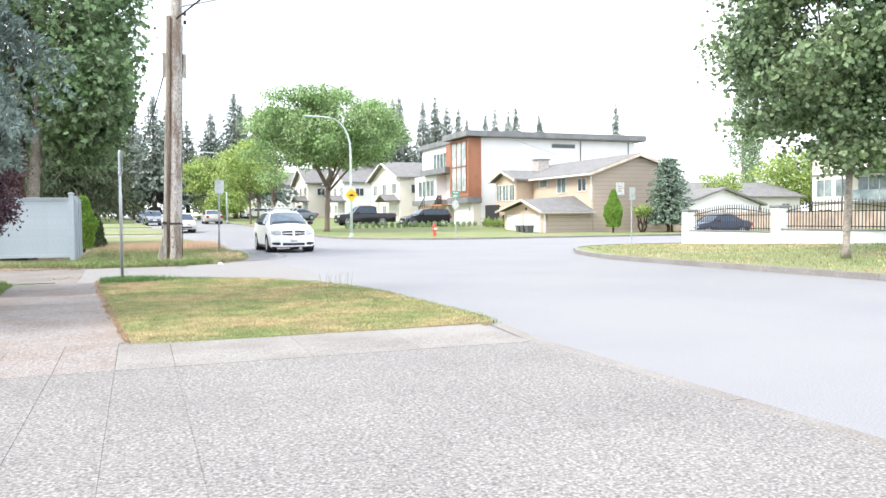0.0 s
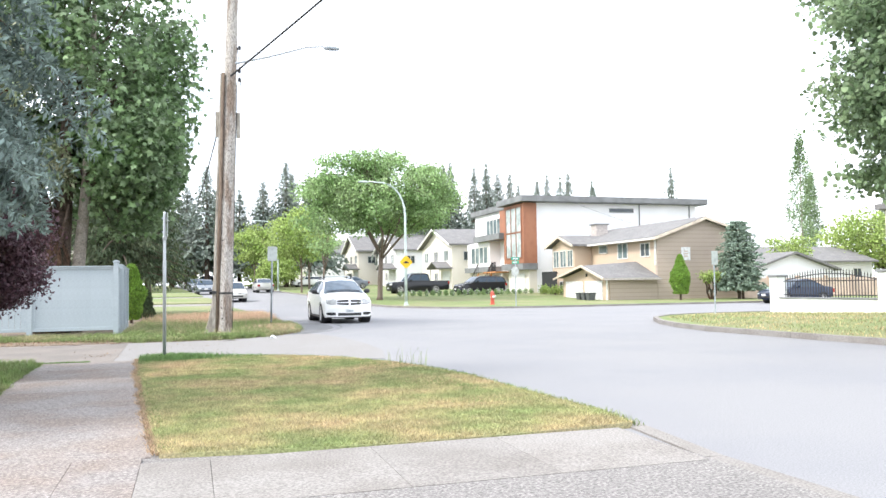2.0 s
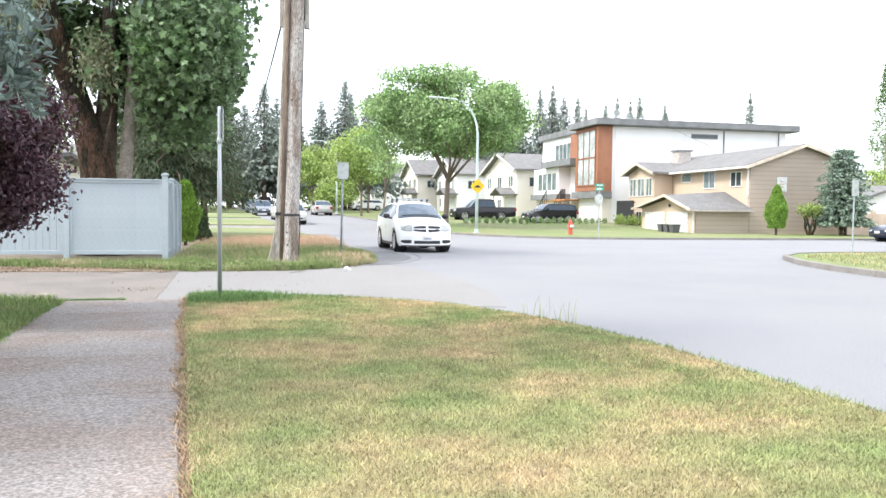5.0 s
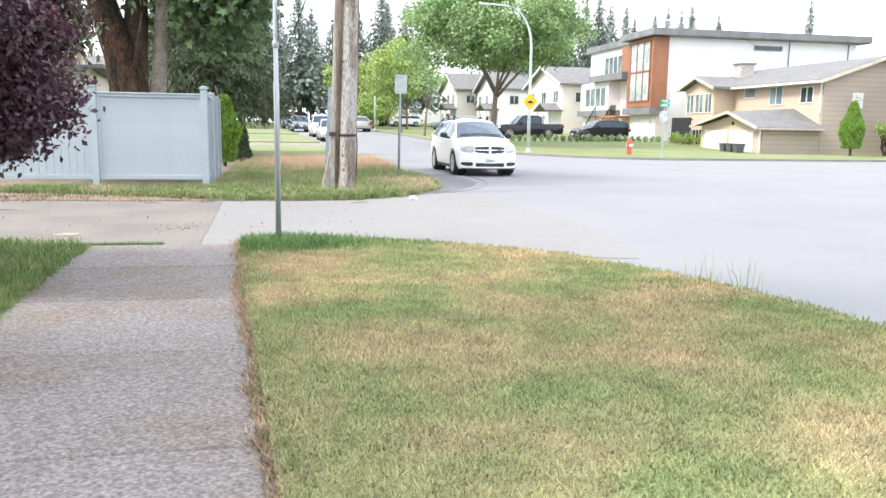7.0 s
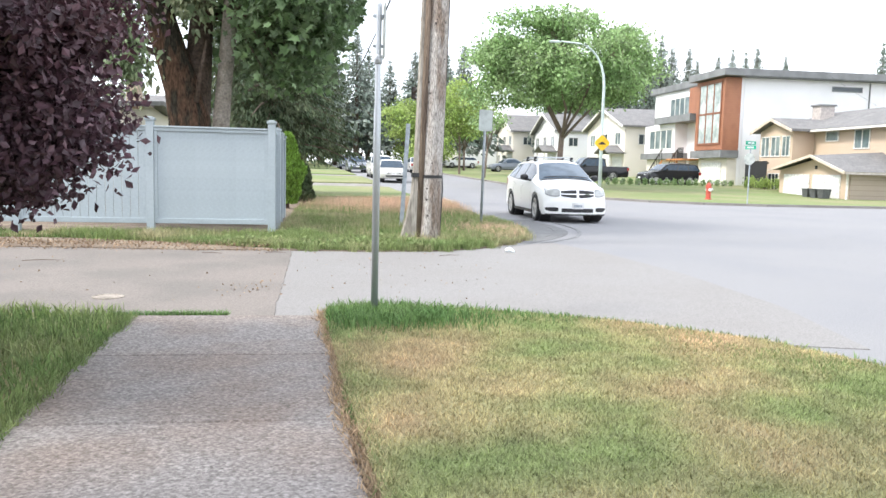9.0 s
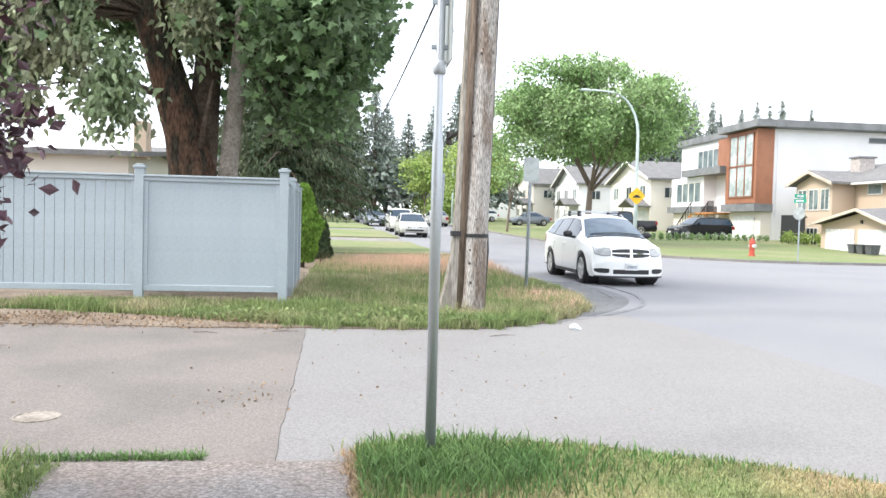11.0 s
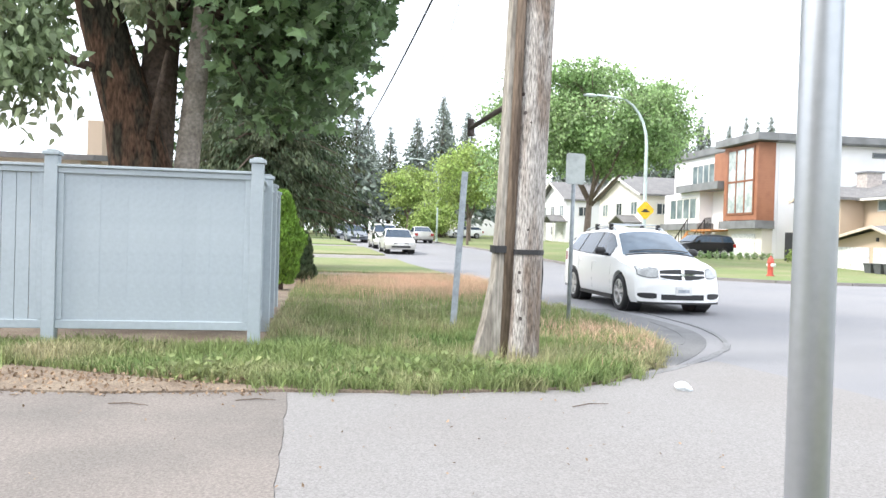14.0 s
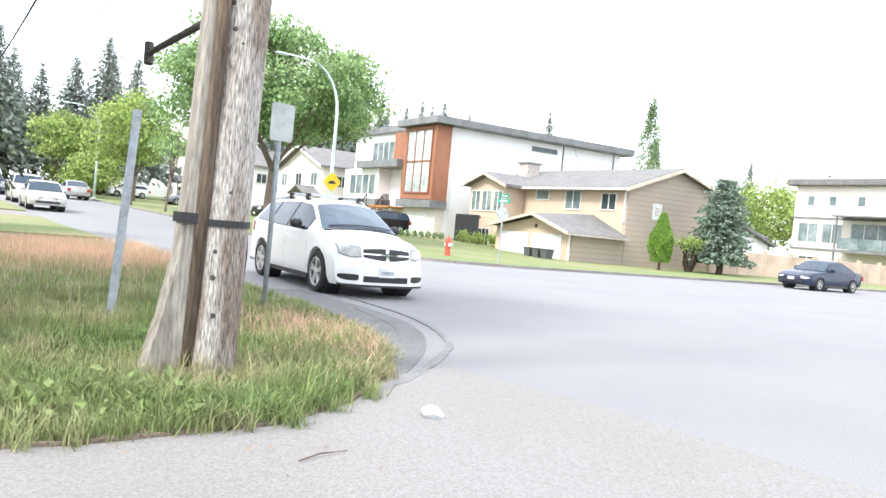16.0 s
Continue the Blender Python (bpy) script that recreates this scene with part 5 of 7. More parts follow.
    def front(nm, cols, material, out, parent=root, rows=5):
        """A piece laid on the nose; cols: (across, lower edge, upper edge)."""
        q, grid = bmesh.new(), []

        def at(x, z):
            t = interp(z + drop(min(1.0, abs(x) / 0.72)), [(b, a) for a, b in nose])
            return f + t + bow(t) * abs(x / (W / 2)) ** 3
        for x, z0, z1 in cols:
            zs = np.linspace(z0, z1, rows)
            grid.append([q.verts.new((x, at(x, z) - out, z)) for z in zs] + [q.verts.new((x, at(x, z) + 0.04, z)) for z in zs[::-1]])
        k = 2 * rows
        for a, b in zip(grid, grid[1:]):
            for i in range(k):
                q.faces.new((a[i], a[(i + 1) % k], b[(i + 1) % k], b[i]))
        q.faces.new(grid[0])
        q.faces.new(grid[-1])
        return part(nm, q, material, parent, smooth="auto")

    def flat(x0, x1, z0, z1, n=7):
        return [(x, z0, z1) for x in np.linspace(x0, x1, n)]

    g = front("grille", [(x, 0.635 + 0.05 * (abs(x) / 0.46) ** 2, 0.875 - 0.03 * (abs(x) / 0.46) ** 2) for x in np.linspace(-0.46, 0.46, 11)], CHROME, 0.012)
    for x0, x1 in ((-0.44, -0.032), (0.032, 0.44)):
        front("grille_slot", [(x, 0.655 + 0.05 * (abs(x) / 0.46) ** 2, 0.742) for x in np.linspace(x0, x1, 7)], BLACK, 0.02, g)
        front("grille_slot", [(x, 0.77, 0.857 - 0.03 * (abs(x) / 0.46) ** 2) for x in np.linspace(x0, x1, 7)], BLACK, 0.02, g)
    for s in (-1, 1):
        cols = ((0.47, 0.70, 0.86), (0.53, 0.685, 0.872), (0.60, 0.68, 0.88), (0.68, 0.69, 0.888), (0.75, 0.71, 0.893), (0.80, 0.74, 0.892))
        lamp = front("headlight", [(s * x, lo, hi) for x, lo, hi in cols], BEZEL, 0.008)
        front("lens", [(s * (x * 0.96 + 0.026), lo + 0.016, hi - 0.014) for x, lo, hi in cols], HEADLIGHT, 0.017, lamp)
        front("bumper_intake", [(s * x, lo, hi) for x, lo, hi in ((0.50, 0.315, 0.395), (0.56, 0.30, 0.405), (0.68, 0.30, 0.405), (0.76, 0.315, 0.40), (0.81, 0.345, 0.39))], BLACK, 0.008)
        mir = lathe(bmesh.new(), [(0.03, -0.11), (0.09, -0.07), (0.10, 0.03), (0.06, 0.08)], 12, Matrix.Translation((s * 1.02, f + 1.78, 1.155)) @ Matrix.Rotation(s * math.pi / 2, 4, "Y") @ Matrix.Diagonal((0.85, 0.75, 1.15, 1)))
        box(mir, s * 0.84, s * 0.99, f + 1.74, f + 1.82, 1.065, 1.115)
        part("wing_mirror", mir, BLACK, root, "black wing mirror", smooth=True)
    front("bumper_intake", flat(-0.42, 0.42, 0.285, 0.385), BLACK, 0.008)
    front("bumper_lip", flat(-0.80, 0.80, 0.205, 0.238, 11), BLACK, 0.018)
    plate = front("number_plate", flat(-0.155, 0.155, 0.375, 0.53, 3), SIGN_WHITE, 0.02)
    front("plate_bar", flat(-0.11, 0.11, 0.42, 0.48, 3), STEEL_DULL, 0.024, plate)
    for s in (-1, 1):
        x = s * 0.53
        rail = [(x, f + t, zt(t) - drop(0.88) + dz) for t, dz in ((2.15, 0.0), (2.3, 0.055), (2.9, 0.062), (3.5, 0.06), (3.95, 0.05), (4.1, 0.0))]
        part("roof_rail", tube(bmesh.new(), rail, 0.017, 7), STEEL, root)
        for t in (2.42, 3.3):
            part("rail_foot", boxed(x - 0.035, x + 0.035, f + t, f + t + 0.11, zt(t) - 0.06, zt(t) + 0.075, 0.012), BLACK, root)
    for t in (2.475, 3.355):
        part("cross_bar", tube(bmesh.new(), [(-0.53, f + t, zt(t) + 0.065), (0.53, f + t, zt(t) + 0.065)], 0.014, 7), STEEL, root)
    for s in (-1, 1):
        for t in (fa, ra):
            m = Matrix.Translation((s * (W / 2 - 0.12), f + t, wheel)) @ Matrix.Rotation(s * math.pi / 2, 4, "Y")
            wh = part("wheel", lathe(bmesh.new(), [(wheel * 0.66, -0.11), (wheel * 0.93, -0.115), (wheel * 0.985, -0.09), (wheel, -0.06), (wheel, 0.06), (wheel * 0.985, 0.09), (wheel * 0.94, 0.112), (wheel * 0.72, 0.116), (wheel * 0.66, 0.06)], 36, m), RUBBER, root, "black tyre", smooth=True)
            rim = bmesh.new()
            lathe(rim, [(wheel * 0.71, 0.03), (wheel * 0.71, 0.108), (wheel * 0.64, 0.112), (wheel * 0.62, 0.06)], 36, m)
            for k in range(5):
                for da in (-0.16, 0.16):
                    sp = boxed(0.04, wheel * 0.66, -0.021, 0.021, 0.06, 0.102, 0.006)
                    sp.transform(m @ Matrix.Rotation(2 * math.pi * k / 5 + da, 4, "Z"))
                    tmp = bpy.data.meshes.new("spoke")
                    sp.to_mesh(tmp)
                    sp.free()
                    rim.from_mesh(tmp)
                    bpy.data.meshes.remove(tmp)
            lathe(rim, [(0.07, 0.05), (0.07, 0.104), (0.04, 0.112)], 14, m)
            part("rim", rim, ALLOY, wh)
            part("brake_disc", lathe(bmesh.new(), [(wheel * 0.62, 0.0), (wheel * 0.62, 0.03), (0.05, 0.035)], 24, m), BEZEL, wh)
            part("arch_liner", lathe(bmesh.new(), [(wheel + 0.05, -0.24), (wheel + 0.05, 0.03), (wheel * 0.6, 0.02)], 22, m), BLACK, wh)
    return root


crossover((6.42, 34.32, 0.0), 0)
vehicle("sedan", (35.6, 42.8, 0.0), -90, PAINT_NAVY, "dark navy sedan parked along the side street", "sedan", L=4.5, W=1.75, H=1.42, wheel=0.31)
vehicle("suv", (25.3, 69.6, gz(69.6) + 0.05), -84, PAINT_BLACK, "black crossover parked in a front driveway", "suv", L=4.7, W=1.85, H=1.62)
vehicle("pickup_truck", (21.3, 75.5, gz(75.5) + 0.05), -88, PAINT_BLACK, "black crew-cab pickup parked in a front driveway", "pickup", L=5.8, W=2.0, H=1.88, wheel=0.4)
for x, y, rz, paint, kind, lab in ((4.0, 65.5, 2, PAINT_SILVER, "sedan", "silver sedan parked along the street"), (3.75, 73.0, 3, PAINT_SILVER, "suv", "pale silver crossover parked along the street"), (2.3, 86.0, 3, PAINT_GREY, "sedan", "grey sedan coming to rest along the street"), (1.6, 97, 3, PAINT_GREY, "sedan", "grey sedan parked far up the street"), (8.3, 90.0, 183, PAINT_SILVER, "sedan", "white sedan parked tail-on at the far kerb"), (3.2, 118.0, 3, PAINT_BLACK, "suv", "dark crossover far up the street"), (19.0, 97.0, -85, PAINT_GREY, "sedan", "grey sedan parked in a driveway"), (16.2, 112.0, -85, PAINT_WHITE, "hatch", "white hatchback parked in a driveway")):
    vehicle("sedan" if kind == "sedan" else "crossover" if kind == "suv" else "hatchback", (x, y, gz(y) + (0.0 if x < 9 else 0.09)), rz, paint, lab, kind, "cars parked up the street", L=4.5, W=1.76, H=1.45 if kind != "suv" else 1.68, wheel=0.32)

# ---- houses ----


class Shell:
    """Builds parts of one house from coordinates of the plan, as children of an Empty at its base."""

    def __init__(self, name, loc, label, category="house", group=""):
        self.o = Vector(loc)
        self.root = thing(name, loc, 0, label, category, group)

    def mesh(self, name, bm, material, parent=None, label=""):
        bm.transform(Matrix.Translation(-self.o))
        return part(name, bm, material, parent or self.root, label)

    def box(self, name, x0, x1, y0, y1, z0, z1, material, parent=None, bevel=0.0, label=""):
        return self.mesh(name, boxed(x0, x1, y0, y1, z0, z1, bevel), material, parent, label)

    def window(self, axis, at, a0, a1, z0, z1, cols=2, rows=1, glass=None, frame=0.07, trim=TRIM, name="window"):
        """A window that faces -x (axis 'x') or -y (axis 'y'): a frame proud of the wall, bars, and a set-back pane for each light."""
        def put(p, q, d):
            return (at + d, p, q) if axis == "x" else (p, at + d, q)
        bm = bmesh.new()
        outer, inner = [(a0, z0), (a1, z0), (a1, z1), (a0, z1)], [(a0 + frame, z0 + frame), (a1 - frame, z0 + frame), (a1 - frame, z1 - frame), (a0 + frame, z1 - frame)]
        loops = [[bm.verts.new(put(p, q, d)) for p, q in ring] for ring, d in ((outer, -0.06), (inner, -0.06), (inner, 0.03), (outer, 0.03))]
        for m in range(4):
            for k in range(4):
                bm.faces.new((loops[m][k], loops[m][(k + 1) % 4], loops[(m + 1) % 4][(k + 1) % 4], loops[(m + 1) % 4][k]))
        fr = self.mesh(name, bm, trim)
        def bar(p0, p1, q0, q1, d):
            lo, hi = put(p0, q0, -d), put(p1, q1, 0.02)
            self.mesh("mullion", boxed(lo[0], hi[0], lo[1], hi[1], lo[2], hi[2]), trim, fr)
        for k in range(1, cols):
            x = a0 + (a1 - a0 - frame) * k / cols
            bar(x, x + frame, z0 + frame, z1 - frame, 0.055)
        for k in range(1, rows):
            z = z0 + (z1 - z0 - frame) * k / rows
            bar(a0 + frame, a1 - frame, z, z + frame, 0.048)
        for i in range(cols):
            for j in range(rows):
                p0 = a0 + frame * 0.5 + (a1 - a0 - frame) * i / cols
                p1 = a0 + frame * 0.5 + (a1 - a0 - frame) * (i + 1) / cols
                q0 = z0 + frame * 0.5 + (z1 - z0 - frame) * j / rows
                q1 = z0 + frame * 0.5 + (z1 - z0 - frame) * (j + 1) / rows
                bm = boxed(at - 0.02, at - 0.012, p0, p1, q0, q1) if axis == "x" else boxed(p0, p1, at - 0.02, at - 0.012, q0, q1)
                self.mesh("pane", bm, glass or WINDOW, fr)
        return fr


def gable(bm, x0, x1, y0, y1, z_eave, z_ridge, along, over=0.35, thick=0.18, ridge_at=None):
    """A pitched roof slab; along: the ridge's axis."""
    if along == "x":
        m = ridge_at if ridge_at is not None else (y0 + y1) / 2
        s = [(y0 - over, z_eave), (m, z_ridge), (y1 + over, z_eave), (y1 + over, z_eave + thick), (m, z_ridge + thick), (y0 - over, z_eave + thick)]
        return side_prism(bm, s, "x", x0 - over, x1 + over)
    m = ridge_at if ridge_at is not None else (x0 + x1) / 2
    s = [(x0 - over, z_eave), (m, z_ridge), (x1 + over, z_eave), (x1 + over, z_eave + thick), (m, z_ridge + thick), (x0 - over, z_eave + thick)]
    return side_prism(bm, s, "y", y0 - over, y1 + over)


def beige_house():
    h = Shell("house", (35, 58, 0.05), "two-storey beige house with lap siding and a double garage")
    # main block: gable ends face the side street
    end = [(33, 0), (40.2, 0), (40.2, 4.95), (36.9, 5.95), (33, 4.6)]
    h.mesh("side_wall", side_prism(bmesh.new(), end, "y", 53.4, 53.65), LAP, label="brown lap siding gable wall")
    h.mesh("side_wall", side_prism(bmesh.new(), end, "y", 67.6, 67.85), LAP)
    h.box("front_wall", 33.0, 33.25, 53.655, 67.595, 0, 4.6, TAN, label="tan cladding front wall")
    h.box("back_wall", 39.95, 40.2, 53.655, 67.595, 0, 4.9, TAN)
    roof = side_prism(bmesh.new(), [(32.45, 4.42), (36.9, 5.97), (40.75, 4.78), (40.75, 4.96), (36.9, 6.17), (32.45, 4.62)], "y", 53.0, 68.2)
    r = h.mesh("roof", roof, SHINGLE, label="grey shingle roof")
    h.mesh("barge_board", side_prism(bmesh.new(), [(32.4, 4.36), (36.9, 5.93), (40.8, 4.72), (40.8, 4.90), (36.9, 6.12), (32.4, 4.56)], "y", 52.9, 52.99), TRIM_BEIGE, r)
    h.box("gutter", 32.33, 32.44, 53.0, 62.9, 4.42, 4.56, TRIM, r)
    # bay to the street with its own low gable
    h.box("bay", 31.4, 32.99, 63.2, 67.4, 0, 4.55, TAN)
    cap = side_prism(bmesh.new(), [(63.2, 4.55), (65.3, 5.25), (67.4, 4.55)], "x", 31.4, 31.6)
    h.mesh("bay_gable", cap, TAN)
    b = side_prism(bmesh.new(), [(62.7, 4.45), (65.3, 5.3), (67.9, 4.45), (67.9, 4.62), (65.3, 5.48), (62.7, 4.62)], "x", 30.95, 35.2)
    rb = h.mesh("roof", b, SHINGLE)
    h.mesh("barge_board", side_prism(bmesh.new(), [(62.6, 4.38), (65.3, 5.25), (68.0, 4.38), (68.0, 4.56), (65.3, 5.44), (62.6, 4.56)], "x", 30.86, 30.94), TRIM_BEIGE, rb)
    for a0, a1 in ((63.45, 64.45), (64.65, 65.85), (66.05, 67.15)):
        h.window("x", 31.4, a0, a1, 2.75, 4.2, 2, 1)
    h.window("x", 31.4, 64.6, 66.0, 0.35, 1.6, 3, 1, WINDOW_DARK)
    h.window("x", 33.0, 60.5, 61.9, 3.75, 4.45, 1, 1)
    h.window("x", 33.0, 57.4, 58.9, 3.2, 4.45, 2, 1)
    h.window("x", 33.0, 54.3, 55.6, 3.25, 4.3, 2, 1, WINDOW_DARK)
    h.window("y", 53.4, 38.3, 39.1, 0.75, 2.0, 2, 1)
    h.box("downpipe", 32.88, 32.99, 53.5, 53.6, 2.6, 4.4, TRIM)
    ch = h.box("chimney", 34.6, 35.7, 65.2, 66.2, 4.9, 6.45, CHIMNEY, bevel=0.02, label="boxed chimney with a cap")
    h.box("chimney_cap", 34.5, 35.8, 65.1, 66.3, 6.452, 6.55, FASCIA, ch)
    notice = h.box("notice_board", 35.0, 35.75, 53.36, 53.39, 2.95, 3.9, SIGN_WHITE, label="square notice on the siding")
    for k in range(3):
        h.box("lettering_bar", 35.2, 35.55, 53.352, 53.358, 3.2 + 0.18 * k, 3.28 + 0.18 * k, WALL_TAN, notice)
    # garage wing
    g = [(53.55, 0), (60.3, 0), (60.3, 1.78), (56.2, 2.52), (53.55, 1.72)]
    fr = side_prism(bmesh.new(), g, "x", 28.9, 29.1)
    h.mesh("garage_front", fr, TAN)
    h.box("garage_side_wall", 29.105, 32.98, 53.42, 53.6, 0, 1.75, LAP)
    h.box("garage_side_wall", 29.105, 32.98, 60.1, 60.3, 0, 1.75, LAP)
    for y0, y1 in ((54.0, 56.65), (57.0, 59.75)):
        d = h.box("garage_door", 28.84, 28.89, y0, y1, 0.02, 1.52, DOOR_WHITE)
        for k in range(4):
            for z in (0.2, 0.85):
                w = (y1 - y0) / 4
                h.box("door_panel", 28.82, 28.838, y0 + w * k + 0.09, y0 + w * (k + 1) - 0.09, z, z + 0.5, DOOR_WHITE, d, 0.004)
    # hipped garage roof running back to the house
    bm = bmesh.new()
    V = [bm.verts.new(v) for v in ((28.35, 53.0, 1.70), (28.35, 60.7, 1.78), (28.35, 56.2, 2.66), (32.98, 56.2, 2.95), (32.98, 60.7, 1.78), (32.98, 53.0, 1.70), (31.3, 56.2, 2.85))]
    for f in ((0, 2, 6, 5), (1, 4, 6, 2), (5, 6, 3), (4, 3, 6)):
        bm.faces.new([V[i] for i in f])
    rg = h.mesh("garage_roof", bm, SHINGLE)
    h.mesh("barge_board", side_prism(bmesh.new(), [(52.9, 1.58), (56.2, 2.54), (60.8, 1.66), (60.8, 1.80), (56.2, 2.70), (52.9, 1.73)], "x", 28.25, 28.34), TRIM_BEIGE, rg)
    h.box("gutter", 28.4, 33.0, 52.86, 52.98, 1.56, 1.68, CHIMNEY, rg)
    h.box("downpipe", 28.8, 28.89, 53.3, 53.4, 0.0, 1.55, TRIM)
    h.box("porch_lamp", 28.82, 28.89, 56.3, 56.45, 1.85, 2.05, BLACK)


beige_house()


def modern_house():
    z = gz(72)
    h = Shell("house", (38, 77, z), "three-storey white modern house with brown panels and a flat grey roof")
    h.box("side_wall", 31.7, 48.6, 70.7, 71.0, z, 8.95, STUCCO, label="plain white stucco side wall")
    h.box("back_wall", 48.3, 48.6, 71.005, 87.0, z, 8.95, STUCCO)
    h.box("side_wall", 31.7, 48.6, 87.01, 87.3, z, 8.95, STUCCO)
    h.box("front_wall", 31.4, 31.69, 70.72, 87.2, z, 8.95, STUCCO)
    roof = h.box("roof", 31.1, 49.5, 69.9, 87.9, 8.96, 9.5, FASCIA, label="flat roof with a deep grey fascia", bevel=0.02)
    h.box("bay_roof", 29.6, 31.095, 69.9, 76.2, 8.962, 9.502, FASCIA, roof, 0.02)
    h.box("soffit", 31.15, 49.4, 70.0, 87.8, 8.90, 8.955, FASCIA, roof)
    # brown bay with a tall window grid
    bay = h.box("bay", 30.15, 31.38, 70.75, 75.6, 3.35, 8.89, CEDAR_PANEL, label="brown horizontal panel cladding")
    h.box("bay_edge", 30.05, 31.39, 70.6, 70.745, 3.3, 8.89, CEDAR_PANEL, bay)
    h.window("x", 30.15, 71.2, 75.05, 3.75, 8.7, 3, 2, WINDOW_REFLECT, 0.15, PANEL_FRAME)
    h.box("band", 29.9, 31.39, 70.5, 75.8, 2.72, 3.30, FASCIA)
    h.box("garage_wall", 30.6, 31.39, 70.75, 75.6, z, 2.71, STUCCO_CREAM)
    d = h.box("garage_door", 30.52, 30.59, 71.6, 74.9, z, 2.35, DOOR_WHITE)
    # entry part: deep grey canopy, white wing with a four-light window, outside stair
    h.box("balcony_band", 29.7, 31.39, 75.8, 83.2, 5.85, 6.45, FASCIA)
    h.box("wing", 30.25, 31.39, 79.8, 86.6, 3.25, 5.84, STUCCO)
    h.box("band", 29.95, 31.39, 79.5, 86.8, 2.7, 3.24, FASCIA)
    h.window("x", 30.25, 80.2, 85.4, 3.5, 5.45, 4, 1, WINDOW, 0.16)
    h.box("wing_wall", 30.5, 31.39, 79.9, 86.5, z, 2.69, STUCCO_CREAM)
    h.box("entry_pier", 30.9, 31.39, 75.75, 76.5, z, 5.84, STUCCO_CREAM)
    h.box("brown_panel", 31.15, 31.39, 76.6, 79.2, 6.46, 8.89, CEDAR_PANEL)
    h.box("brown_panel", 30.9, 31.14, 75.7, 76.5, 6.46, 8.89, CEDAR_PANEL)
    h.window("x", 31.4, 79.5, 83.6, 6.6, 8.3, 4, 1, WINDOW, 0.1)
    h.window("x", 31.4, 76.8, 77.9, 3.0, 5.5, 1, 1, WINDOW_DARK)
    h.box("landing", 29.3, 31.38, 75.9, 79.3, 2.55, 2.68, ORANGE_WOOD)
    for k in range(9):
        h.box("stair_tread", 28.0, 29.28, 77.0 + 0.34 * k, 77.34 + 0.34 * k, 2.42 - 0.235 * k, 2.48 - 0.235 * k, ORANGE_WOOD)
    for x in (27.9, 29.29):
        h.mesh("stair_string", side_prism(bmesh.new(), [(77.0, 2.2), (80.1, 0.1), (80.1, 0.42), (77.0, 2.52)], "x", x, x + 0.09), ORANGE_WOOD)
        for k in range(7):
            h.box("baluster", x + 0.02, x + 0.07, 77.05 + 0.5 * k, 77.09 + 0.5 * k, 2.4 - 0.34 * k, 3.45 - 0.34 * k, IRON)
        h.mesh("handrail", side_prism(bmesh.new(), [(77.0, 3.42), (80.1, 1.3), (80.1, 1.36), (77.0, 3.48)], "x", x, x + 0.08), IRON)
    for k in range(6):
        h.box("baluster", 29.32, 29.37, 75.95 + 0.2 * k, 75.99 + 0.2 * k, 2.68, 3.6, IRON)
    # strip windows and pipes on the long wall
    h.window("y", 70.7, 39.0, 41.6, 8.1, 8.5, 1, 1, WINDOW_DARK, 0.06, FASCIA)
    for x in (42.2, 47.8):
        h.box("downpipe", x, x + 0.07, 70.6, 70.69, 3.0, 8.85, FASCIA)
    h.box("wall_lamp", 33.6, 33.75, 70.55, 70.69, 2.6, 2.85, BLACK)
    gate = thing("gate", (33, 68, gz(68) + 0.08), 0, "tall black boarded side gate between the houses", "gate")
    for k in range(14):
        part("gate_board", boxed(-2.6, -2.55, -3.4 + 0.21 * k, -3.4 + 0.21 * k + 0.2, 0, 1.9, 0.004), GATE_BLACK, gate)
    part("gate_frame", boxed(-2.52, -2.46, -3.45, -0.4, 1.7, 1.8), GATE_BLACK, gate)


modern_house()


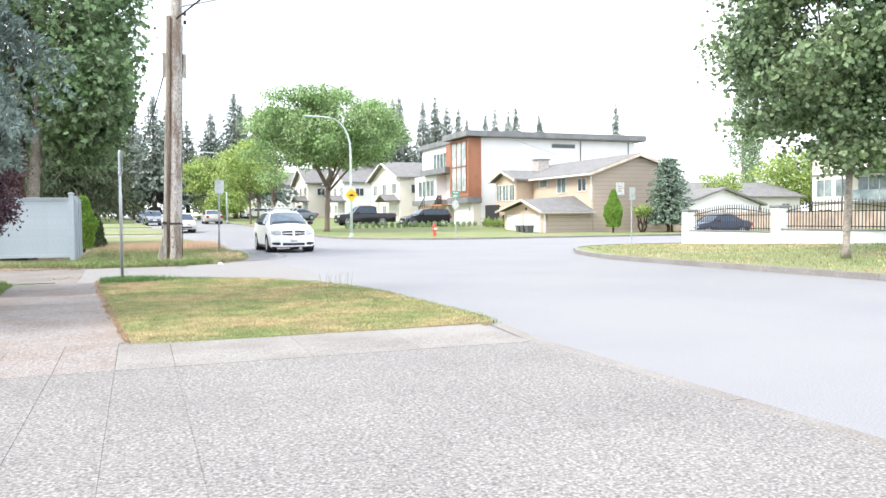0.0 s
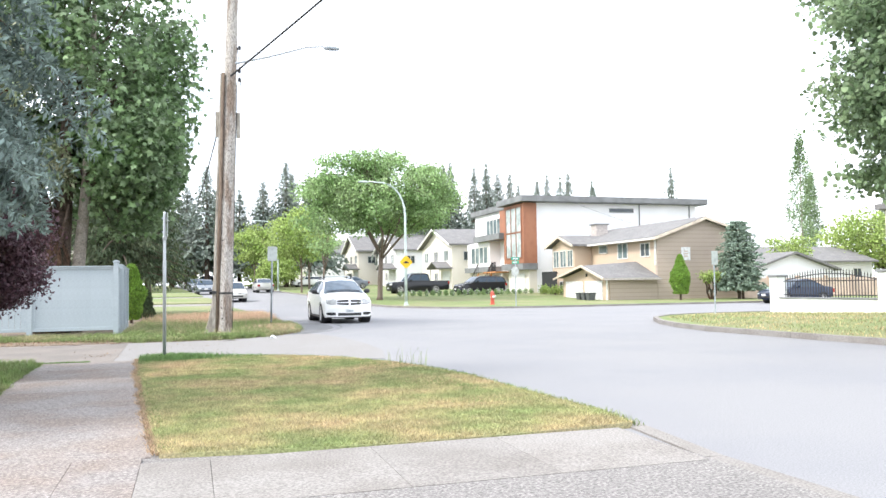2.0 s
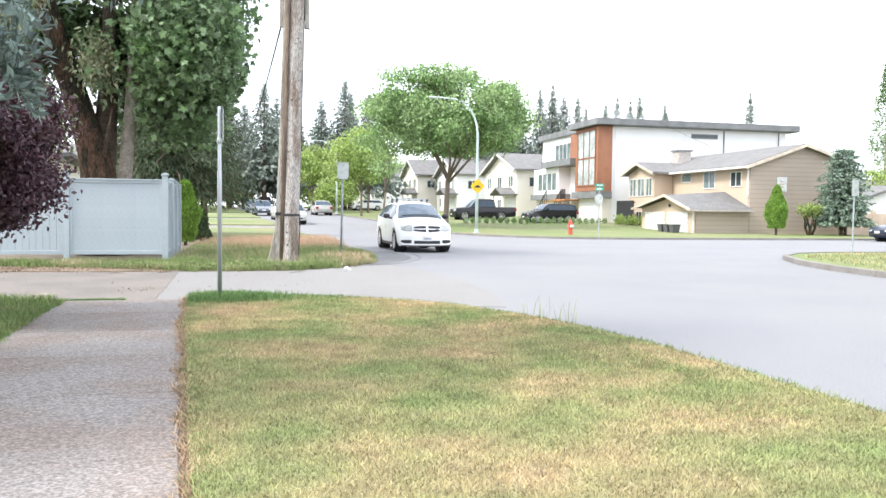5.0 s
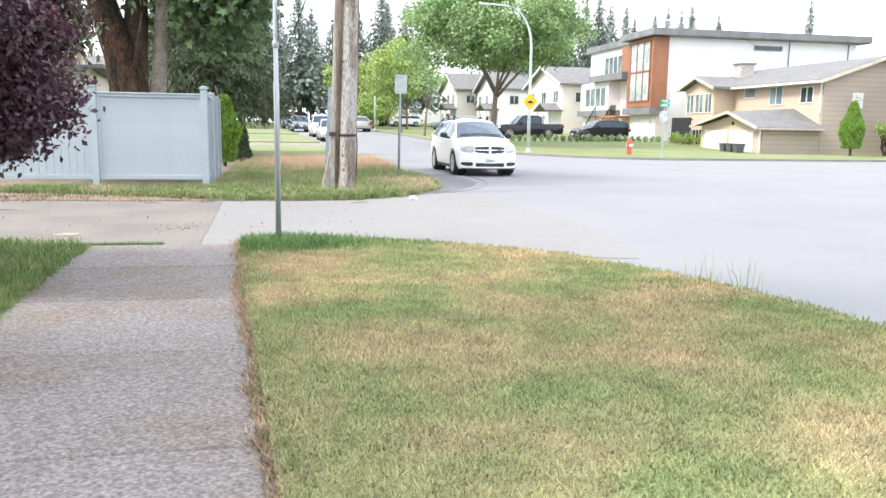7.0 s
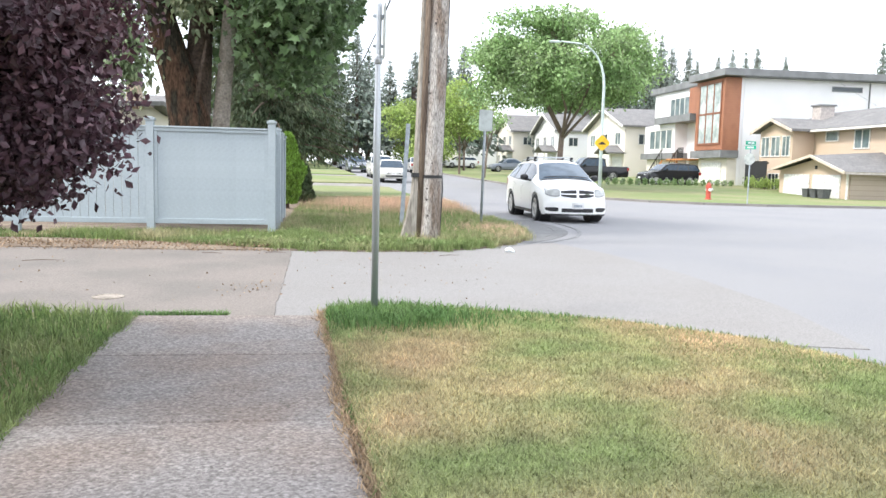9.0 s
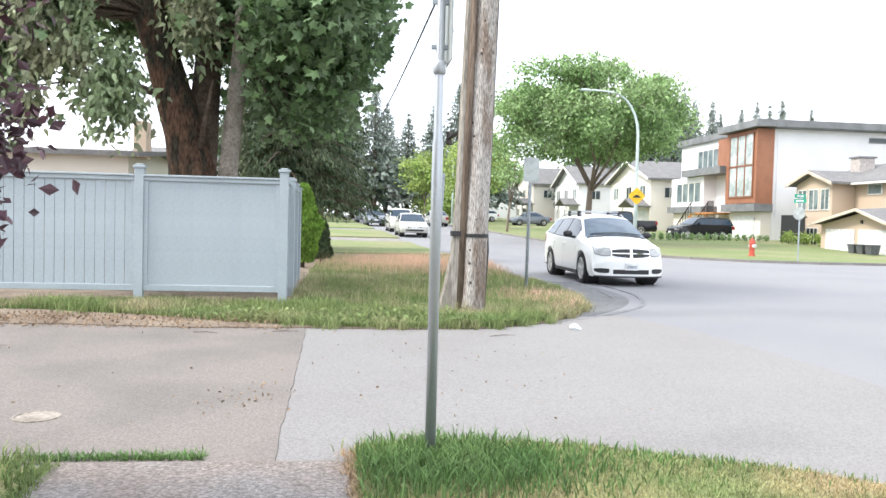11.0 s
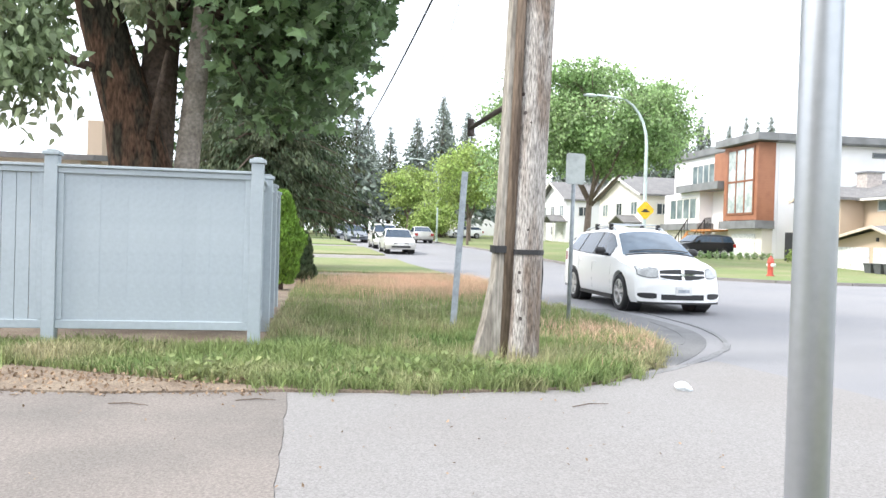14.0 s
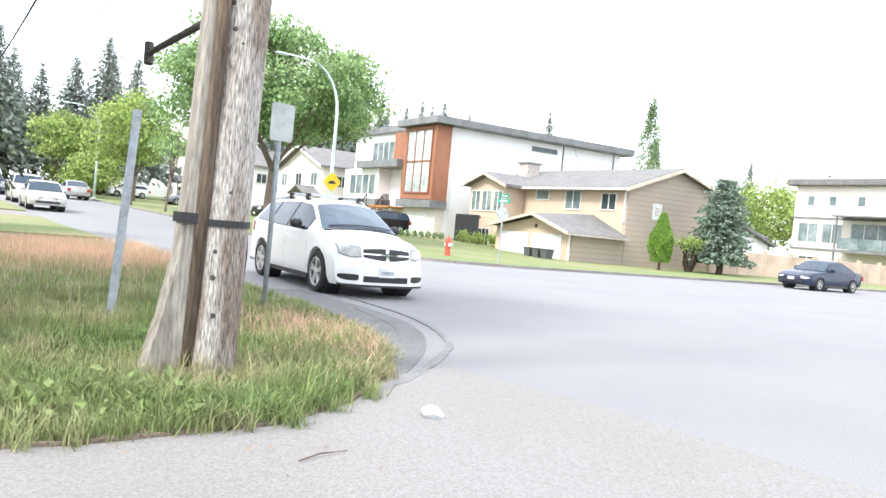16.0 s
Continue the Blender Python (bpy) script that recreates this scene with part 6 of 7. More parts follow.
def plain_house(x, y, w, d, hh, roof_h, wall, label, along="x", win_rows=2, group="houses up the street", garage=True):
    """A simpler house of the street, further off; its front faces -x."""
    z = gz(y) + 0.02
    h = Shell("house", (x, y, z), label, group=group)
    h.box("wall", x, x + w, y, y + d, z - 0.1, z + hh, wall)
    bm = bmesh.new()
    ridge = side_prism(bm, [(y, z + hh), (y + d / 2, z + hh + roof_h), (y + d, z + hh)], "x", x + 0.1, x + w - 0.1) if along == "x" else side_prism(bm, [(x, z + hh), (x + w / 2, z + hh + roof_h), (x + w, z + hh)], "y", y + 0.1, y + d - 0.1)
    h.mesh("gable", bm, wall)
    r = h.mesh("roof", gable(bmesh.new(), x, x + w, y, y + d, z + hh - 0.15, z + hh + roof_h, along, 0.5), SHINGLE)
    if along == "x":
        h.mesh("barge_board", side_prism(bmesh.new(), [(y - 0.55, z + hh - 0.22), (y + d / 2, z + hh + roof_h - 0.06), (y + d + 0.55, z + hh - 0.22), (y + d + 0.55, z + hh - 0.0), (y + d / 2, z + hh + roof_h + 0.16), (y - 0.55, z + hh - 0.0)], "x", x - 0.6, x - 0.51), TRIM, r)
    n = max(2, int(d // 3.2))
    for k in range(n):
        a = y + d * (k + 0.5) / n
        if win_rows > 1:
            h.window("x", x, a - 0.8, a + 0.8, z + hh - 1.9, z + hh - 0.6, 2, 1, WINDOW_DARK if k % 2 else WINDOW)
        if k and hh > 4:
            h.window("x", x, a - 0.7, a + 0.7, z + 0.9, z + 2.0, 2, 1, WINDOW_DARK)
    if garage:
        h.box("garage_door", x - 0.06, x - 0.01, y + 0.6, y + 3.4, z, z + 2.1, DOOR_WHITE)
        h.mesh("porch_roof", gable(bmesh.new(), x - 1.6, x - 0.02, y + 0.2, y + 4.0, z + 2.35, z + 3.1, "x", 0.2, 0.15), SHINGLE)
        for yy in (y + 0.3, y + 3.8):
            h.box("porch_post", x - 1.5, x - 1.35, yy, yy + 0.15, z, z + 2.36, TRIM)
    k = max(1, int(w // 4))
    for i in range(k):
        a = x + w * (i + 0.5) / k
        h.window("y", y, a - 0.6, a + 0.6, z + hh - 1.9, z + hh - 0.8, 2, 1, WINDOW_DARK)
    return h


plain_house(29.5, 90, 12, 12, 5.2, 2.0, STUCCO_CREAM, "cream two-storey house with a low gable roof")
plain_house(27.0, 106, 12, 11, 5.0, 2.2, STUCCO, "white two-storey house with a dark gabled roof")
plain_house(25.0, 121, 12, 11, 5.2, 2.4, STUCCO_CREAM, "cream house with a dark gabled roof")
plain_house(22.0, 138, 12, 12, 5.2, 2.4, STUCCO, "pale house far up the street")
plain_house(18.0, 158, 12, 12, 5.2, 2.4, STUCCO_CREAM, "cream house far up the street")
plain_house(-22, 96, 12, 12, 5.0, 2.2, STUCCO_CREAM, "pale house behind trees", garage=False)
low = plain_house(-22, 44, 14.2, 10, 3.5, 0.3, STUCCO_CREAM, "low tan bungalow seen over the fence", win_rows=1, garage=False)
low.box("chimney", -7.8, -7.35, 44.6, 45.4, 3.4, 4.75, TAN)
plain_house(46.5, 60, 8.5, 8, 2.1, 1.35, STUCCO, "low pale bungalow with a grey shingle roof", along="y", garage=False)
plain_house(54, 76, 22, 10, 2.9, 1.7, STUCCO, "long low white house with a grey roof", along="x", garage=False)


def cream_house():
    z = 0.3
    h = Shell("house", (76, 60, z), "three-storey cream house with dark trim and a glazed balcony")
    h.box("wall", 70, 82, 50, 68.3, z, 8.6, STUCCO_CREAM)
    h.box("roof", 69.3, 82.7, 49.3, 69.0, 8.61, 9.25, SHINGLE, bevel=0.1)
    h.box("trim_band", 69.93, 69.99, 50, 68.4, 5.45, 5.65, FASCIA)
    h.box("trim_band", 69.93, 69.99, 50, 68.4, 2.5, 2.7, FASCIA)
    for a0, a1 in ((65.6, 67.7), (63.2, 65.2)):
        h.window("x", 70, a0, a1, 3.2, 5.1, 2, 1, WINDOW)
    for a0 in (66.2, 64.0, 61.2, 57.5):
        h.window("x", 70, a0, a0 + 0.8, 6.7, 7.7, 1, 1, WINDOW)
    h.window("x", 70, 65.6, 67.4, 0.9, 1.9, 2, 1, WINDOW_DARK)
    h.window("x", 70, 58.5, 62.4, 2.8, 5.2, 3, 1, WINDOW)
    deck = h.box("balcony", 68.2, 69.92, 52, 62.9, 2.45, 2.7, FASCIA)
    for k in range(5):
        h.box("balcony_glass", 68.22, 68.25, 52.1 + 2.1 * k, 54.1 + 2.1 * k, 2.75, 3.75, WINDOW, deck)
    for y in (52.05, 57.4, 62.7):
        h.box("balcony_post", 68.2, 68.34, y, y + 0.14, 2.71, 5.6, FASCIA, deck)
        h.box("balcony_post", 68.2, 68.34, y, y + 0.14, z, 2.44, FASCIA, deck)
    h.box("balcony_roof", 68.0, 69.92, 51.7, 63.2, 5.66, 5.8, FASCIA, deck)


cream_house()


def tan_wall():
    root = thing("garden_wall", (39, 52.2, 0.05), 0, "tan panelled concrete fence along the side street", "wall")
    for k in range(14):
        part("wall_panel", boxed(0.15 + 2.6 * k, 2.55 + 2.6 * k, -0.05, 0.05, 0, 1.5, 0.01), WALL_TAN, root)
        part("wall_pier", boxed(-0.12 + 2.6 * k, 0.14 + 2.6 * k, -0.11, 0.11, 0, 1.68, 0.015), WALL_TAN, root)


tan_wall()


def white_wall():
    """Low rendered wall with piers and black iron railings along the corner lot."""
    root = thing("garden_wall", (22.25, 28.55, 0.0), 0, "white rendered garden wall with piers and black iron railings", "wall")
    piers = [0.0, -5.0, -10.2, -15.6, -21.2]
    for k, y in enumerate(piers):
        zb = 0.05 + lot_rise(22.25, 28.55 + y)
        top = 1.55 + 0.09 * k
        p = part("pier", boxed(-0.21, 0.21, y - 0.21, y + 0.21, zb - 0.3, top - 0.09, 0.01), WALL_WHITE, root)
        part("pier_cap", boxed(-0.26, 0.26, y - 0.26, y + 0.26, top - 0.088, top, 0.02), FASCIA, p)
    bar = boxed(-0.011, 0.011, -0.011, 0.011, 0, 1.0)
    bmesh.ops.create_cone(bar, cap_ends=True, segments=4, radius1=0.026, radius2=0.002, depth=0.09, matrix=Matrix.Translation((0, 0, 1.05)))
    me = bpy.data.meshes.new("railing_bar")
    bar.to_mesh(me)
    bar.free()
    me.materials.append(IRON)
    for k, (a, b) in enumerate(zip(piers, piers[1:])):
        zt = 0.66 + 0.10 * k
        wall = part("low_wall", boxed(-0.12, 0.12, b + 0.212, a - 0.212, -0.25, zt, 0.01), WALL_WHITE, root)
        part("coping", boxed(-0.16, 0.16, b + 0.215, a - 0.215, zt + 0.002, zt + 0.05, 0.01), FASCIA, wall)
        n = 34
        for i in range(n):
            y = b + 0.4 + (a - b - 0.8) * i / (n - 1)
            h = 0.72 + 0.22 * math.sin(math.pi * i / (n - 1))
            m = Matrix.Translation((0, y, zt + 0.05)) @ Matrix.Diagonal((1, 1, h, 1))
            shared("railing_bar", me, m, root)
        for s in (0.12, 0.62):
            part("rail", boxed(-0.016, 0.016, b + 0.3, a - 0.3, zt + s, zt + s + 0.03), IRON, wall)
        arc = [(0, b + 0.4 + (a - b - 0.8) * t, zt + 0.12 + 0.55 + 0.22 * math.sin(math.pi * t)) for t in np.linspace(0, 1, 15)]
        part("rail", tube(bmesh.new(), arc, 0.016, 5), IRON, wall)


white_wall()

# wheeled bins before the garage
for k in range(3):
    b = thing("wheelie_bin", (27.9, 54.0 + 0.75 * k, 0.14), 0, "low dark grey bin before the garage doors", "bin", "bins before the garage")
    bm = boxed(-0.26, 0.26, -0.28, 0.28, 0.03, 0.5)
    for v in bm.verts:
        if v.co.z < 0.1:
            v.co.x *= 0.8
            v.co.y *= 0.8
    part("bin_body", bm, BIN, b)
    part("lid", boxed(-0.29, 0.29, -0.31, 0.31, 0.502, 0.56, 0.02), BIN, b)

# ---- trees and shrubs ----
rngs = np.random.default_rng(5)

# old maple behind the fence: two stems, one dark and leaning, one pale and upright


def old_maple():
    base = (-3.0, 30.6, 0.05)
    rng = np.random.default_rng(21)
    root = thing("maple_tree", base, 0, "old maple with a dark leaning and a pale upright stem", "tree")
    rr = random.Random(2)
    dark = tube(bmesh.new(), [(0.0, 0, 0), (-0.02, 0, 1.0), (-0.05, 0.05, 2.2), (-0.2, 0.08, 2.9), (-0.5, 0.1, 3.9), (-0.95, 0.1, 5.3), (-1.5, 0.0, 7.4), (-1.8, -0.2, 10)], [0.62, 0.5, 0.43, 0.38, 0.34, 0.3, 0.24, 0.1], 18, 0.1, rr)
    part("trunk", dark, BARK_RED, root, "dark flaking leaning stem", smooth=True)
    pale = tube(bmesh.new(), [(0.5, -0.2, 0), (0.62, -0.25, 1.5), (0.76, -0.3, 3.0), (0.9, -0.3, 4.6), (1.0, -0.2, 7), (1.05, 0, 10.5)], [0.26, 0.2, 0.17, 0.155, 0.13, 0.06], 12, 0.05, rr)
    part("trunk", pale, BARK_PALE, root, "pale grey upright stem", smooth=True)
    mid = tube(bmesh.new(), [(0.0, 0.4, 0), (0.0, 0.4, 2.0), (0.15, 0.5, 4.5), (0.2, 0.6, 8)], [0.42, 0.34, 0.26, 0.1], 10, 0.06, rr)
    part("trunk", mid, BARK, root, smooth=True)
    wood = bmesh.new()
    tube(wood, [(0.15, -0.3, 2.6), (0.3, -0.45, 3.3), (0.42, -0.5, 3.9)], [0.06, 0.05, 0.03], 6)
    cs = np.concatenate([
        clumps(rng, 130, (1.4, 0.0, 8.4), (3.1, 3.4, 4.2), 0.5, 0.1),
        clumps(rng, 90, (2.0, 0.2, 5.0), (2.5, 2.8, 1.9), 0.4, 0.1),
        clumps(rng, 46, (-2.6, -1.9, 5.0), (1.2, 0.9, 1.8), 0.1, 0.0),
        clumps(rng, 34, (2.2, -2.3, 5.4), (1.9, 0.7, 1.3), 0.1, 0.0),
        clumps(rng, 46, (-1.2, 1.6, 5.9), (1.9, 0.7, 1.3), 0.0, 0.0),
        clumps(rng, 80, (-2.4, 0.5, 10.6), (4.0, 3.4, 3.4), 0.5, 0.1),
    ])
    heads = np.array([(-0.48, 0.1, 3.6), (-0.9, 0.1, 5.2), (-1.5, 0, 7.4), (0.9, -0.3, 4.6), (1.0, -0.2, 7), (0.15, 0.5, 4.5), (0.2, 0.6, 8)])
    for q in cs[::2]:
        hd = heads[np.argmin(np.linalg.norm(heads - q, axis=1) + rng.uniform(0, 1.5))]
        tube(wood, limb_path(rng, hd, q, 0.06, 4), [0.05, 0.035, 0.02, 0.006], 5)
    tagged(part("branchwork", wood, BARK, root, smooth=True), kind="stuff")
    per = 108
    pos = np.repeat(cs, per, 0) + rng.normal(size=(len(cs) * per, 3)) * np.array([0.48, 0.48, 0.36])
    pos = pos[pos[:, 2] > np.where(pos[:, 0] < 1.0, 1.9, 2.85)]
    stems = (pos[:, 0] > -0.9 - 0.3 * (pos[:, 2] - 2.3)) & (pos[:, 0] < 1.15) & (pos[:, 1] < 0.5) & (pos[:, 2] < 7.5)
    pos = pos[~stems | (rng.uniform(size=len(pos)) < 0.06)]
    pos = pos[pos[:, 0] < 3.25 + 0.33 * (pos[:, 2] - 3.7) + rng.uniform(-0.3, 0.3, len(pos))]
    leaves("crown", pos, 0.185, LEAF_MAPLE, rng, root, PALMATE, np.array([0.05, -0.45, 0.7]), 0.5)
    # pale seed-hung sprays that droop on the lane side
    cs2 = np.concatenate([clumps(rng, 44, (-2.3, -2.6, 4.7), (1.3, 0.9, 1.9), 0.1, -0.2), clumps(rng, 14, (-1.4, -2.8, 7.5), (1.6, 0.9, 1.8), 0.2, -0.2), clumps(rng, 14, (-0.85, -2.6, 3.4), (0.4, 0.4, 1.1), 0.0, -0.5), clumps(rng, 18, (-4.4, -1.8, 5.4), (1.9, 1.2, 2.2), 0.2, 0.0), clumps(rng, 9, (0.1, -0.9, 5.2), (0.45, 0.4, 1.1), 0.1, -0.5)])
    pos = np.repeat(cs2, 90, 0) + rng.normal(size=(len(cs2) * 90, 3)) * np.array([0.2, 0.2, 0.28])
    leaves("hanging_foliage", pos, 0.15, LEAF_PALE, rng, root, DROOP, np.array([0, -0.3, 0.6]), 1.6)


old_maple()


def dark_conifers():
    for i, (x, y, hgt, r, whorls, per) in enumerate(((-2.0, 41.5, 8.5, 3.2, 38, 13), (-3.2, 47, 9.5, 3.2, 30, 10), (-1.2, 48.5, 8.0, 2.4, 28, 9))):
        conifer("conifer", (x, y, gz(y)), hgt, r, NEEDLE_DARK, 30 + i, "dense dark conifer behind the fence", whorls, per, 54 if i == 0 else 26, 0.2 if i == 0 else 0.26, 0.26, 0.27, "dark conifers behind the fence", 0.12, 0.3, None, NEEDLE, 0.5, hang=0.9)


dark_conifers()


def column_cedar(name, loc, h, r, leaf, seed, label, n=5200, size=0.13, point=1.6):
    """A clipped column or cone of upright sprays."""
    rng = np.random.default_rng(seed)
    root = thing(name, loc, 0, label, "shrub")
    part("stem", tube(bmesh.new(), [(0, 0, -0.05), (0, 0, h * 0.8)], [0.06, 0.02], 6), BARK, root)
    t = rng.uniform(0.0, 1.0, n)
    rad = r * (1 - t ** point) ** 0.6 * (0.75 + 0.35 * np.minimum(1, t * 6)) * (0.9 + 0.16 * np.sin(9 * t + rng.uniform(0, 6)))
    a = rng.uniform(0, 2 * np.pi, n)
    lump = np.array([0.9 + 0.25 * noise.noise(Vector((math.cos(q) * 2.2, math.sin(q) * 2.2, z * 5))) for q, z in zip(a, t)])
    rad *= lump * rng.uniform(0.78, 1.04, n)
    pos = np.stack((np.cos(a) * rad, np.sin(a) * rad, 0.06 + t * h), 1)
    along = np.stack((np.cos(a) * 0.45, np.sin(a) * 0.45, np.full(n, 1.0)), 1)
    # solid core in dark needle colour, painting the shade within the column
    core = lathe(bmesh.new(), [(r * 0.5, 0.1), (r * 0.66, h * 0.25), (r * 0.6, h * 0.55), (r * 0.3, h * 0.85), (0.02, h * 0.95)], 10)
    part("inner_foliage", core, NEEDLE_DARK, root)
    leaves("crown", pos, size, leaf, rng, root, DIAMOND, np.stack((np.cos(a), np.sin(a), 0 * a), 1), 0, along)
    return root


column_cedar("cedar_shrub", (-1.2, 36.4, 0.09), 2.08, 0.46, NEEDLE_BRIGHT, 3, "bright green clipped cedar column at the fence end", 7500, 0.11, 4.0)
column_cedar("cedar_shrub", (-0.75, 38.2, 0.09), 1.15, 0.3, NEEDLE_DARK, 4, "small dark shrub beside the cedar", 1800, 0.12)
column_cedar("cedar_shrub", (32.9, 50.5, 0.45), 2.65, 0.74, NEEDLE_BRIGHT, 6, "bright green egg-shaped cedar before the siding", 9000, 0.13, 1.5)
part("trunk", tube(bmesh.new(), [(0, 0, -0.5), (0, 0, 0.3)], [0.09, 0.07], 7), BARK, bpy.data.objects["cedar_shrub.002"])


def purple_plum():
    rng = np.random.default_rng(8)
    root = thing("plum_tree", (-2.55, 17.0, 0.04), 0, "purple-leaved plum overhanging the footpath side", "tree")
    wood = bmesh.new()
    cs = np.concatenate([clumps(rng, 330, (-0.02, 0.0, 2.2), (1.52, 1.4, 1.45), 0.5, -0.1, 1.1), clumps(rng, 60, (-0.9, 0.6, 1.9), (1.5, 1.2, 1.3), 0.2, 0.0, 1.1), clumps(rng, 170, (-0.02, 0.1, 1.5), (1.42, 1.2, 0.8), 0.45, -0.1, 1.1)])
    for k in range(5):
        a = k * 1.3
        tube(wood, [(0.08 * math.cos(a), 0.08 * math.sin(a), 0), (0.3 * math.cos(a), 0.3 * math.sin(a), 0.9), (0.8 * math.cos(a), 0.8 * math.sin(a), 2.4)], [0.07, 0.05, 0.02], 6)
    for q in cs[::3]:
        tube(wood, limb_path(rng, (q[0] * 0.35, q[1] * 0.35, q[2] * 0.6), q, 0.05, 3), [0.02, 0.012, 0.004], 4)
    tagged(part("branchwork", wood, BARK, root), kind="stuff")
    pos = np.repeat(cs, 240, 0) + rng.normal(size=(len(cs) * 240, 3)) * np.array([0.105, 0.105, 0.09])
    out = pos - np.array([0, 0, 2.2])
    out /= np.linalg.norm(out, axis=1)[:, None]
    leaves("crown", pos, 0.060, LEAF_PURPLE, rng, root, DIAMOND, out * 0.6 + np.array([0, 0, 0.5]), 0.3)


purple_plum()


def blue_cedar():
    """Weeping blue cedar: long drooping limbs hung with short tufts."""
    rng = np.random.default_rng(12)
    root = thing("cedar_tree", (-3.35, 14.3, 0.04), 0, "tall weeping blue-grey cedar beside the driveway", "tree")
    part("trunk", tube(bmesh.new(), [(0, 0, -0.1), (0.1, 0, 3), (0, 0, 6.5), (0, 0, 9.0)], [0.32, 0.26, 0.14, 0.02], 12), BARK, root, smooth=True)
    wood, P, D = bmesh.new(), [], []
    for k in range(92):
        open_side = k % 5 > 0
        z0 = 2.7 + 5.9 * (k / 92)
        a = math.radians(-135 + (k * 137.5) % 150) if open_side else math.radians(100 + (k * 61) % 120)
        r = (4.25 - 0.25 * z0) * rng.uniform(0.65, 1.08)
        d = np.array([math.cos(a), math.sin(a), 0])
        drop = rng.uniform(0.38, 0.62)
        pts = [np.array([0, 0, z0]) + d * r * t + np.array([0, 0, 0.35 * r * t * (1 - t) - drop * r * t ** 1.8]) for t in np.linspace(0, 1, 7)]
        bare = [i for i in range(7) if i < 2 or (pts[i][2] > 2.35 and (pts[i][1] < 0.4 or pts[i][2] > 3.6))]
        if bare[-1] == len(bare) - 1:
            tube(wood, [tuple(pts[i]) for i in bare], [[0.045, 0.035, 0.028, 0.02, 0.014, 0.009, 0.004][i] for i in bare], 5)
        for j in range(1, 7):
            for s in range(7 if open_side else 2):
                q = pts[j - 1] + (pts[j] - pts[j - 1]) * rng.uniform()
                ln = rng.uniform(0.4, 1.15)
                sd = np.array([-d[1], d[0], 0]) * rng.choice([-1, 1]) * rng.uniform(0.05, 0.5) + d * rng.uniform(0.5, 1.0) + np.array([0, 0, -rng.uniform(0.35, 0.85)])
                sd /= np.linalg.norm(sd)
                for u in np.linspace(0.03, 1, int(27 * ln) + 4):
                    p = q + sd * ln * u + np.array([0, 0, -0.12 * u * u])
                    for _ in range(2):
                        out = rng.normal(size=3)
                        out -= sd * (out @ sd)
                        P.append(p)
                        D.append(sd * 0.5 + out / (np.linalg.norm(out) + 1e-6))
    tagged(part("branchwork", wood, BARK, root), kind="stuff")
    P, D = np.array(P), np.array(D)
    keep = ((P[:, 2] > 2.35) | (P[:, 0] < 2.6)) & ((P[:, 2] > 1.95) | (P[:, 0] < 1.9)) & (P[:, 2] > 1.6) & ((P[:, 1] < 0.6) | (P[:, 2] > 3.3))
    leaves("foliage", P[keep], 0.108, NEEDLE_BLUE, rng, root, NEEDLE, None, 0.0, D[keep])
    # darker needles near the trunk, colouring in the shade inside the crown
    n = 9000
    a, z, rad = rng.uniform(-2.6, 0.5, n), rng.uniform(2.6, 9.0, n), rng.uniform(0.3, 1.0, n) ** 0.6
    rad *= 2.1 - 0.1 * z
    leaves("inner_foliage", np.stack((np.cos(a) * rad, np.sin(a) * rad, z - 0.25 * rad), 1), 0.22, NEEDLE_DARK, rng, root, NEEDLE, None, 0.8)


blue_cedar()

broadleaf("locust_tree", (14.3, 61.1, gz(61.1) + 0.09), (0.15, 0, 3.5), (0.3, 0, 7.6), (6.9, 6.0, 3.6), 300, 190, 0.5, 0.22, LEAF_LOCUST, BARK_STREET, 0.19, 41, "broad bright green street tree with feathery leaves", DIAMOND, 0.7, 6, gap=0.25, hollow=0.45, twigs=220, flat=0.5, under=5.2)
broadleaf("street_tree", (16.6, 15.6, 0.3), (0.1, 0, 2.3), (0.1, 0.2, 6.0), (3.1, 3.3, 4.5), 360, 190, 0.34, 0.115, LEAF_STREET, BARK_PALE, 0.085, 43, "dense round-headed maple on the corner lawn", LOBED, 0.35, 8, gap=-0.1, hollow=0.4, twigs=90)
broadleaf("street_tree", (11.6, 84, gz(84)), (0, 0, 2.5), (-0.3, 0, 5.8), (3.2, 3.2, 3.0), 110, 60, 0.6, 0.3, LEAF_YELLOWGREEN, BARK_STREET, 0.10, 44, "bright yellow-green street tree", DIAMOND, 0.4, 6, "street trees up the road")
broadleaf("street_tree", (12.4, 76, gz(76)), (0.2, 0, 2.4), (0.4, 0, 5.6), (1.6, 1.7, 2.6), 26, 40, 0.5, 0.26, LEAF_LOCUST, BARK_STREET, 0.09, 45, "sparse half-bare street tree", DIAMOND, 0.3, 7, "street trees up the road", gap=0.2)
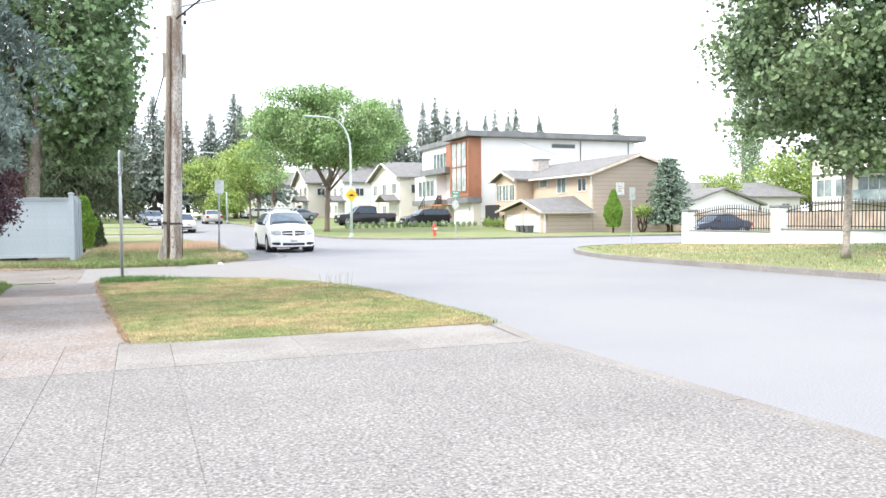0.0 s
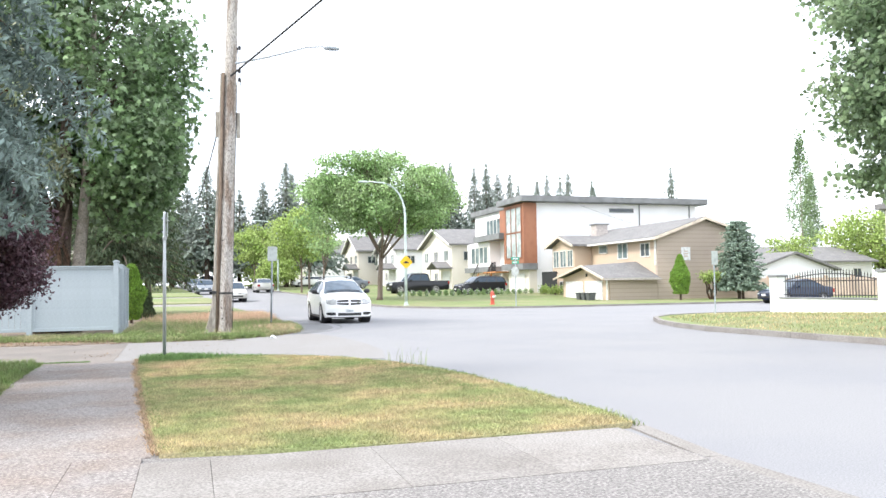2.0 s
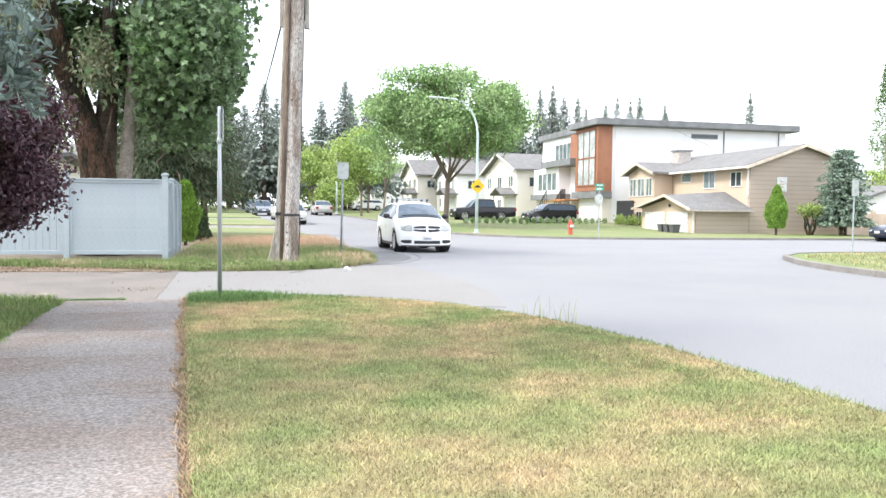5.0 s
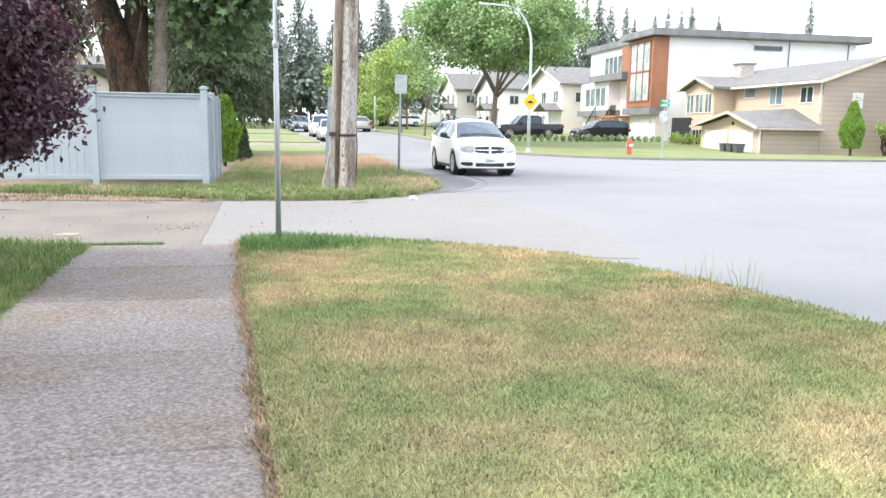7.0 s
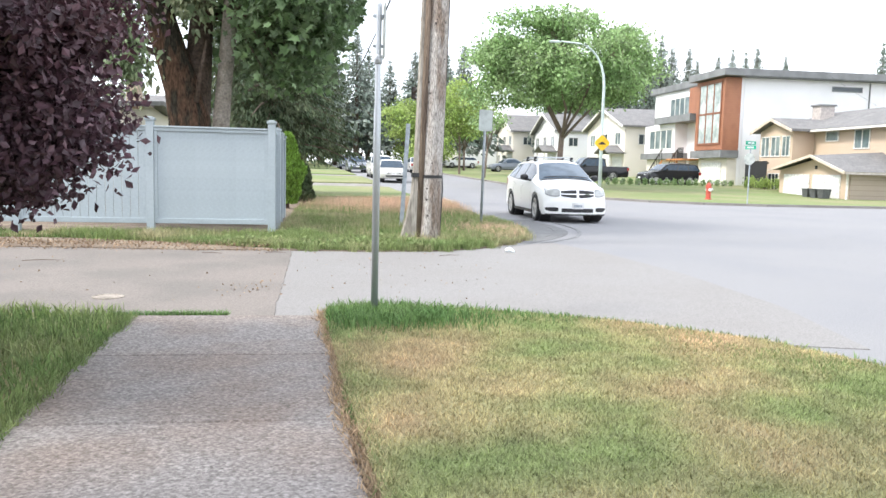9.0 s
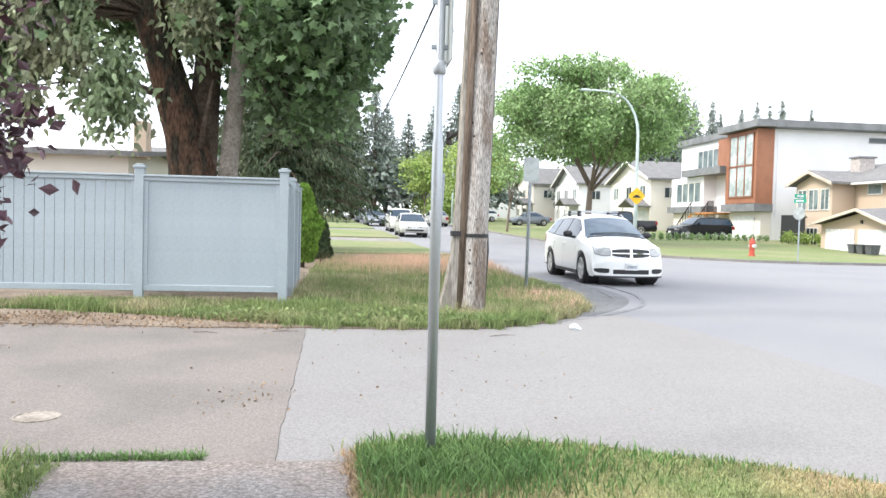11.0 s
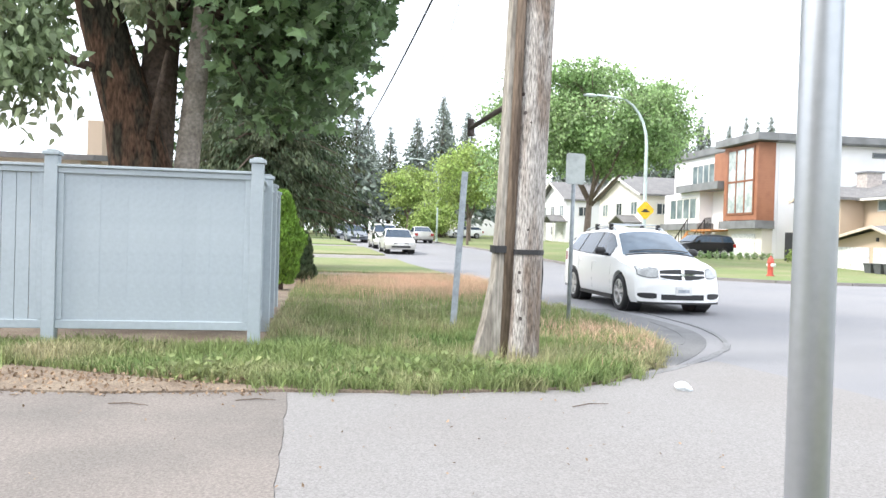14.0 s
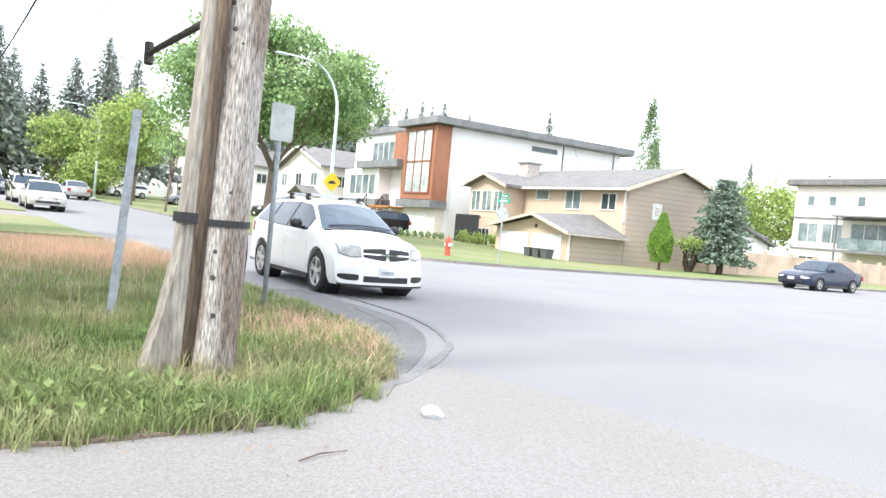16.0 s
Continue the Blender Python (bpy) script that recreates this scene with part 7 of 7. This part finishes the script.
for i, (x, y, w, hgt, leaf) in enumerate(((8.5, 104, 4.2, 4.0, LEAF_YELLOWGREEN), (5.0, 122, 4.5, 4.6, LEAF_LOCUST), (10.5, 118, 4.0, 5.0, LEAF_YELLOWGREEN), (1.5, 140, 5, 5, LEAF_YELLOWGREEN), (14.5, 99, 2.6, 3.2, LEAF_LOCUST), (-6, 112, 4.5, 5, LEAF_YELLOWGREEN), (5.5, 160, 5, 5.5, LEAF_LOCUST), (14, 135, 4.6, 5.5, LEAF_LOCUST))):
    broadleaf("street_tree", (x, y, gz(y)), (0, 0, 2.6), (0, 0, 2.6 + hgt * 0.75), (w * 0.75, w * 0.75, hgt * 0.62), 70, 60, 0.6, 0.34, leaf, BARK_STREET, 0.12, 60 + i, "leafy green tree up the street", DIAMOND, 0.5, 6, "street trees up the road", gap=0.25, twigs=40, flat=0.35)
broadleaf("street_tree", (1.8, 152, 2.0), (0, 0, 1.6), (0, 0, 4.2), (2.6, 2.6, 2.4), 40, 40, 0.6, 0.4, LEAF_ORANGE, BARK, 0.14, 80, "orange-leaved tree far up the street", DIAMOND, 0.3, 5, twigs=10)
for i, (x, y) in enumerate(((-3.5, 96), (10.6, 98), (9.6, 111), (0.2, 128))):
    broadleaf("garden_tree", (x, y, gz(y)), (0, 0, 0.9), (0, 0, 2.3), (2.6, 2.4, 2.0), 60, 60, 0.5, 0.3, LEAF_YELLOWGREEN, BARK_STREET, 0.1, 70 + i, "low light green garden tree beside the street", DIAMOND, 0.3, 5, "garden trees up the street", twigs=12)
broadleaf("garden_tree", (82, 80, 0.3), (0, 0, 2.5), (0, 0, 6.0), (7.5, 6.0, 4.2), 150, 60, 0.9, 0.42, LEAF_YELLOWGREEN, BARK_STREET, 0.3, 81, "broad light green tree behind the bungalow", DIAMOND, 0.3, 7, twigs=30)
broadleaf("garden_tree", (55.4, 66, 0.3), (0, 0, 1.5), (0, 0, 3.6), (2.2, 2.2, 2.3), 70, 60, 0.45, 0.22, LEAF_YELLOWGREEN, BARK_STREET, 0.12, 82, "small yellow-green tree beside the bungalow", DIAMOND, 0.3, 5, twigs=20)

# blue-green spruce and gnarled shrub before the beige house
conifer("spruce_tree", (37.6, 50.4, 0.6), 5.1, 1.75, NEEDLE_SPRUCE, 51, "rounded blue-green spruce before the lap siding", 30, 12, 26, 0.24, 0.12, 0.06, "", 0.2, 0.3, None, DIAMOND, 0.55)
part("lower_trunk", tube(bmesh.new(), [(0, 0, -0.6), (0.05, 0, 0.6)], [0.14, 0.1], 7), BARK, bpy.data.objects["spruce_tree"])
part("lower_trunk", tube(bmesh.new(), [(0.4, 0.1, -0.6), (0.3, 0, 0.8)], [0.1, 0.07], 7), BARK, bpy.data.objects["spruce_tree"])


def gnarled_shrub():
    rng = np.random.default_rng(77)
    root = thing("shrub", (35.6, 50.8, 0.09), 0, "gnarled pruned shrub with a thin flat crown", "shrub")
    wood = bmesh.new()
    for k in range(6):
        a = k * 1.05
        tube(wood, [(0.1 * math.cos(a), 0.1 * math.sin(a), 0), (0.35 * math.cos(a), 0.3 * math.sin(a), 0.5), (0.3 * math.cos(a + 0.5), 0.3 * math.sin(a + 0.5), 1.0), (0.75 * math.cos(a), 0.6 * math.sin(a), 1.6)], [0.08, 0.07, 0.06, 0.02], 6)
    tagged(part("branchwork", wood, BARK_RED, root), kind="stuff")
    cs = clumps(rng, 26, (0, 0, 1.6), (0.95, 0.9, 0.35), 0.2)
    pos = np.repeat(cs, 40, 0) + rng.normal(size=(len(cs) * 40, 3)) * 0.14
    leaves("crown", pos, 0.14, LEAF_YELLOWGREEN, rng, root)


gnarled_shrub()

# far conifers against the sky, aerial haze mixed into their needle colour
far = [(x, y, h, r * 1.75) for x, y, h, r in [(3.0, 112, 16.5, 4), (-1.5, 120, 17, 4.2), (10.2, 112, 14.5, 3.6), (13.4, 113, 17.5, 3.8), (7.5, 118, 14, 3.6), (17, 116, 16, 3.5), (-6, 104, 15, 4.0), (33, 112, 17.5, 2.6), (37, 113, 18.2, 3.2), (40, 111, 17.4, 2.8), (43, 114, 18.5, 3.4), (46, 112, 16.6, 2.6), (49, 116, 15.6, 2.6), (52, 112, 16.8, 2.6), (56, 113, 17.2, 2.8), (59.5, 112, 16.2, 2.4), (73.5, 112, 18.6, 2.9), (-12, 100, 15, 4), (104, 100, 15, 2.6), (112, 92, 14, 2.6), (35, 119, 16.5, 3), (38.6, 121, 19, 3.2), (44.6, 118, 17.2, 3), (48, 122, 18, 3.2), (54, 120, 16.8, 3), (57.6, 119, 17.4, 3), (30.5, 118, 16, 2.8), (62, 116, 15.6, 2.6), (5, 124, 16, 4), (0.5, 116, 14, 3.6), (15.3, 122, 17, 3.6)]]
protos = []
for k in range(3):
    protos.append(conifer("conifer", (far[k][0], far[k][1], gz(far[k][1]) - 0.1), far[k][2], far[k][3], NEEDLE_HAZED, 90 + k, "tall conifer against the sky, paled by haze in its colour", 26, 9, 8, 1.05, 0.35, 0.26, "far conifers", 0.0, 0.4, None, DIAMOND, 1.1, 0.14))
for i, (x, y, hgt, r) in enumerate(far[3:]):
    src = far[(i + 3) % 3]
    m = pose(x, y, gz(y) - 0.1, 0, 0, 67 * i)
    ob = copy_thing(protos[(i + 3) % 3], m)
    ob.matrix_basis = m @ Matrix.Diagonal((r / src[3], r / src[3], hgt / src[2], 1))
for i, (x, y, hgt, r) in enumerate(((133, 150, 34, 3.6), (141, 156, 26, 3.0))):
    rng = np.random.default_rng(300 + i)
    root = thing("poplar_tree", (x, y, 0), 0, "tall slender poplar with an airy crown", "tree", "far poplars")
    part("trunk", tube(bmesh.new(), [(0, 0, 0), (0, 0, hgt)], [0.3, 0.03], 7), BARK_PALE, root)
    t = rng.uniform(0.15, 1, 260)
    a = rng.uniform(0, 2 * np.pi, 260)
    rr_ = r * np.sin(np.pi * np.minimum(1, t * 0.75 + 0.2)) * rng.uniform(0.3, 1, 260)
    cs = np.stack((np.cos(a) * rr_, np.sin(a) * rr_, t * hgt), 1)
    pos = np.repeat(cs, 22, 0) + rng.normal(size=(260 * 22, 3)) * np.array([0.35, 0.35, 0.8])
    leaves("crown", pos, 0.5, LEAF_STREET, rng, root, DIAMOND)

# flowering border before the parked cars and shrubs by the gate
for k in range(22):
    x, y = 17.2 + 0.58 * k, 66.3 + 0.06 * k
    rng = np.random.default_rng(400 + k)
    root = thing("flower_bush", (x, y, gz(y) + 0.09), 0, "small round bush with white flowers in a border", "shrub", "flowering border")
    a = rng.normal(size=(150, 3))
    a /= np.linalg.norm(a, axis=1)[:, None]
    leaves("foliage", a * np.array([0.2, 0.2, 0.24]) * rng.uniform(0.6, 1, (150, 1)) + np.array([0, 0, 0.24]), 0.12, LEAF_LOCUST, rng, root, DIAMOND, a)
    if k % 2 == 0:
        leaves("blossom", a[:40] * np.array([0.22, 0.22, 0.26]) + np.array([0, 0, 0.26]), 0.10, FLOWER, rng, root, DIAMOND, a[:40])
    part("stem", tube(bmesh.new(), [(0, 0, -0.03), (0, 0, 0.2)], [0.02, 0.01], 5), BARK, root)
for k, (x, y) in enumerate(((29.8, 63.6), (30.3, 62.6), (29.3, 64.6))):
    rng = np.random.default_rng(450 + k)
    root = thing("shrub", (x, y, gz(y) + 0.09), 0, "leafy green shrub beside the black gate", "shrub", "shrubs by the gate")
    cs = clumps(rng, 16, (0, 0, 0.45), (0.6, 0.6, 0.4), 0.2)
    leaves("foliage", np.repeat(cs, 40, 0) + rng.normal(size=(640, 3)) * 0.12, 0.13, LEAF_YELLOWGREEN, rng, root)
    part("stem", tube(bmesh.new(), [(0, 0, -0.03), (0, 0, 0.5)], [0.03, 0.01], 5), BARK, root)

# ---- grass ----
rng = np.random.default_rng(1)
px, py = scatter(rng, LAWN, 300000)
blades("lawn_grass", px, py, 0.05, 0.026, 0.0085, BLADE, rng, "short mown grass, green with straw patches", 1.5, bent=False)
edge = []
for a, b in zip(LAWN[3:13], LAWN[4:14]):
    n = int(260 * math.hypot(b[0] - a[0], b[1] - a[1]))
    t = rng.uniform(0, 1, n)
    edge.append(np.stack((a[0] + (b[0] - a[0]) * t + rng.normal(size=n) * 0.05, a[1] + (b[1] - a[1]) * t + rng.normal(size=n) * 0.05), 1))
edge = np.concatenate(edge)
blades("lawn_edge_grass", edge[:, 0], edge[:, 1], 0.03, 0.05, 0.009, BLADE_VERGE, rng, "uncut grass along the lawn's edge", 0.9)
n = 9000
px, py = 4.3 - np.abs(rng.normal(size=n)) * 0.45, rng.uniform(11.5, 18.2, n)
px -= np.clip(py - 15.0, 0, 4) ** 1.7 * 0.17
ok = inside(px, py, LAWN) & (np.array([noise.noise(Vector((x * 1.6, y * 1.6, 5))) for x, y in zip(px, py)]) > -0.12)
blades("fresh_grass", px[ok], py[ok], 0.05, 0.035, 0.009, BLADE_VERGE, rng, "fresh green grass along the lawn's street side", 1.3, bent=False)
n = 5200
px, py = 0.62 + rng.normal(size=n) * 0.36, 18.75 + rng.normal(size=n) * 0.26
ok = inside(px, py, LAWN)
blades("long_grass", px[ok], py[ok], 0.04, 0.1, 0.011, BLADE_GREEN, rng, "lush long grass round the sign post", 0.8)
n = 2600
px, py = rng.uniform(0.2, 4.0, n), 18.9 + rng.normal(size=n) * 0.25
ok = inside(px, py, LAWN)
blades("long_grass", px[ok], py[ok], 0.04, 0.065, 0.009, BLADE_GREEN, rng, "longer grass where the lawn meets the lane", 0.8)
n = 26
px, py = 4.25 + rng.normal(size=n) * 0.2, 15.9 + rng.normal(size=n) * 0.25
blades("tall_weeds", px, py, 0.04, 0.30, 0.008, BLADE_MIX, rng, "thin weeds at the lawn's corner", 0.5)
px, py = scatter(rng, [(-1.25, 13.0), (-1.45, 16.2), (-1.58, 18.92), (-2.4, 19.07), (-4.8, 19.07), (-4.8, 13.0)], 26000)
blades("side_grass", px, py, 0.04, 0.11, 0.011, BLADE_VERGE, rng, "lush uncut grass beside the footpath", 0.9)
n = 900
px, py = rng.uniform(-1.75, -0.75, n), 19.02 + np.abs(rng.normal(size=n)) * 0.06
blades("crack_grass", px, py, 0.0, 0.05, 0.010, BLADE_GREEN, rng, "grass growing in the joint at the lane", 1.0)
# verge beyond the lane
near_verge = [(-9, 26.2), (-4.2, 26.0), (-2.9, 25.6), (-1.9, 25.1), (-0.9, 24.7), (-0.3, 24.5), (0.74, 24.42), (1.9, 24.6), (2.63, 25.12), (3.38, 26.05), (3.85, 27.0), (4.08, 28.1), (4.18, 29.7), (4.2, 34), (4.2, 42), (-0.9, 42), (-0.9, 26.9), (-9, 26.9)]
px, py = scatter(rng, near_verge, 95000)
tall = 0.07 + 0.12 * np.clip(np.array([noise.noise(Vector((x * 0.5, y * 0.5, 3.0))) for x, y in zip(px, py)]) + 0.3, 0, 1)
keep = (py < 31) | (rng.uniform(size=len(px)) < 0.45)
blades("verge_grass", px[keep], py[keep], 0.035, tall[keep], 0.011, BLADE_MIX, rng, "uneven weedy grass on the verge, half green and half dry", 0.8)
px, py = scatter(rng, [p for p in near_verge if p[1] < 31.5] , 52000)
ok = py < 30.5
h2 = 0.06 + 0.13 * np.clip(np.array([noise.noise(Vector((x * 0.9, y * 0.9, 7.0))) for x, y in zip(px, py)]) + 0.25, 0, 1)
blades("verge_green", px[ok], py[ok], 0.03, h2[ok], 0.012, BLADE_VERGE, rng, "fresh green weeds and grass on the verge", 0.9)
n = 30000
px, py = 2.7 + rng.normal(size=n) * 1.5, 38.6 + rng.normal(size=n) * 2.2
ok = inside(px, py, near_verge)
blades("seed_grass", px[ok], py[ok], 0.035, 0.28, 0.006, BLADE_DRY, rng, "tall straw-coloured seeding grass", 0.5)
n = 5000
px, py = 1.9 + rng.normal(size=n) * 0.8, 25.7 + rng.normal(size=n) * 0.5
ok = inside(px, py, near_verge)
blades("pole_grass", px[ok], py[ok], 0.035, 0.13, 0.009, BLADE_MIX, rng, "long tufts of grass round the pole's foot", 0.8)
n = 2500
px, py = 3.4 + rng.normal(size=n) * 0.4, 27.5 + rng.normal(size=n) * 1.0
ok = inside(px, py, near_verge)
blades("corner_grass", px[ok], py[ok], 0.035, 0.2, 0.009, BLADE_DRY, rng, "dry straw tufts at the corner", 0.9)
# tufts that spill over the verge's edge, and dry grass along the footpath
rim = [(-0.9, 24.6), (-0.3, 24.5), (0.74, 24.42), (1.9, 24.6), (2.63, 25.12), (3.38, 26.05), (3.85, 27.0), (4.1, 28.1), (4.2, 29.7), (4.3, 33)]
tuft = []
for a, b in zip(rim, rim[1:]):
    for k in range(int(9 * math.hypot(b[0] - a[0], b[1] - a[1]))):
        t = rng.uniform()
        c = np.array([a[0] + (b[0] - a[0]) * t, a[1] + (b[1] - a[1]) * t]) + rng.normal(size=2) * 0.07
        tuft.append(c + rng.normal(size=(int(rng.integers(14, 60)), 2)) * rng.uniform(0.02, 0.06))
tuft = np.concatenate(tuft)
blades("rim_tufts", tuft[:, 0], tuft[:, 1], 0.01, 0.13, 0.009, BLADE_MIX, rng, "ragged tufts spilling over the verge's edge", 1.2)
tuft = np.concatenate([np.array([rng.uniform(-0.8, 4.0), rng.uniform(24.8, 31)]) + rng.normal(size=(40, 2)) * rng.uniform(0.03, 0.09) for _ in range(150)])
ok = inside(tuft[:, 0], tuft[:, 1], near_verge)
blades("verge_tufts", tuft[ok, 0], tuft[ok, 1], 0.03, 0.24, 0.009, BLADE_MIX, rng, "tall uneven tufts standing out of the verge", 0.7)
n = 9000
py = rng.uniform(10.1, 19.1, n)
wander = np.array([0.07 * noise.noise(Vector((y * 1.7, 0.3, 0))) + 0.03 * noise.noise(Vector((y * 6.0, 4.0, 0))) for y in py])
px = np.array([interp(y, [(8.7, 0.82), (10, 0.73), (12, 0.55), (14.5, 0.37), (16.4, 0.22), (19.2, 0.07)]) for y in py]) + wander + rng.normal(size=n) * 0.03
blades("path_edge_grass", px[:5200], py[:5200], 0.03, 0.04, 0.009, BLADE_MAT, rng, "dry matted grass along the footpath's edge", 1.6, bent=False)
blades("path_edge_green", px[5200:] + 0.07, py[5200:], 0.03, 0.05, 0.008, BLADE_VERGE, rng, "green grass leaning over the footpath's edge", 1.2, bent=False)
n = 5200
px, py = rng.uniform(-4.6, -0.2, n), 26.15 + rng.normal(size=n) * 0.3
ok = (np.array([noise.noise(Vector((x * 1.3, y * 1.3, 9))) for x, y in zip(px, py)]) > -0.1) & (py < 26.64) & (py > 25.3)
blades("fence_weeds", px[ok], py[ok], 0.03, 0.17, 0.011, BLADE_MIX, rng, "rank weeds standing before the fence", 0.8)
n = 4200
py = rng.uniform(12.95, 18.9, n)
px = np.array([interp(y, [(12.9, -1.2), (14.2, -1.3), (16.2, -1.44), (19.0, -1.55)]) + 0.06 * noise.noise(Vector((y * 2.2, 8.0, 0))) for y in py]) + rng.normal(size=n) * 0.03
blades("path_side_grass", px, py, 0.03, 0.06, 0.009, BLADE_VERGE, rng, "uncut grass leaning onto the footpath", 1.3, bent=False)
# broad-leaved weeds
cs = np.stack((rng.uniform(-1.5, 1.7, 46), rng.uniform(24.75, 25.4, 46), np.full(46, 0.05)), 1)
pos = np.repeat(cs, 40, 0) + rng.normal(size=(46 * 40, 3)) * np.array([0.11, 0.09, 0.05])
w = leaves("verge_weeds", pos, 0.075, BLADE_VERGE, rng, None, DIAMOND, None, -0.6)
tagged(w, "low broad-leaved weeds on the verge", "weeds", kind="stuff")
px, py = scatter(rng, [(-9, 24.4), (-0.6, 24.25), (-0.6, 24.9), (-9, 26.2)], 4200)
pos = np.stack((px, py, np.full(len(px), 0.09)), 1)
pos[:, 2] = np.where(py > 24.6, 0.055, 0.02)
lf = leaves("fallen_leaves", pos, 0.04, LITTER, rng, None, DIAMOND, None, 0)
tagged(lf, "brown fallen leaves and twigs along the lane's edge", "fallen leaves", kind="stuff")
px, py = scatter(rng, [(-9, 19.4), (2.5, 19.6), (2.5, 24.2), (-9, 24.4)], 260)
px, py = np.append(px, -0.75 + rng.normal(size=50) * 0.2), np.append(py, 20.6 + rng.normal(size=50) * 0.25)
pos = np.stack((px, py, np.full(len(px), 0.018)), 1)
lf = leaves("lane_debris", pos, 0.03, LITTER, rng, None, DIAMOND, None, 0)
tagged(lf, "scattered leaf bits on the lane", "fallen leaves", kind="stuff")
for (x, y, a, ln) in ((1.9, 23.9, 20, 0.35), (-1.6, 23.95, -10, 0.3), (-0.7, 24.1, 5, 0.3), (-3.6, 22.9, 12, 0.45)):
    tw = part("twig", tube(bmesh.new(), [(-ln / 2, 0, 0.008), (0, 0.02, 0.014), (ln / 2, -0.01, 0.008)], [0.004, 0.005, 0.002], 5), BARK)
    tw.matrix_basis = pose(x, y, 0.012, 0, 0, a)
    tagged(tw, "thin dry twig lying on the lane", "twig", "twigs on the lane")
# crumpled litter
bm = bmesh.new()
bmesh.ops.create_icosphere(bm, subdivisions=3, radius=0.075)
for v in bm.verts:
    v.co *= 1 + 0.45 * noise.noise(v.co * 14)
    v.co.z = max(-0.045, v.co.z * 0.7)
ob = part("paper_litter", bm, WHITE_BAG)
ob.matrix_basis = pose(3.0, 24.58, 0.034, 0, 0, 30)
tagged(ob, "crumpled white paper litter on the asphalt", "litter")
px, py = scatter(rng, [(14.4, 8), (14.4, 22), (16.5, 27.5), (20, 29.6), (21.6, 29.4), (21.6, 8)], 14000)
blades("corner_lawn_grass", px, py, np.array([0.1 + lot_rise(x, y) for x, y in zip(px, py)]), 0.06, 0.02, BLADE, rng, "short grass on the corner lawn", 1.0)

# ---- paving in pieces ----
walk_root = thing("sidewalk", (0, 0, 0), 0, "worn exposed-aggregate footpath of separate slabs", "sidewalk", kind="structure")
LEFT_EDGE = [(8.7, -0.95), (13.1, -1.2), (16, -1.43), (19.2, -1.55)]
RIGHT_EDGE = [(8.7, 0.82), (10, 0.69), (12, 0.51), (14.5, 0.33), (16.4, 0.18), (19.2, 0.03)]
rows_y = [10.05, 11.55, 13.05, 14.55, 16.05, 17.5, 18.96]
for a, b in zip(rows_y, rows_y[1:]):
    a2, b2 = a + 0.009, b - 0.009
    bm = prism(bmesh.new(), [(interp(a2, LEFT_EDGE), a2), (interp(a2, RIGHT_EDGE), a2), (interp(b2, RIGHT_EDGE), b2), (interp(b2, LEFT_EDGE), b2)], -0.03, 0.03)
    bmesh.ops.bevel(bm, geom=[e for e in bm.edges if min(v.co.z for v in e.verts) > 0], offset=0.008, segments=1, affect="EDGES")
    part("paving_slab", bm, WALK, walk_root)
slab("path_bed", [(-0.95, 10.0), (0.8, 10.0), (0.62, 12), (0.43, 14.5), (0.28, 16.4), (0.13, 18.95), (-1.57, 18.98)], -0.05, 0.016, SOIL, "dark joint bed under the footpath", "ground")
drive_root = thing("driveway", (0, 0, 0), 0, "broad exposed-aggregate driveway scored into slabs", "driveway", kind="structure")
slab("driveway_bed", [(-12, -12), (4.55, -12), (4.55, 9.7), (-12, 12.8)], -0.05, 0.0165, AGGREGATE, "joint bed under the driveway", "ground")
ROWS_D = [-9.5, -6.5, -3.5, -0.6, 2.4, 5.42, 8.5]
COLS_D = [-12, -9, -6.5, -4.5, -3, -2.1, -1.4, -0.85, -0.35, 0.14, 0.62, 1.1, 1.98, 3.25, 4.5]
for a, b in zip(ROWS_D, ROWS_D[1:]):
    for c, d in zip(COLS_D, COLS_D[1:]):
        bm = boxed(c + 0.002, d - 0.002, a + 0.003, b - 0.003, -0.04, 0.02)
        bmesh.ops.bevel(bm, geom=[e for e in bm.edges if min(v.co.z for v in e.verts) > 0], offset=0.002, segments=1, affect="EDGES")
        part("paving_slab", bm, AGGREGATE, drive_root)
apron = [-12, -9, -6.5, -4.5, -3, -2.1, -1.4, -0.85, -0.35, 0.14, 0.62, 1.1, 2.3, 3.35, 4.5]
for c, d in zip(apron, apron[1:]):
    top = 9.98 if d <= 0.7 else 9.76
    bm = boxed(c + 0.002, d - 0.002, 8.503, top, -0.04, 0.022)
    for v in bm.verts:
        if v.co.z > 0 and v.co.y > 9:
            v.co.z += 0.02
    part("apron_slab", bm, CONCRETE if c > 0.5 else WALK, drive_root)
for c, d in ((-12, -4.5), (-4.5, -0.98)):
    part("paving_slab", boxed(c + 0.004, d - 0.004, 10.0, 12.88, -0.04, 0.022), WALK, drive_root)
kerb([(4.62, -12), (4.62, 8.6), (4.78, 9.9), (4.88, 10.6), (4.80, 12.3)], 0.16, 0.016, label="flush concrete gutter edge beside the driveway")
